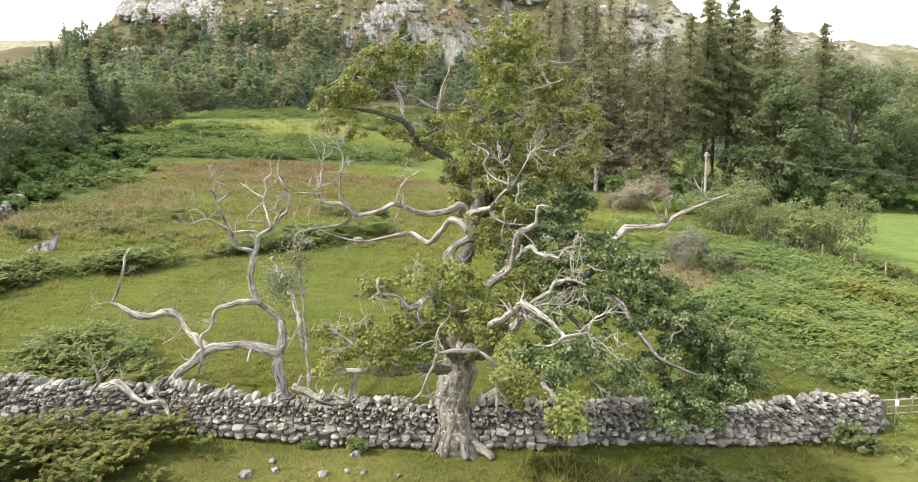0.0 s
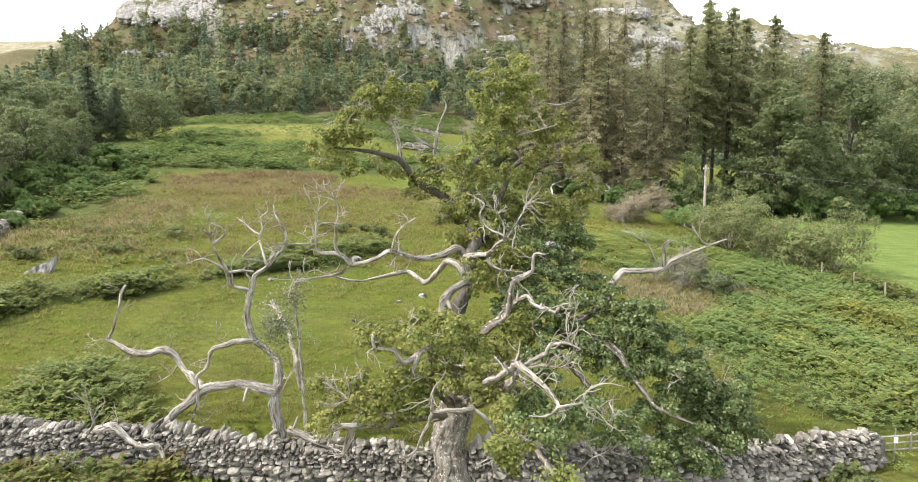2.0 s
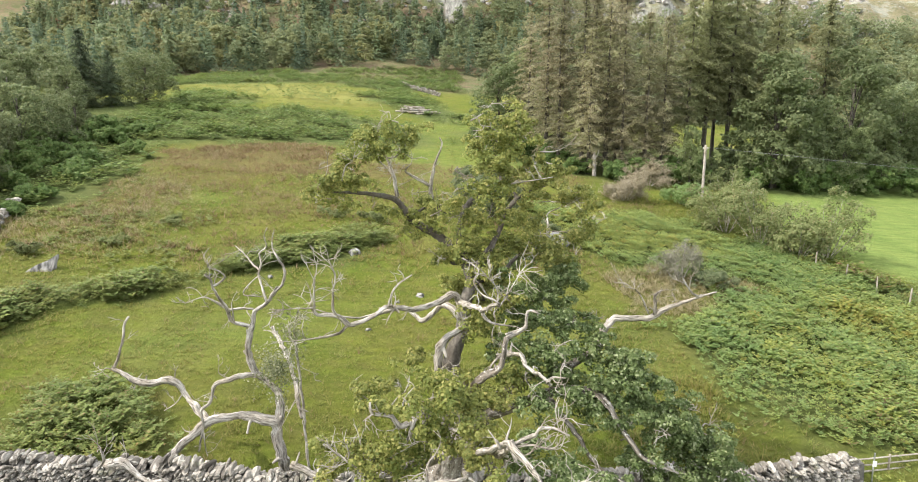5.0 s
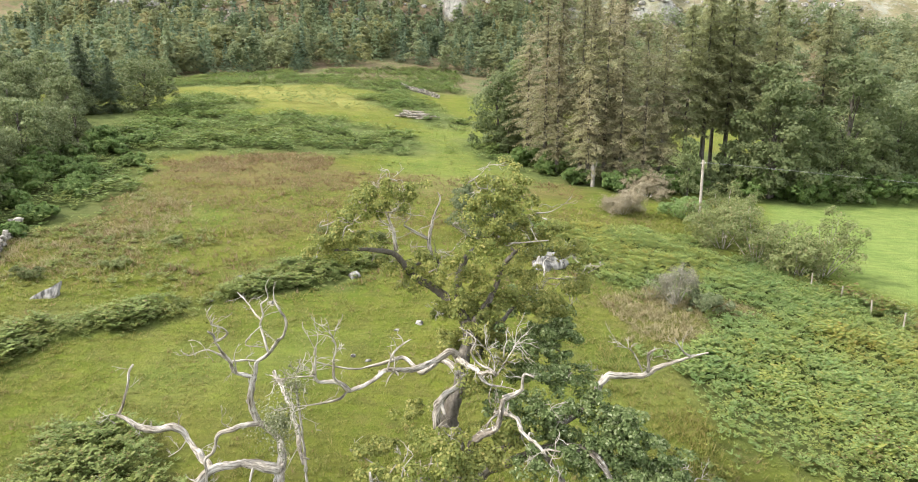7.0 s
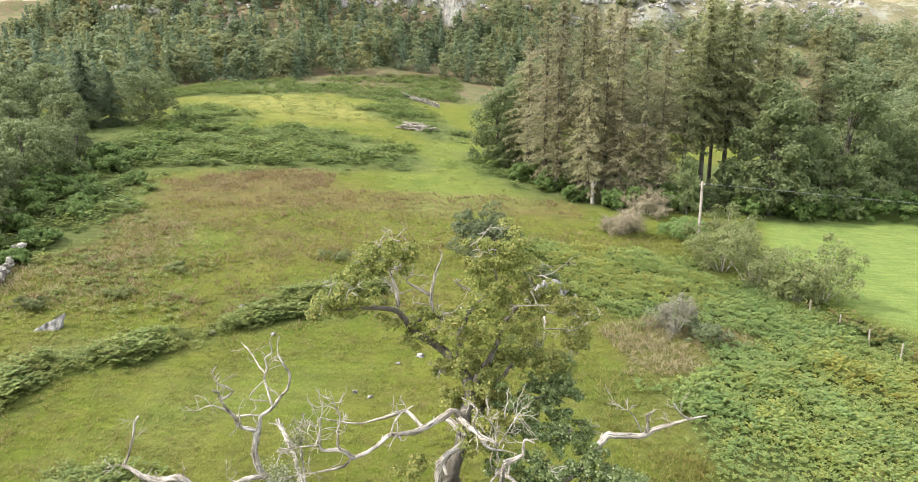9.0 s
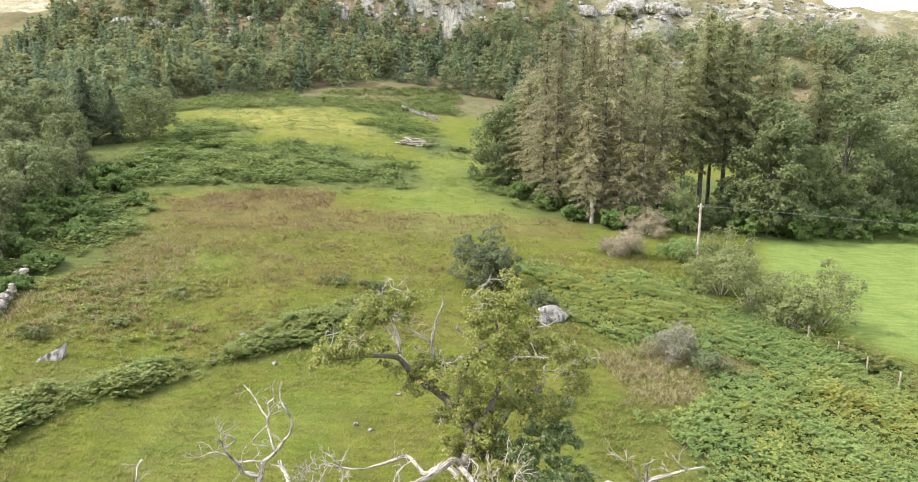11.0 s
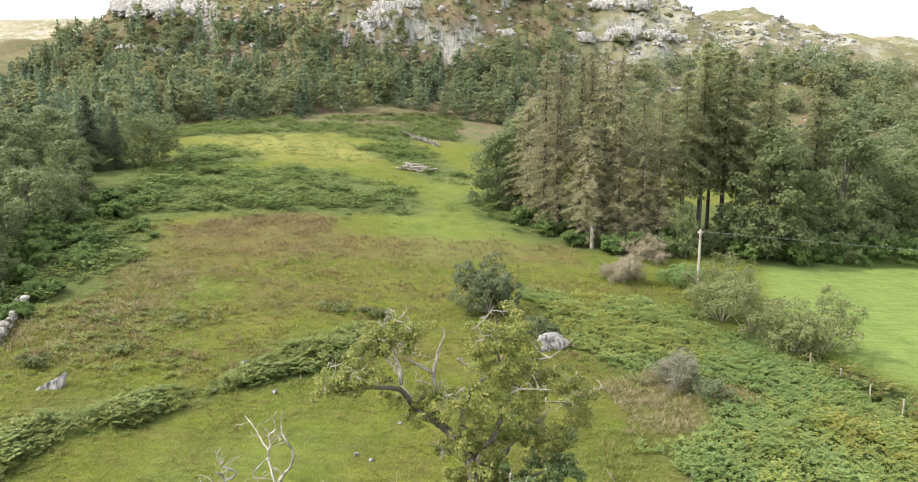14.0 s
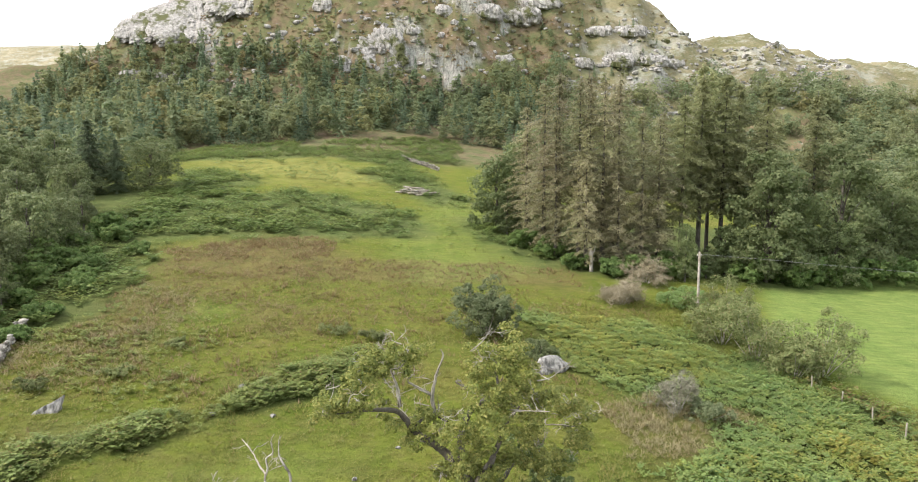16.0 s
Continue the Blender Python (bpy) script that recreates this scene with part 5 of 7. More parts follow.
wall_branch = thing("fallen_branch", at(-3.9, 17.8), "pale dead branch resting on the wall top", "branch", "fallen branches")
limb(wall_branch, "branch", M_DEAD, [(-4.83, 17.90, 1.54), (-4.47, 17.82, 1.46), (-4.04, 17.75, 1.24), (-3.60, 17.68, 1.13), (-3.13, 17.60, 1.19)], 0.08, 0.05, 2)


# ---- dry-stone wall ----
def rock(seed, boxy=0.6, rough=0.12):
    """A rough block about 1 across."""
    bm = bmesh.new()
    bmesh.ops.create_icosphere(bm, subdivisions=2, radius=0.5)
    r = np.random.default_rng(seed)
    off = Vector(r.uniform(-50, 50, 3))
    for q in bm.verts:
        c = q.co / max(abs(q.co.x), abs(q.co.y), abs(q.co.z)) * 0.5
        q.co = q.co.lerp(c, boxy)
        q.co *= 1 + rough * 2.6 * noise.noise(q.co * 1.9 + off)
    bmesh.ops.dissolve_limit(bm, angle_limit=0.55, verts=bm.verts, edges=bm.edges)
    bmesh.ops.triangulate(bm, faces=bm.faces)
    v = np.array([q.co for q in bm.verts])
    bm.verts.index_update()
    f = np.array([[q.index for q in fc.verts] for fc in bm.faces])
    bm.free()
    return v, f


ROCKS = [rock(i, 0.55 + 0.35 * (i % 4) / 3, 0.17) for i in range(16)]
ROCK_MESHES = [mesh("stone", v, f, M_STONE) for v, f in ROCKS]


def wall_line(s):
    """Where the wall runs: x, y at s metres from its west end."""
    x = -24 + s
    return x, 18.0 + 0.19 * max(0, x - 2.2) + 0.12 * math.sin(x * 0.5) - (0.0 if x > -14 else 0.02 * (x + 14) ** 2)


def build_wall(name, line, length, height, thick, picked, label, both=True, loose=1.0):
    ob = thing(name, at(*line(length / 2)), label, "wall", kind="structure")
    base = np.array(ob.location)
    rest, oak_gap = [], name == "wall_south"

    def place(px, py, pz, w, d, h, yaw, tilt, as_part, slope=0.0):
        k = int(rng.integers(len(ROCKS)))
        m = pose(px, py, pz, tilt, slope + rng.normal(0, 9), math.degrees(yaw)) @ Matrix.Diagonal((w, d, h, 1))
        if as_part:
            st = new("stone", ROCK_MESHES[k])
            st.parent = ob
            st.matrix_basis = Matrix.Translation(-Vector(base)) @ m
        else:
            mm = np.array(m)
            rest.append((ROCKS[k][0] @ mm[:3, :3].T + mm[:3, 3] - base, ROCKS[k][1]))

    core, count = [], 0
    for s in np.arange(0, length, 0.5):
        (x0, y0), (x1, y1) = line(s), line(s + 0.5)
        top = height + 0.12 * math.sin(s * 1.3) - 0.2
        g0, g1 = float(land(x0, y0)), float(land(x1, y1))
        q = []
        for x, y, g in ((x0, y0, g0), (x1, y1, g1)):
            q += [(x, y - thick * 0.42, g - 0.2), (x, y + thick * 0.42, g - 0.2), (x, y + thick * 0.25, g + top), (x, y - thick * 0.25, g + top)]
        core.append((np.array(q) - base, np.array([(0, 1, 2, 3), (4, 7, 6, 5), (3, 2, 6, 7), (0, 3, 7, 4), (1, 5, 6, 2)])))
    v, f = join(core)
    part("core", mesh("core", v, f, M_RUBBLE), ob)
    for side in ((-1, 1) if both else (-1,)):
        z = 0.0
        while z < height - 0.12:
            h = loose ** 0.6 * rng.uniform(0.085, 0.168) * (1.4 - 0.75 * z / height)
            s = rng.uniform(0, 0.2)
            while s < length:
                w = h * rng.uniform(0.8, 1.9)
                x, y = line(s + w / 2)
                x2, y2 = line(s + w / 2 + 0.1)
                top = height + 0.12 * math.sin(s * 1.3) + 0.06 * math.sin(s * 4.1)
                if z + h * 0.5 < top and not (oak_gap and abs(x + 0.1) < 0.5):
                    lean = thick * (0.46 - 0.18 * z / height)
                    near = side < 0 and picked[0] < x < picked[1] and count < 300
                    count += near
                    place(x, y + side * (lean + rng.normal(0, 0.025 * loose ** 2)), float(land(x, y)) + z + h / 2 + rng.normal(0, 0.035 * loose ** 2), w * 1.02, rng.uniform(0.24, 0.4), h * rng.uniform(0.85, 1.2), math.atan2(y2 - y, x2 - x) + rng.normal(0, 0.15), rng.normal(0, 12), near)
                s += w
            z += h * 0.92
    s = 0.0
    while s < length:
        w = rng.uniform(0.08, 0.2)
        x, y = line(s)
        top = height + 0.12 * math.sin(s * 1.3) + 0.06 * math.sin(s * 4.1)
        if rng.random() < 0.92 and not (oak_gap and abs(x + 0.1) < 0.6):
            place(x, y + rng.normal(0, 0.08 * loose), float(land(x, y)) + top + rng.uniform(-0.08, 0.06) * loose ** 1.5 - 0.1 * (loose > 1), w * 1.1 * loose ** 0.6, thick * rng.uniform(0.4, 0.85), rng.uniform(0.12, 0.3), rng.normal(0, 0.15), rng.normal(0, 14), False, 28 * max(0.0, math.sin(s * 0.55 - 6.0)))
        s += w * 0.95
    v, f = join(rest)
    tagged(part("stonework", mesh("stonework", v, f, M_STONE), ob), kind="stuff")
    return ob


build_wall("wall_south", wall_line, 37.6, 1.18, 0.72, (-4.3, 3.2), "grey lichened dry-stone field wall with uneven top, partly tumbled")
build_wall("wall_west", lambda s: (-30.0 - 0.36 * s, 40.6 + 0.93 * s), 7.4, 0.62, 0.7, (0, 0), "old tumbled grey dry-stone wall half sunk in ferns", False, 2.3)
build_wall("wall_north", lambda s: (-14 + 0.55 * s, 164 - 0.83 * s), 18, 0.8, 0.7, (0, 0), "tumbled pale dry-stone wall across the far pasture", False, 2.3)


def boulder(name, x, y, size, label, mat, sink=0.25, yaw=0.0, seed=1):
    bm = bmesh.new()
    bmesh.ops.create_icosphere(bm, subdivisions=4, radius=0.5)
    off = Vector((seed * 7.3, seed * 3.1, 0))
    for q in bm.verts:
        c = q.co / max(abs(q.co.x), abs(q.co.y), abs(q.co.z)) * 0.5
        q.co = q.co.lerp(c, 0.3)
        q.co *= 1 + 0.55 * noise.noise(q.co * 1.8 + off) + 0.12 * noise.noise(q.co * 5 + off) + 0.04 * noise.noise(q.co * 13 + off)
        q.co = Vector((q.co.x * size[0], q.co.y * size[1], q.co.z * size[2]))
    me = bpy.data.meshes.new(name)
    bm.to_mesh(me)
    bm.free()
    me.materials.append(mat)
    for p in me.polygons:
        p.use_smooth = True
    ob = new(name, me)
    ob.location = at(x, y, size[2] * (0.5 - sink))
    ob.rotation_euler = (0, 0.1, yaw)
    return tagged(ob, label, "rock", "field stones")


boulder("boulder", 6.55, 43.2, (2.3, 1.5, 1.3), "large grey boulder with dark rain streaks, half hidden in bracken", M_STREAK, 0.3, 0.3, 2)
bm = bmesh.new()
bmesh.ops.create_cube(bm, size=1)
bmesh.ops.subdivide_edges(bm, edges=bm.edges[:], cuts=5, use_grid_fill=True)
for q in bm.verts:
    u = q.co.x + 0.5
    q.co = Vector((1.5 * q.co.x + 0.25 * q.co.z, 0.42 * q.co.y * (1.1 - 0.5 * (q.co.z + 0.5)), (q.co.z + 0.5) * (0.25 + 0.75 * u) - 0.15))
    q.co += q.normal * 0.07 * noise.noise(q.co * 3.1) + Vector((0, 0, 0.12 * noise.noise(q.co * 1.3)))
me = bpy.data.meshes.new("rock_slab")
bm.to_mesh(me), bm.free()
me.materials.append(M_STREAK)
slab = tagged(new("rock_slab", me), "pale pointed slab of rock leaning in rough grass", "rock", "field stones")
slab.location, slab.rotation_euler = at(-23.5, 35.5), (-0.25, 0.0, 0.25)

for i, (x, y, s, lab) in enumerate([(-4.2, 30.0, 0.3, "pale rounded stone in the grass"), (-5.0, 30.4, 0.26, "small pale stone in the grass"), (-1.9, 34.0, 0.42, "pale rounded stone in the grass"), (-13.6, 39.4, 0.5, "small pale stone in the grass"), (-6.5, 40.4, 0.9, "pale rounded stone among bracken"), (-14.2, 36.0, 0.4, "small pale stone in the grass"), (-10.7, 36.1, 0.35, "small pale stone in the grass"), (-3.1, 33.2, 0.28, "small pale stone in the grass"),
                                   (-5.6, 15.9, 0.35, "pale loose stone in short grass"), (-5.1, 16.6, 0.22, "pale loose stone in short grass"), (-3.6, 16.1, 0.28, "pale loose stone in short grass"), (-3.0, 16.3, 0.2, "pale loose stone in short grass"), (-2.9, 17.1, 0.3, "mossy grey stone by the wall foot"), (-2.55, 16.3, 0.2, "pale loose stone in short grass"), (-4.9, 16.2, 0.24, "pale loose stone in short grass"), (-1.6, 16.2, 0.18, "pale loose stone in short grass")]):
    boulder("field_stone", x, y, (s, s * 0.75, s * 0.62), lab, M_STREAK, 0.4, i * 1.3, i + 3)


# ---- trees of the valley ----
def conifer(name, h, r, mat, bare, seed, label):
    """A spruce or larch: straight trunk, whorls of drooping branches with hanging needle sprays."""
    global rng
    keep, rng = rng, np.random.default_rng(seed)
    ob = thing(name, (0, 0, 0), label, "tree", "plantation trees")
    v, f = tube([(0, 0, -0.6), (0.05, 0, h * 0.4), (-0.05, 0.05, h * 0.75), (0, 0, h)], h * 0.014, 0.02, 7, 1.2, 0.06)
    part("trunk", mesh("trunk", v, f, M_BARK, True), ob)
    pos, face, way, sticks = [], [], [], []
    dying = mat is M_BROWN
    z = h * bare
    while z < h * 0.975:
        t = (z - h * bare) / (h * (1 - bare))
        reach = r * (0.5 + 0.5 * min(1, t * 3)) * (1 - t) ** (0.7 if mat is M_BROWN else 0.85) * (1 + 0.18 * math.sin(z * 1.7 + seed)) + 0.15
        turn = rng.uniform(0, 6.283)
        count = int(rng.integers(5, 8))
        for k in range(count):
            a, ln = turn + k * 6.283 / count + rng.normal(0, 0.2), reach * rng.uniform(0.55, 1.2)
            if dying and rng.random() < 0.22:
                ln *= 0.4
            zz = z + rng.normal(0, 0.15)
            d, side = np.array([math.cos(a), math.sin(a), 0]), np.array([-math.sin(a), math.cos(a), 0])
            n = max(2, int(ln / 0.42))
            for u in np.linspace(0.2, 1, n):
                # a flat spray, widest in the middle of the bough, with its tips hanging
                m = 17 if dying else 22
                off = rng.normal(0, 0.14 + 0.2 * ln * u * (1.15 - u), m)
                q = d * ln * u + (0, 0, zz + 0.1 * ln * u - 0.34 * ln * u * u)
                q = q + side * off[:, None] + d * rng.normal(0, 0.16, (m, 1)) + (0, 0, 1) * (rng.normal(-0.06, 0.1, (m, 1)) - np.abs(off)[:, None] * 0.35)
                pos.append(q)
                face.append(d * 0.45 + (0, 0, 0.8) + side * np.sign(off)[:, None] * 0.35)
                way.append(d * 0.7 + (0, 0, -0.45) + side * np.sign(off)[:, None] * 0.5)
            if dying or k % 3 == 0:
                tip = d * ln * 1.04 + (0, 0, zz - 0.24 * ln)
                sticks.append(tube([(0, 0, zz), d * ln * 0.5 + (0, 0, zz + 0.0 * ln), tip], 0.035, 0.012, 4, 1.2, 0.1))
        z += rng.uniform(0.62, 1.0) * (h / 22) * (1.1 - 0.35 * t)
    pos, face = np.concatenate(pos), np.concatenate(face)
    v, f = leaves(pos, 0.32 if dying else 0.4, face, 0.32, 0.55, np.concatenate(way), True)
    part("crown", mesh("crown", v, f, mat), ob)
    if sticks:
        v, f = join(sticks)
        tagged(part("branchwork", mesh("branchwork", v, f, M_TWIGS), ob), kind="stuff")
    rng = keep
    return ob


def broadleaf(name, h, r, mat, seed, label, leaf=0.35, masses=17, per=38, low=0.25, bark=None, category="tree", group="valley trees"):
    """A tapered trunk, limbs to each leaf mass, and a crown of loose leafy masses with gaps."""
    global rng
    keep, rng = rng, np.random.default_rng(seed)
    ob = thing(name, (0, 0, 0), label, category, group)
    stem, sticks, pieces = tube([(0, 0, -0.5), (0.1, 0, h * 0.25), (-0.1, 0.1, h * 0.55), (0, 0, h * 0.85)], h * 0.022, h * 0.005, 7, 0.8, 0.1), [], []
    for i in range(masses):
        t = low + (0.93 - low) * (i + 0.5) / masses
        a = i * 2.4 + rng.uniform(-0.4, 0.4)
        wide = r * math.sin(math.pi * min(1, (t - low + 0.18) / (1.2 - low))) ** 0.7
        d = wide * rng.uniform(0.35, 0.78)
        c = np.array([math.cos(a) * d, math.sin(a) * d, t * h + rng.normal(0, 0.03 * h)])
        m = r * rng.uniform(0.3, 0.45)
        pieces.append(boughs(c, (m, m, m * 0.8), 15, per, leaf * 0.95, m * 0.4, 1.2, True))
        sticks.append(tube([(0, 0, max(0.1, t - 0.25) * h), c * 0.5 + (0, 0, (t - 0.1) * h * 0.5), c * (0.8, 0.8, 1)], h * 0.006, 0.02, 5, 0.7, 0.1))
    part("trunk", mesh("trunk", *stem, bark or M_BARK, True), ob)
    tagged(part("branchwork", mesh("branchwork", *join(sticks), M_BARK, True), ob), kind="stuff")
    v, f = join(pieces)
    part("crown", mesh("crown", v, f, mat), ob)
    rng = keep
    return ob


def plant(ob, x, y, scale=1.0, yaw=0.0, first=False, wide=None):
    m = pose(*at(x, y), 0, 0, yaw) @ Matrix.Diagonal((wide or scale, wide or scale, scale, 1))
    if first:
        ob.matrix_basis = m
        return ob
    return copy_thing(ob, m)


def grove(kinds, places):
    used = set()
    for k, x, y, scale, *wide in places:
        ob = kinds[k % len(kinds)]
        plant(ob, x, y, scale, (x * 37 + y * 61) % 360, k % len(kinds) not in used, *wide)
        used.add(k % len(kinds))


SPRUCES = [conifer("spruce", 22, 4.2, M_SPRUCE, 0.3, 21, "tall dark green spruce in a small plantation"), conifer("spruce", 22, 3.6, M_SPRUCE, 0.34, 22, "tall narrow dark spruce with a bare lower trunk")]
LARCHES = [conifer("larch", 22, 4.5, M_BROWN, 0.08, 23, "tall browned larch with dying needles"), conifer("larch", 22, 3.9, M_BROWN, 0.12, 24, "thin browned larch with bare grey branch ends")]
grove(LARCHES, [(0, 11.0, 80, 0.97), (1, 14.6, 75.5, 1.01), (0, 17.2, 74.5, 1.04), (1, 19.6, 77, 1.01), (0, 21.8, 75, 0.88), (1, 13.2, 82, 1.03), (0, 16.5, 80, 1.06), (1, 25.0, 77.5, 0.85), (0, 9.5, 86, 0.85), (1, 20.5, 83, 0.95), (1, 12.0, 76.5, 0.81), (0, 14.8, 72.5, 0.77), (1, 18.5, 72.5, 0.72), (0, 23.2, 73.0, 0.86), (1, 21.0, 71.8, 0.7), (1, 16.2, 77.5, 0.98)])
grove(SPRUCES, [(0, 26.8, 75.5, 0.95), (1, 29.5, 77, 1.05), (0, 32.6, 78, 1.14), (1, 30.5, 80, 1.06), (0, 35.2, 80, 1.1), (1, 38.0, 78.5, 1.0), (0, 46.2, 82.5, 1.08), (0, 40.5, 85, 0.95), (1, 34, 86, 1.05), (0, 43.5, 86.5, 0.9), (1, 49.5, 88, 0.85)])
BROADS = [broadleaf("broadleaf_tree", 13, 4.6, M_LEAF, 31, "full green broadleaved tree at the wood edge", low=0.08), broadleaf("broadleaf_tree", 12, 4.0, M_LEAF, 32, "rounded green broadleaved tree at the wood edge", low=0.06), broadleaf("broadleaf_tree", 11, 5.0, M_LEAF, 33, "broad spreading green tree at the wood edge", low=0.04)]
grove(BROADS, [(0, 36.2, 73, 1.15), (1, 31.5, 74, 0.5), (2, 41, 76, 0.9), (0, 47.5, 78, 1.1), (1, 52.5, 79, 1.15), (2, 57, 83, 1.1), (0, 63, 86, 1.15), (1, 68.5, 86, 1.2), (2, 44.5, 73.8, 0.75), (0, 74, 90, 1.2), (1, 81, 92, 1.2), (1, 7.0, 87.5, 1.0), (2, 5.8, 91, 1.05), (0, 10.5, 92, 0.95), (2, 60, 90, 1.3), (1, 70, 96, 1.3), (2, 88, 97, 1.3), (1, 25.4, 69.8, 1.1, 0.72), (1, 28.6, 72.0, 0.5, 0.6), (0, 35.6, 72.4, 0.8)])
BIRCHES = [broadleaf("birch", 10, 2.6, M_SHRUB, 41, "slim greyish green birch with a pale stem", 0.26, 14, 34, 0.2, M_PALE), broadleaf("birch", 10, 3.4, M_SHRUB, 42, "loose green birch in the rough wood edge", 0.28, 15, 36, 0.12, M_PALE), broadleaf("willow", 9.5, 5.4, M_SHRUB, 43, "wide rounded grey-green willow", 0.3, 18, 44, 0.1)]
# The first four trees are added to cast shade onto the bracken edge.
grove(BIRCHES, [(1, -41, 61, 0.8), (2, -42.5, 67, 0.65), (1, -39.5, 54.5, 0.75), (0, -38, 48, 0.7), (2, -50.0, 105, 1.3, 1.65), (0, -44, 75, 0.85), (1, -43, 65, 0.85), (0, -39.5, 57, 0.75), (1, -50, 73, 1.0), (0, -55, 80, 1.1), (1, -58, 88, 1.1), (0, -47.5, 68, 1.0), (2, -56.5, 95, 0.9), (1, -62, 92, 1.2), (0, -46, 60, 1.0), (1, -52, 64, 1.1), (0, -66, 98, 1.1), (0, -36.5, 50.5, 0.6), (1, -42, 53, 0.9)] + [(0, -60, 72, 1.1), (2, -64, 82, 0.9), (1, -70, 90, 1.1), (0, -57, 66, 1.1), (1, -47, 79, 1.0), (1, -51, 84, 1.15), (2, -45.5, 72, 0.8), (1, -55, 74, 1.2), (0, -49, 62, 1.1), (1, -45, 57.5, 0.95), (2, -50, 67, 0.85), (1, -60, 84, 1.3), (1, -66, 76, 1.25), (2, -42, 60, 0.6), (0, -53, 58, 1.1), (1, -63, 66, 1.2), (2, -58, 104, 1.0), (1, -66, 106, 1.2), (2, -75, 100, 1.1)])
grove([conifer("fir", 15, 4.4, M_FIR, 0.06, 25, "dark dense fir among birches")], [(0, -56.0, 98, 0.8), (0, -53.0, 100, 0.72), (0, -59.0, 101, 0.6)])

# woods on the hillside
SMALL = []
for i in range(8):
    rr = np.random.default_rng(60 + i)
    hold, rng = rng, rr
    if i > 5:
        # rounded crowns for the closed canopy
        SMALL.append(join([boughs((0, 0, 0.42), (0.36, 0.36, 0.36), 15, 22, 0.088, 0.17, 1.15, True, 0.85, 0.8), boughs((0, 0, 0.6), (0.2, 0.2, 0.28), 4, 18, 0.088, 0.17, 1.15, True, 0.85, 0.8)]))
    elif i % 3 == 2:
        pos, face = [], []
        for z in np.linspace(0.1, 0.98, 13):
            m = 10 + int(22 * (1 - z))
            a = rr.uniform(0, 6.28, m)
            w = 0.25 * (1.03 - z) * rr.uniform(0.35, 1.1, m)
            pos.append(np.stack([np.cos(a) * w, np.sin(a) * w, z - w * 0.45 + rr.normal(0, 0.008, m)], 1))
            face.append(np.stack([np.cos(a), np.sin(a), np.full(m, 0.9)], 1))
        SMALL.append(leaves(np.concatenate(pos), 0.09, np.concatenate(face), 0.3, 0.8, None, True))
    else:
        SMALL.append(join([boughs((0, 0, 0.46), (0.17 + 0.02 * i, 0.17 + 0.02 * i, 0.36), 11, 30, 0.07, 0.1, 1.2, True), boughs((rr.normal(0, 0.05), rr.normal(0, 0.05), 0.8), (0.09, 0.09, 0.14), 4, 22, 0.065, 0.08, 1.2, True)]))
    rng = hold


def wood(name, polys, density, lo, hi, label, kinds=(0, 1, 2, 2, 3, 4, 5, 5), wide=1.2):
    p = scatter(polys, density, 3.0)
    p = p[soft_mask(FELLED, p[:, 0], p[:, 1], 1.0) < 0.5]
    stand = fbm(p[:, 0], p[:, 1], 16, 3, 71)
    kind = rng.choice(kinds, len(p))
    pieces, plants = [], []
    for k in range(len(SMALL)):
        q, st = p[kind == k], stand[kind == k]
        if len(q):
            s = rng.uniform(lo, hi, len(q)) * (1 + 0.2 * st)
            pieces.append(spread(SMALL[k], q, rng.uniform(0, 6.28, len(q)), np.stack([s * (1.0 if k % 3 == 2 else wide), s * rng.uniform(0.75, 1.1, len(q))], 1)))
            own = np.clip((0.12 if k % 3 == 2 else 0.55) + 0.22 * st + rng.normal(0, 0.15, len(q)), 0, 1)
            plants.append(np.repeat(own, len(SMALL[k][0])))
    stuff(name, join(pieces), M_WOOD, label, "woodland", plants=np.concatenate(plants))


wood("hillside_wood", [[(-170, 165), (-75, 160), (-45, 186), (5, 200), (30, 180), (35, 236), (-10, 243), (-60, 246), (-95, 262), (-150, 275), (-230, 250)], [(-75, 110), (-60, 118), (-75, 160), (-170, 165), (-130, 110)]], 0.058, 7, 12.5, "mixed young woodland on the lower hillside")
wood("slope_wood", [[(18, 140), (45, 146), (66, 140), (74, 98), (110, 105), (230, 150), (330, 300), (190, 257), (150, 259), (125, 262), (96, 259), (74, 254), (52, 247), (38, 230), (28, 190)]], 0.034, 7, 10.5, "dense broadleaved wood on the valley side", (6, 7), 1.1)
wood("upper_wood", [[(-5, 230), (45, 226), (62, 246), (40, 256), (10, 250), (-2, 242)]], 0.05, 6, 9.5, "dark broadleaved trees below the crags", (6, 7), 1.0)
wood("crag_scrub", [[(-190, 245), (-60, 232), (30, 230), (75, 232), (85, 285), (-110, 292), (-190, 300)]], 0.022, 2.5, 6, "scattered trees between the crags")


hold, rng = rng, np.random.default_rng(88)
LOW = [boughs((0, 0, 0.15), (0.45, 0.45, 0.25), 5, 9, 0.24, 0.2, 1.2, True) for _ in range(4)]
rng = hold
p = scatter([[(-190, 238), (-60, 226), (30, 224), (75, 228), (120, 240), (120, 300), (-110, 300), (-190, 310)]], 0.42, 3.0)
p = p[fbm(p[:, 0], p[:, 1], 14, 4, 91) - 0.9 * step01(30, 60, p[:, 0]) > rng.uniform(-1.1, 0.5, len(p))]
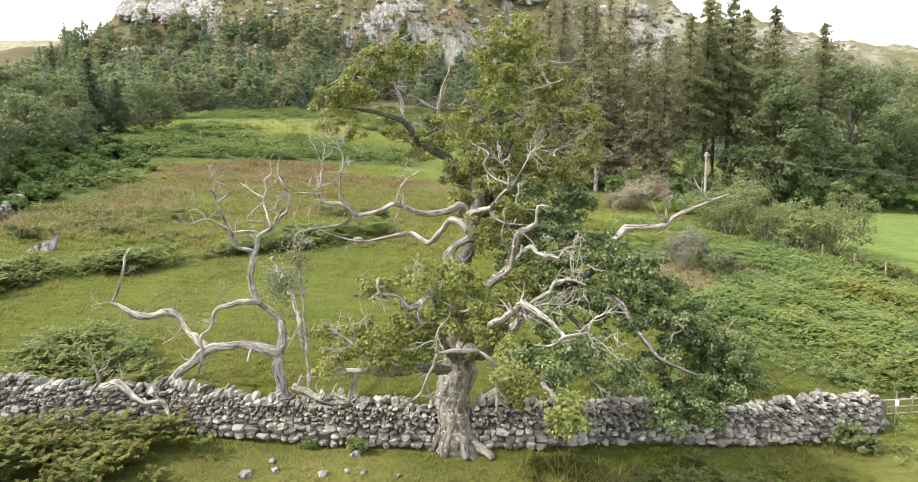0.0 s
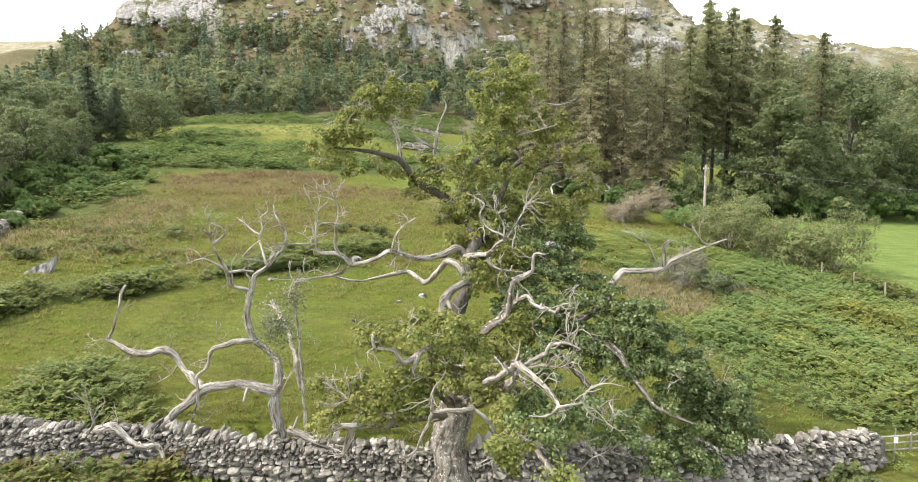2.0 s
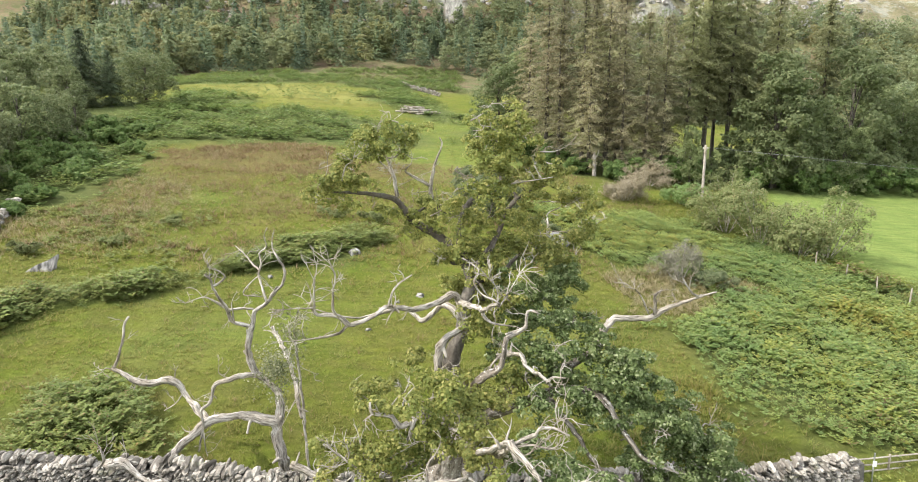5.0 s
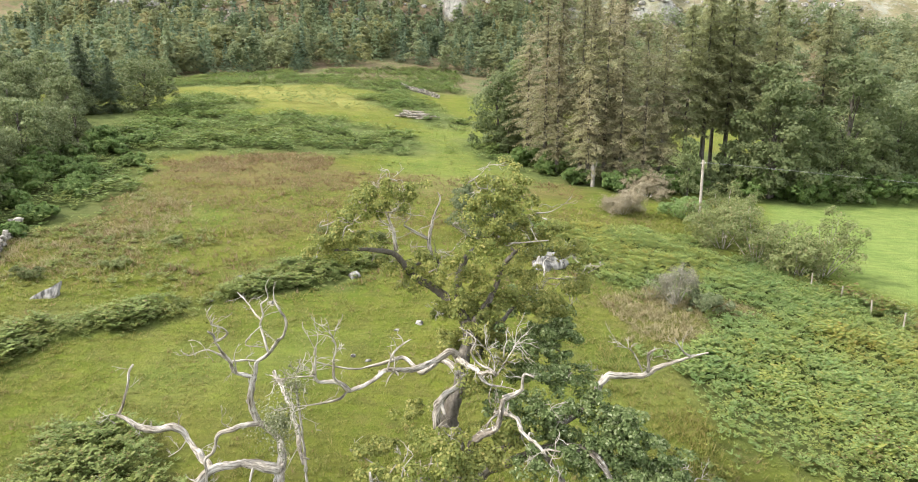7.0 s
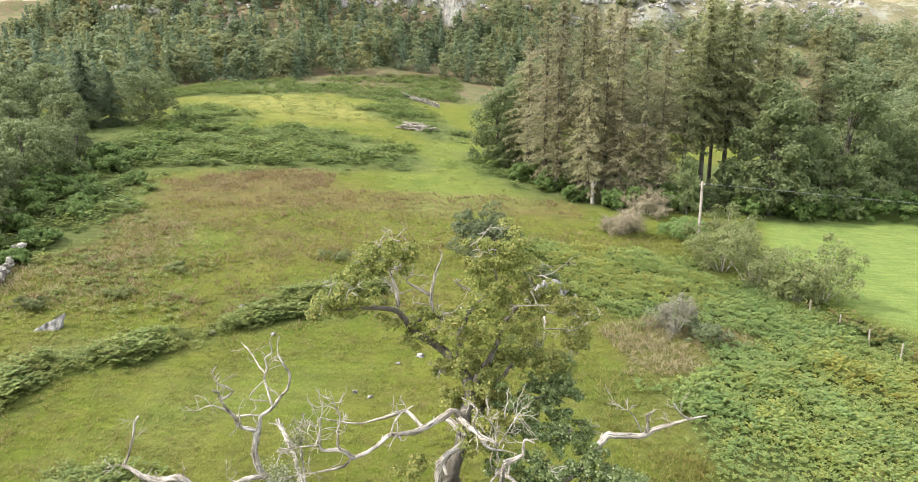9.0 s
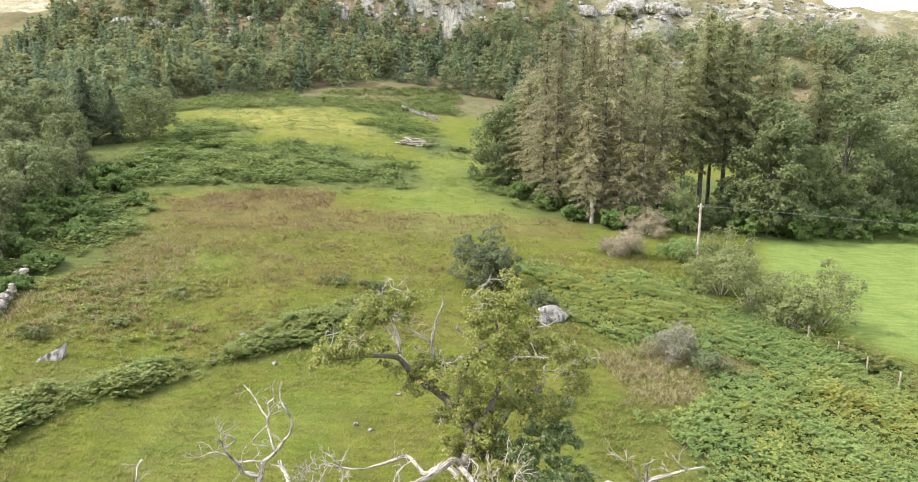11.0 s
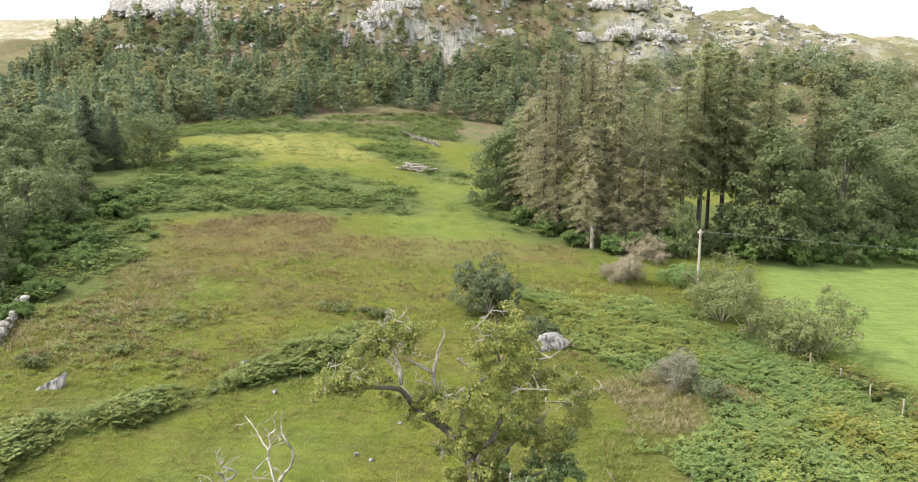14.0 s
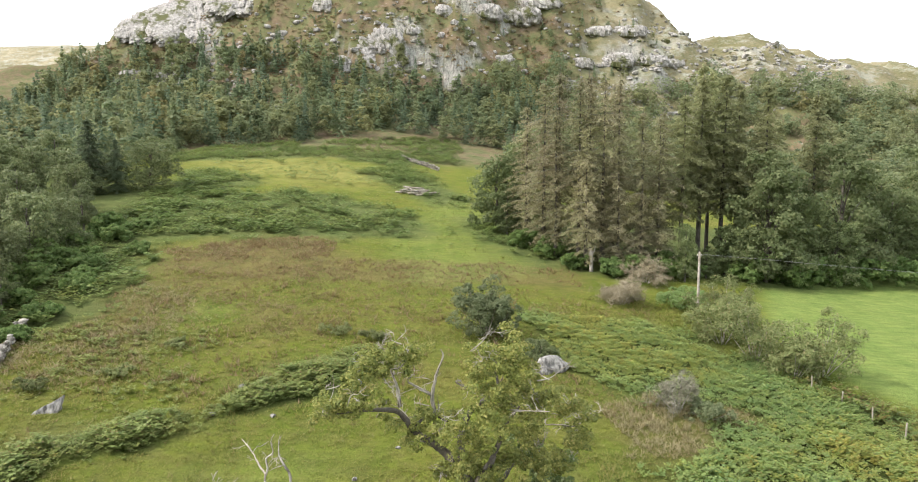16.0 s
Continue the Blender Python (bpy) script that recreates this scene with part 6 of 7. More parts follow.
stuff("heath_scrub", join([spread(LOW[k], p[k::4], rng.uniform(0, 6, len(p[k::4])), np.stack([rng.uniform(0.9, 2.8, len(p[k::4])), rng.uniform(0.5, 1.5, len(p[k::4]))], 1)) for k in range(4)]), M_HEATH, "low heather, bracken and bushes on the hillside", "scrub")


# crags and scree
def crag(x, y, w, d, h, seed, lean=0.0):
    """A rock face split into columns and ledges by slanting joints."""
    bm = bmesh.new()
    bmesh.ops.create_icosphere(bm, subdivisions=6 if w > 19 else 5 if w > 11 else 4, radius=0.5)
    off = Vector((seed * 5.7, seed * 2.3, seed))
    slant = 0.25 + 0.3 * math.sin(seed * 2.1)
    for q in bm.verts:
        c = q.co / max(abs(q.co.x), abs(q.co.y), abs(q.co.z)) * 0.5
        q.co = q.co.lerp(c, 0.3)
        p = Vector((q.co.x * w + q.co.z * h * slant, q.co.y * d, q.co.z * h * 0.38))
        near = noise.voronoi(p / 3.2 + off)[0]
        small = noise.voronoi(p / 1.1 + off)[0]
        joint = min(1.0, (near[1] - near[0]) * 3.0) * 0.6 + min(1.0, (small[1] - small[0]) * 3.0) * 0.25
        block = noise.noise(off + p / 2.6)
        steps = noise.cell(off + p / 2.9) * 0.5 + noise.cell(off + p / 1.3 + Vector((9, 4, 2))) * 0.3
        q.co *= 0.8 + 0.42 * noise.noise(p / 11 + off) + 0.1 * block + 0.2 * joint + 0.13 * steps
        q.co = Vector((q.co.x * w, q.co.y * d + q.co.z * lean * h, q.co.z * h))
    me = bpy.data.meshes.new("crag")
    bm.to_mesh(me)
    bm.free()
    me.materials.append(M_CRAG)
    ob = new("crag", me)
    ob.location = at(x, y + d * 0.25, -h * (0.08 if w > 30 else 0.2))
    return tagged(ob, "pale fissured rock crag on the hillside", "cliff", "crags")


for i, (x, y, w, d, h) in enumerate([(-29, 250, 22, 14, 22), (-112, 252, 15, 12, 16), (-43, 247, 10, 8, 9), (-112, 281, 36, 13, 26), (-92, 283, 32, 13, 24), (-133, 284, 31, 13, 20), (25, 270, 20, 12, 9), (12, 264, 12, 9, 7), (66, 264, 15, 10, 8), (50, 262, 13, 8, 6), (80, 264, 14, 8, 5), (-5, 264, 9, 8, 6)] + [(36, 276, 16, 9, 7), (58, 272, 14, 9, 6), (74, 274, 15, 9, 6), (90, 268, 12, 8, 5), (18, 254, 8, 6, 4), (44, 252, 9, 6, 4), (-12, 274, 14, 9, 7), (-55, 268, 10, 8, 6), (-70, 262, 8, 6, 4), (-17, 256, 7, 5, 4), (-125, 262, 24, 14, 12)]):
    crag(x, y, w, d, h, i + 1, 0.9 if w > 30 else 0.35)
pl = scatter([[(-130, 222), (100, 226), (90, 290), (-130, 295)]], 0.15, 2.0)
pl = pl[fbm(pl[:, 0], pl[:, 1], 16, 4, 95) > rng.uniform(-0.5, 0.5, len(pl))]
pr = scatter([[(62, 238), (160, 250), (170, 290), (75, 292)]], 0.15, 2.0)
pl = np.concatenate([pl, pr])
sz = np.clip(rng.lognormal(0.1, 0.6, len(pl)), 0.3, 2.6)
stuff("scree", join([spread(ROCKS[k], pl[k::16], rng.uniform(0, 6, len(pl[k::16])), np.stack([sz[k::16], sz[k::16] * 0.7], 1)) for k in range(16)]), M_CRAG, "pale boulders and scree on the hillside", "rocks")


pb = scatter(FELLED, 0.12, 1.5)
sb = rng.uniform(0.5, 1.4, len(pb))
stuff("felling_brash", spread(ROCKS[3], pb, rng.uniform(0, 6, len(pb)), np.stack([sb, sb * 0.35], 1)), M_POST, "pale stumps and brash on felled ground", "brushwood")


pf = scatter([[(150, 500), (560, 520), (620, 680), (200, 670)]], 0.006, 5.0)
pf = pf[fbm(pf[:, 0], pf[:, 1], 60, 4, 97) > rng.uniform(-0.4, 0.5, len(pf))]
sf = rng.lognormal(0.7, 0.5, len(pf))
pf[:, 2] -= 2.0
stuff("ridge_rocks", join([spread(ROCKS[k], pf[k::16], rng.uniform(0, 6, len(pf[k::16])), np.stack([sf[k::16] * 1.6, sf[k::16] * 0.7], 1)) for k in range(16)]), M_BOULDER, "pale rocks strewn over the far ridges", "rocks")


# ---- shrubs ----
def shrub(name, x, y, r, h, mat, seed, label, n=9, per=34, leaf=0.14, stems=True):
    global rng
    keep, rng = rng, np.random.default_rng(seed)
    ob = thing(name, at(x, y), label, "bush", "bushes")
    pieces, sticks = [], []
    for i in range(n):
        a, d = i * 2.4, r * math.sqrt((i + 0.3) / n) * 0.75
        z = h * (0.18 + 0.58 * rng.random() * (1 - d / r * 0.5))
        c = np.array([math.cos(a) * d, math.sin(a) * d, z])
        dry = mat in (M_TWIGS, M_BRUSH)
        pieces.append(leaf_cloud(c, (r * 0.4, r * 0.4, h * 0.3), int(per * 1.6), 12, leaf * 4, leaf * 1.1, 0.2, 0.1, True) if dry else boughs(c, (r * 0.36, r * 0.36, h * 0.27), 9, int(per * 2.1), leaf * 1.1, min(r, h) * 0.17, 1.2, True))
        sticks.append(tube([(c[0] * 0.15, c[1] * 0.15, -0.1), c * 0.6, c + (c[0] * 0.15, c[1] * 0.15, h * 0.15)], 0.035, 0.012, 5, 0.3, 0.1))
    for v, f in sticks if stems else []:
        part("stem", grained(mesh("stem", v, f, M_DEAD), v, 5), ob)
    v, f = join(pieces)
    part("foliage", mesh("foliage", v, f, mat), ob)
    rng = keep
    return ob


shrub("round_bush", 2.3, 48.7, 2.6, 4.8, M_SALLOW, 71, "rounded grey-green sallow bush in the pasture", 14, 60, 0.15)
shrub("grey_bush", 13.9, 38.6, 1.6, 3.0, M_TWIGS, 72, "low grey bush with bare twigs among bracken", 10, 15, 0.1)
shrub("gorse_bush", 15.6, 37.9, 1.7, 1.4, M_SALLOW, 70, "low dark green bush beside a bare grey one", 8, 34, 0.1)
shrub("holly_bush", 6.0, 44.9, 1.5, 1.5, M_LEAF, 69, "dark green bush growing behind the boulder", 8, 36, 0.12)
shrub("hedge_bush", 23.2, 54.5, 3.3, 5.4, M_THORN, 73, "olive hawthorn bush in an overgrown hedge line", 12, 36)
shrub("hedge_bush", 21.8, 51.0, 3.0, 4.2, M_THORN, 74, "olive hawthorn bush in an overgrown hedge line", 10, 40)
shrub("hedge_bush", 23.0, 47.5, 3.3, 5.2, M_THORN, 75, "olive hawthorn bush with grey bare branches", 12, 32)
shrub("hedge_bush", 24.4, 44.6, 2.3, 3.2, M_THORN, 76, "low hawthorn bush in an overgrown hedge line", 9, 36)
shrub("thorn_tree", 27.0, 45.6, 3.0, 5.4, M_THORN, 77, "wide grey-green thorn tree at the pasture edge", 13, 30)
shrub("brush_heap", 15.9, 60.2, 2.6, 3.2, M_BRUSH, 78, "heap of dead brown brushwood", 12, 24, 0.14)
shrub("brush_heap", 20.6, 68.5, 3.0, 3.0, M_BRUSH, 79, "heap of dead brown brushwood", 11, 24, 0.14)
shrub("bramble", 21.5, 60, 2.6, 2.2, M_BRACKEN, 80, "dense green bramble thicket by brushwood", 9, 40)
shrub("bramble", 12.2, 19.0, 0.7, 1.1, M_THORN, 81, "fern and bramble clump at the wall foot", 6, 26, 0.11)
for i, (x, y, r, h) in enumerate([(-9.3, 48.7, 1.5, 1.0), (-20.3, 45.2, 0.9, 0.8), (-22, 40.3, 1.1, 0.8), (-26, 38, 1.1, 0.9), (-6.2, 47.5, 1.3, 1.0), (-2.85, 17.35, 0.32, 0.45), (-4.3, 17.45, 0.25, 0.35)]):
    shrub("bush", x, y, r, h, M_THORN if y > 20 else M_BAND, 85 + i, "small green bush in the rough pasture" if y > 20 else "small fern at the foot of the wall", 6, 26, 0.1, False)

for i, (x, y, r, h) in enumerate([(11.5, 79, 2.2, 2.6), (13.5, 74, 2.0, 2.4), (17.5, 71.8, 2.0, 2.2), (20.5, 72.5, 2.2, 3.0), (23.5, 73, 2.4, 3.4), (26.2, 73.5, 2.2, 3.0), (33.5, 73, 2.6, 4.0), (39, 73.5, 2.8, 4.2), (43, 75, 2.8, 4.0), (48, 76, 3.0, 4.4), (53.5, 77, 3.0, 4.4), (59, 80, 3.2, 4.6), (8.5, 83, 2.4, 3.0), (-38, 57.5, 2.4, 3.0)] + [(-40, 63, 2.6, 3.4), (-36.5, 53, 2.0, 2.4), (-41.5, 70, 2.6, 3.4), (-37.5, 66, 1.8, 2.0), (-34.5, 60, 1.6, 1.6), (-36, 48.5, 2.0, 2.4), (-33.5, 57.5, 1.6, 1.5), (-32.5, 51, 1.5, 1.4), (-36, 63.5, 1.8, 1.8), (-39, 75, 2.0, 2.0), (-34.5, 70, 1.7, 1.4), (-31.8, 46.5, 1.3, 1.2), (-38.5, 80, 2.0, 2.0), (-41, 77, 2.4, 3.0)]):
    shrub("undergrowth_bush", x, y - 1.5, r, h, M_FARFERN, 120 + i, "dark green undergrowth bush at the wood edge", 8, 30, 0.26, False)

stub = thing("tree_stub", at(15.3, 71.5), "pale bare broken trunk standing at the wood edge", "tree stump")
v, f = tube([(0, 0, -0.3), (0.05, 0, 1.2), (-0.05, 0.05, 2.6)], 0.24, 0.17, 10, 0.2, 0.08)
part("trunk", grained(mesh("trunk", v, f, M_DEAD, True), v, 10), stub)
part("branch", mesh("branch", *tube([(0, 0, 1.9), (0.3, -0.1, 2.3), (0.4, -0.1, 2.9)], 0.08, 0.03, 6, 0.2, 0.1), M_DEAD, True), stub)

# ---- pole, wires, fence posts, gate, logs ----
pole = thing("utility_pole", at(22.4, 58), "grey wooden utility pole with a small crossarm", "pole")
v, f = tube([(0, 0, -0.5), (0, 0, 3), (0, 0, 5.9)], 0.14, 0.1, 10, 0.6, 0.02, 0.05)
part("post", mesh("post", v, f, M_POST, True), pole)
v, f = tube([(-0.26, 0, 5.6), (0.26, 0, 5.6)], 0.04, 0.04, 6, 0.3, 0.02, 0.05)
arm = part("crossarm", mesh("crossarm", v, f, M_POST), pole)
for dx in (-0.2, 0.2):
    v, f = tube([(dx, 0, 5.61), (dx, 0, 5.67), (dx, 0, 5.73)], 0.035, 0.02, 8, 0.04, 0.02, 0.0)
    part("insulator", mesh("insulator", v, f, M_WHITE), arm, "white insulator")
top = Vector(pole.location) + Vector((0, 0, 5.72))
for dx in (-0.2, 0.2):
    a, b = np.array(top) + (dx, 0, 0), np.array(at(95, 66, 7.0)) + (0, dx * 2, 0)
    v, f = tube([a, (a + b) / 2 - (0, 0, 1.1), b], 0.006, 0.006, 5, 4.0, 0.0, 0.0)
    wire = new("overhead_wire", mesh("overhead_wire", v, f, M_WIRE))
    tagged(wire, "thin grey overhead wire from the pole", "wire", "wires")

v, f = tube([(0, 0, -0.3), (0.01, 0, 0.5), (0, 0, 1.1)], 0.048, 0.044, 7, 0.25, 0.06, 0.1)
post_mesh = mesh("fence_post", v, f, M_POST)
for i, (x, y) in enumerate([(23.6, 46.4), (24.6, 42.7), (25.4, 40.5), (26.1, 38.4), (26.9, 36.6), (27.6, 34.8), (28.3, 33)]):
    ob = new("fence_post", post_mesh)
    ob.location = at(x, y)
    ob.rotation_euler = (0.04 * math.sin(i * 3), 0.05 * math.cos(i * 2), i)
    tagged(ob, "thin weathered wooden fence post in bracken", "fence post", "fence posts")


def bar(a, b, r, mat, name, ob):
    v, f = tube([a, b], r, r, 8, 1.0, 0.0, 0.0)
    part(name, mesh(name, v, f, mat), ob)


gate = thing("field_gate", at(13.9, 20.7), "low weathered grey rail gate beside the wall end", "gate")
for z in (0.12, 0.36, 0.6):
    bar((0, 0, z), (3.2, 0.7, z - 0.1), 0.03, M_POST, "rail", gate)
for t in (0.0, 0.5, 1.0):
    bar((3.2 * t, 0.7 * t, -0.1 - 0.1 * t), (3.2 * t, 0.7 * t, 0.68 - 0.1 * t), 0.04, M_POST, "upright", gate)
stake = thing("marker_post", at(14.5, 20.4), "thin stake carrying a small white plate", "post")
bar((0, 0, -0.2), (0, 0, 1.1), 0.025, M_STEEL, "stake", stake)
bm = bmesh.new()
bmesh.ops.create_cube(bm, size=1, matrix=pose(0, -0.05, 0.72) @ Matrix.Diagonal((0.14, 0.03, 0.2, 1)))
bmesh.ops.bevel(bm, geom=bm.edges[:], offset=0.01, segments=2, affect="EDGES")
me = bpy.data.meshes.new("plate")
bm.to_mesh(me), bm.free()
me.materials.append(M_WHITE)
part("plate", me, stake, "white plate")

for i in range(30):
    r = np.random.default_rng(300 + i)
    x, y = -7.2 + r.uniform(-2.6, 2.6), 114.5 + r.normal(0, 0.8)
    ln, a = r.uniform(1.4, 3.2), r.normal(0.1, 0.7)
    z = 0.12 + 1.2 * (i % 5) / 4 * (1 - abs(x + 7.2) / 3.2)
    tip = r.normal(0, 0.12)
    v, f = tube([(-ln / 2 * math.cos(a), -ln / 2 * math.sin(a), -tip), (0, 0, 0.05), (ln / 2 * math.cos(a), ln / 2 * math.sin(a), tip)], 0.17, 0.1, 7, 0.6, 0.12, 0.6)
    ob = new("log", grained(mesh("log", v, f, M_POST if i % 3 else M_TRUNK), v, 7))
    ob.location = at(x, y, z)
    tagged(ob, "weathered grey felled log in a pile", "log", "log pile")


# ---- ferns, rushes and grass ----
def fern_shape(fronds, pairs, seed, pinna=0.1):
    """A clump of arching fronds, each with pairs of tapering leaflets."""
    r = np.random.default_rng(seed)
    vs, fs = [], []
    for i in range(fronds):
        a = i * 6.283 / fronds + r.uniform(-0.4, 0.4)
        ln, rise = r.uniform(0.6, 1.1), r.uniform(0.6, 1.35)
        d, s = np.array([math.cos(a), math.sin(a), 0]), np.array([-math.sin(a), math.cos(a), 0])
        for j in range(pairs):
            t = 0.2 + 0.8 * j / pairs
            c = d * ln * t * 0.75 + (0, 0, rise * (1.5 * t - 0.95 * t * t))
            w = 0.26 * (1.08 - t) + 0.03
            for sg in (-1, 1):
                k = len(vs)
                dz = r.uniform(-0.08, 0.1)
                vs += [c - d * pinna * 0.6, c + s * sg * w + d * 0.05 + (0, 0, dz), c + d * pinna]
                fs.append([k, k + 1, k + 2])
    return np.array(vs), np.array(fs)


def ferns(name, polys, density, scale, mat, fronds, pairs, label, border=0.9, lift=0.5, patchy=0.55):
    p = scatter(polys, density, border)
    deep = soft_mask(polys, p[:, 0], p[:, 1], border, border * 2.2)
    gaps = fbm(p[:, 0], p[:, 1], 4.5 * border, 4, 33)
    keep = deep * 0.85 + patchy * gaps > rng.uniform(0.1, 0.65, len(p))
    p, size = p[keep], (0.55 + 0.45 * np.clip(deep + 0.3 * gaps, 0, 1.2))[keep]
    for poly in polys:
        q = np.array(poly)
        mid = q.mean(0)
        wide = [tuple(r + (r - mid) / np.linalg.norm(r - mid) * border * 2.2) for r in q]
        o = scatter([wide], density * 0.5, border)
        o = o[(fbm(o[:, 0], o[:, 1], 2.6 * border, 3, 37) > rng.uniform(0.0, 0.9, len(o))) & (soft_mask([poly], o[:, 0], o[:, 1], border) < 0.5)]
        p, size = np.concatenate([p, o]), np.concatenate([size, rng.uniform(0.35, 0.75, len(o))])
    mixed, plants = rng.permutation(len(p)), []
    p, size = p[mixed], size[mixed]
    shapes = [fern_shape(fronds, pairs, 400 + i, 0.7 / pairs) for i in range(4)]
    pieces = []
    for i in range(4):
        q = p[i::4]
        q = q + np.stack([q[:, 0] * 0, q[:, 0] * 0, rng.uniform(-0.1, lift, len(q)) * scale * size[i::4]], 1)
        s = scale * size[i::4] * rng.uniform(0.6, 1.3, len(q)) * (1 + 0.5 * fbm(q[:, 0], q[:, 1], 2.2, 4, 21))
        pieces.append(spread(shapes[i], q, rng.uniform(0, 6.28, len(q)), s, rng.normal(0, 0.15, (len(q), 2))))
        plants.append(np.repeat(np.clip(0.45 + 0.35 * fbm(q[:, 0], q[:, 1], 3.5 * border, 3, 43) + rng.normal(0, 0.2, len(q)), 0, 1), len(shapes[i][0])))
    stuff(name, join(pieces), mat, label, "bracken", plants=np.concatenate(plants))


ferns("wall_bracken", FERNS[3:], 18, 0.5, M_BAND, 6, 6, "tall green bracken behind the wall", 0.5, 1.3)
ferns("band_bracken", FERNS[:2], 22, 0.5, M_BAND, 6, 5, "dark green bracken in a band across the pasture", 0.4, 1.1)
ferns("stray_clumps", [[(-33, 37), (-24, 34), (-18, 38), (-17, 44), (-21, 50), (-30, 50)]], 3.0, 0.42, M_BAND, 6, 4, "scattered low bracken clumps in rough grass", 2.2, 0.4)
ferns("band_edge", [[(-15.6, 33.8), (-13.4, 36.0), (-11.4, 37.2), (-11.8, 38.4), (-14.2, 37.6), (-16.0, 36.0)]], 16, 0.34, M_BAND, 6, 4, "thin line of bracken along a shallow ditch", 0.3, 0.6)
ferns("bracken", FERNS[2:3], 26.0, 0.37, M_BRACKEN, 5, 4, "dense green bracken with a few browning fronds", 1.6, 0.9)
ferns("fence_bracken", [[(23.6, 43), (25, 45.5), (27.5, 41), (31, 34), (33, 27), (29, 29), (26, 37)]], 4.0, 0.75, M_RUSSET, 6, 6, "browning bracken and brambles along the fence line")
ferns("dying_bracken", [[(13.2, 23.2), (15.5, 22.4), (20, 22.0), (27, 23), (27, 25.5), (21, 26.5), (17, 26), (14.5, 25)]], 7.0, 0.42, M_RUSSET, 6, 5, "browning bracken and brambles at the foot of the slope", 0.9, 1.0)
ferns("far_bracken", FAR_FERNS[1:], 1.9, 0.8, M_FARFERN, 5, 3, "green bracken covering the upper pasture", 1.8, 0.5, 1.1)
ferns("edge_bracken", FAR_FERNS[:1], 2.1, 0.8, M_FARFERN, 5, 3, "tall green bracken along the pasture edge", 1.8)
ferns("stray_bracken", STRAW_AND_SUNLIT[2:], 0.35, 0.9, M_FARFERN, 4, 4, "scattered bracken in the far yellow pasture", 1.8)
ferns("russet_bracken", RUSSET_FERNS, 22, 0.62, M_RUSSET, 7, 8, "green and russet bracken in front of the wall", 0.4, 1.15)


def tuft_shape(blades, width, seed):
    r = np.random.default_rng(seed)
    vs, fs = [], []
    for i in range(blades):
        a, lean = r.uniform(0, 6.28), r.uniform(0.35, 1.3)
        d, s = np.array([math.cos(a), math.sin(a), 0]), np.array([-math.sin(a), math.cos(a), 0]) * width
        h, c, k = r.uniform(0.6, 1.1), r.normal(0, 0.16, 3) * (1, 1, 0), len(vs)
        vs += [c - s * 1.3, c + s * 1.3, c + d * lean * h + (0, 0, h * (1 - 0.38 * lean))]
        fs.append([k, k + 1, k + 2])
    return np.array(vs), np.array(fs)


def tufts(name, polys, density, lo, hi, mat, blades, width, label, keep_off=()):
    p = scatter(polys, density)
    if mat is M_RUSH:
        p = p[fbm(p[:, 0], p[:, 1], 7, 4, 77) > rng.uniform(-0.9, 0.35, len(p))]
    for polys2 in keep_off:
        p = p[soft_mask(polys2, p[:, 0], p[:, 1], 0.6) < 0.5]
    shapes = [tuft_shape(blades, width, 500 + i) for i in range(4)]
    pieces = []
    for i in range(4):
        q = p[i::4]
        pieces.append(spread(shapes[i], q, rng.uniform(0, 6.28, len(q)), rng.uniform(lo, hi, len(q)) * (1 + 0.55 * fbm(q[:, 0], q[:, 1], 2.5, 4, 31))))
    stuff(name, join(pieces), mat, label, "grass")


ALLFERN = FERNS + FAR_FERNS + RUSSET_FERNS
tufts("near_grass", [[(-16, 12), (18, 12), (20, 17.4), (-16, 17.4)]], 34, 0.06, 0.15, M_GRASS, 7, 0.045, "short green grass in front of the wall", (RUSSET_FERNS,))
tufts("bent_stems", [[(-8, 12), (12, 12), (12, 17), (-8, 17)]], 5, 0.16, 0.36, M_RUSH, 6, 0.018, "thin dry grass stems in front of the wall", (RUSSET_FERNS,))
tufts("field_grass", [[(-30, 19), (22, 19), (22, 36), (-32, 36)]], 17, 0.1, 0.3, M_GRASS, 9, 0.03, "rough green pasture grass behind the wall", (ALLFERN,))
tufts("upper_grass", [[(-34, 36), (22, 36), (20, 62), (-34, 62)]], 9, 0.15, 0.42, M_GRASS, 8, 0.04, "rough green grass in the upper pasture", (ALLFERN,))
tufts("field_bents", [[(-28, 20), (12, 20), (14, 38), (-30, 38)]], 1.6, 0.2, 0.42, M_RUSH, 7, 0.025, "brown seeding grass scattered in the lower pasture", (ALLFERN,))
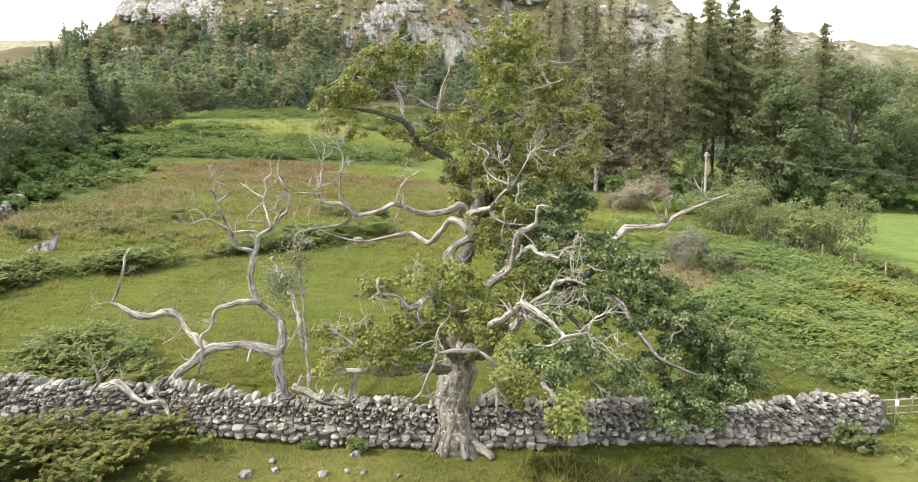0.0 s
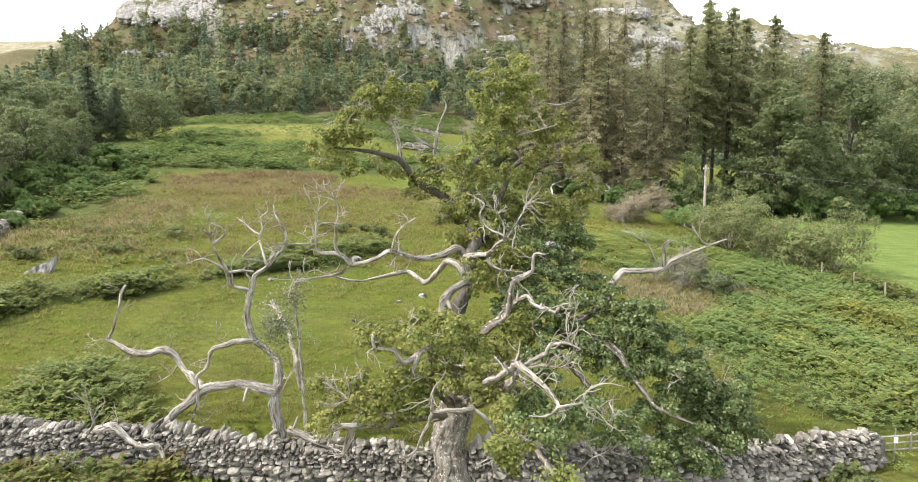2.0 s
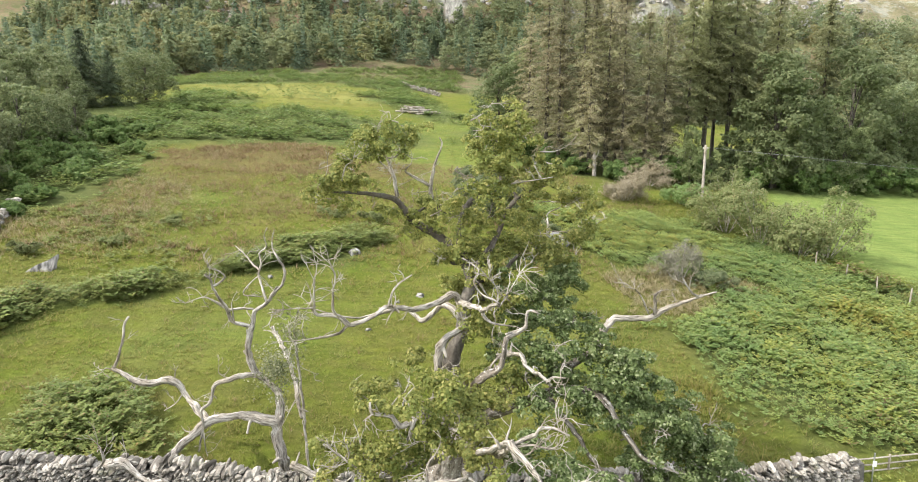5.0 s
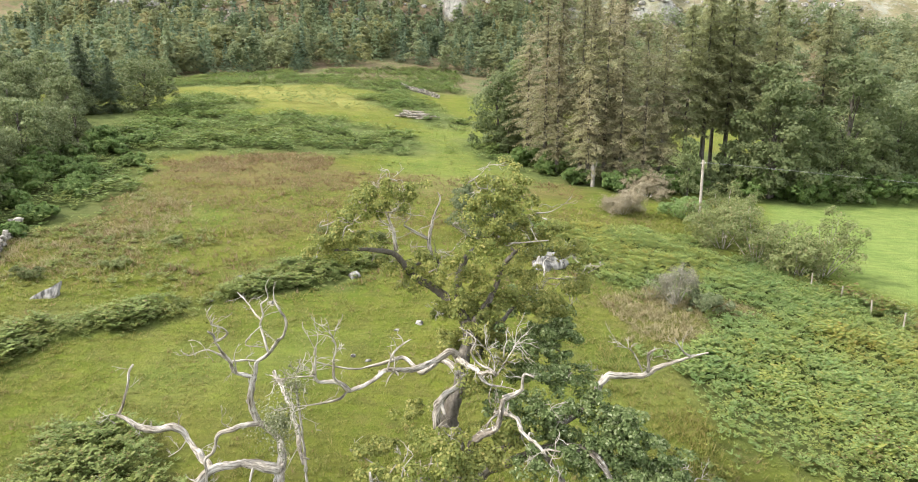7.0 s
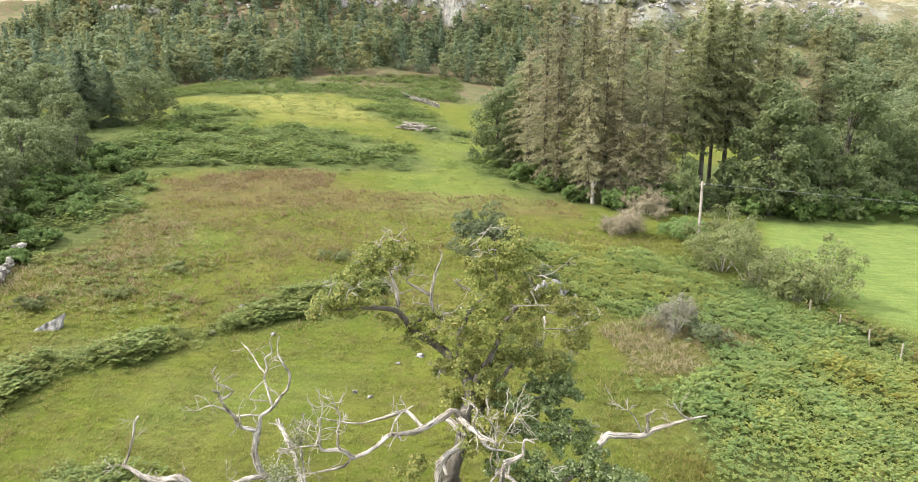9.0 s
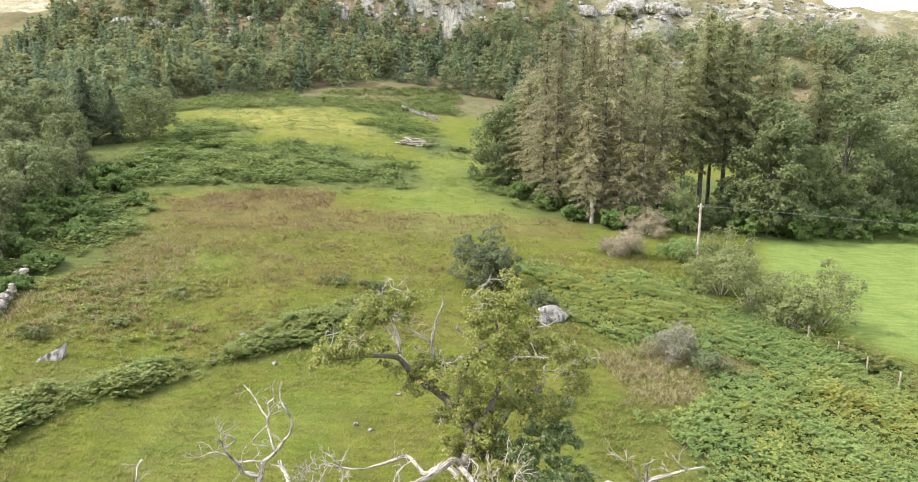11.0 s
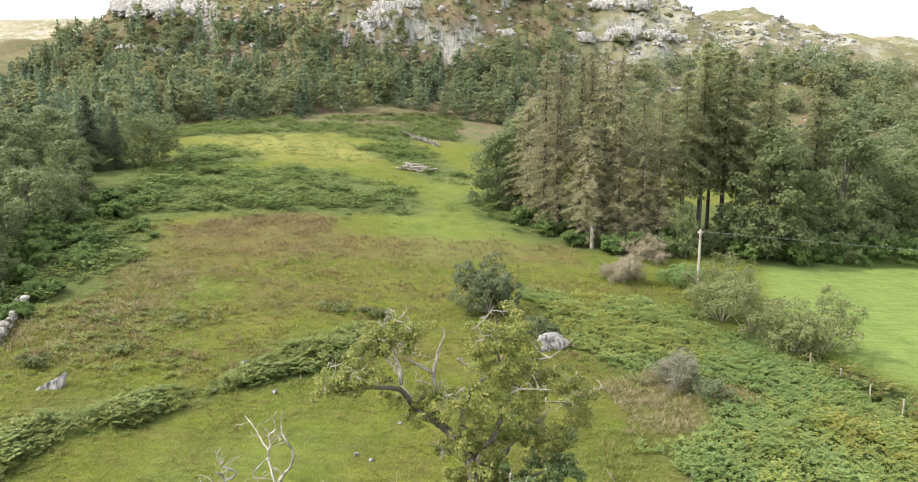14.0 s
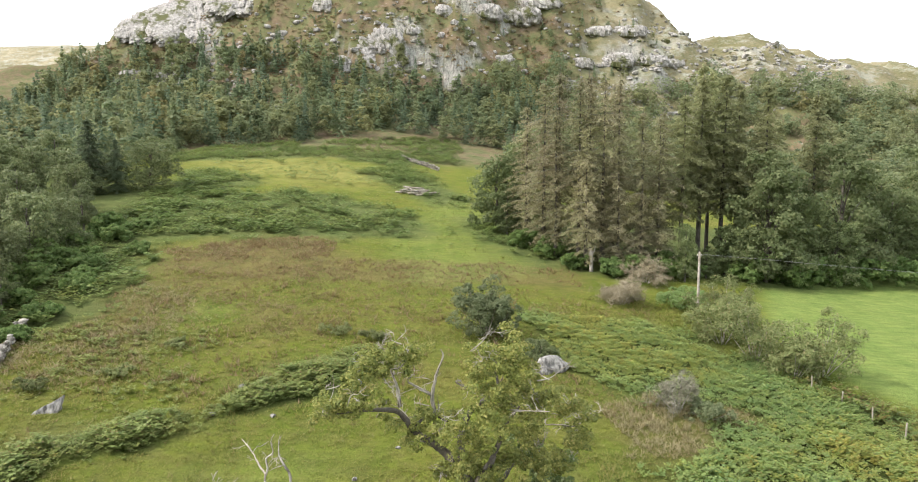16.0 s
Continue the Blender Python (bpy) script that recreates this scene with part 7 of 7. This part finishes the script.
# Long grass whose tall tufts also darken the strip for the oak's shadow.
tufts("hollow_grass", [[(4, 20.5), (11.5, 21), (11, 25), (10.3, 29), (10.6, 33), (8.6, 34), (6.5, 28)]], 15, 0.25, 0.5, M_GRASS, 9, 0.03, "long rank grass darkening the oak's shadow strip beside the bracken")
tufts("rushes", RUSHES, 5, 0.3, 0.6, M_RUSH, 8, 0.03, "brown rushes and bent grass")
tufts("bent_grass", [[(-34, 38), (20, 38), (18, 62), (-30, 62)]], 3.2, 0.25, 0.6, M_RUSH, 7, 0.04, "straw-coloured seeding grass in the upper pasture", (ALLFERN, RUSHES))
tufts("far_grass", [[(-40, 62), (15, 62), (5, 90), (-5, 150), (-60, 150), (-45, 100)]], 1.2, 0.15, 0.32, M_GRASS, 7, 0.05, "rough yellow-green grass in the far pasture", (ALLFERN, RUSHES, STRAW_AND_SUNLIT[2:]))
FRONT = [[(2.2, 11), (10.5, 11), (11.5, 18.6), (8, 18.3), (4, 17.3), (1.6, 17)]]
tufts("shaded_grass", FRONT, 14, 0.2, 0.45, M_GRASS, 8, 0.03, "long rough grass below the wall")
tufts("dead_grass", FRONT, 2.5, 0.25, 0.5, M_RUSH, 8, 0.02, "dead brown grass stems below the wall")
tufts("wall_foot_grass", [[(-8, 16.9), (-0.8, 17.1), (-0.8, 17.5), (-8, 17.6)], [(0.6, 17.2), (12, 18.9), (13, 20), (12, 19.9), (0.6, 17.6)]], 30, 0.15, 0.32, M_GRASS, 7, 0.03, "grass growing against the wall foot")
tufts("straw_grass", RUSHES[3:] * 3, 5, 0.35, 0.7, M_STRAW, 9, 0.03, "tall straw-coloured grass beside the bracken", ())
tufts("seeding_grass", [[(-32, 40), (-27, 37), (-21, 40), (-21, 50), (-25, 58), (-31, 60)]], 5, 0.3, 0.6, M_STRAW, 8, 0.03, "pale seeding grass at the pasture edge", (ALLFERN,))
# Brambles and weeds, set densely to stand in for the oak's missing shade.
ferns("bramble_scrub", [[(2.2, 15.2), (2.6, 17.1), (5.5, 17.7), (9.0, 18.2), (9.8, 17.0), (8.5, 15.4), (5.0, 14.6)]], 9, 0.34, M_RUSSET, 6, 5, "low brambles and dying weeds darkening the shaded ground below the wall", 0.8, 0.5)
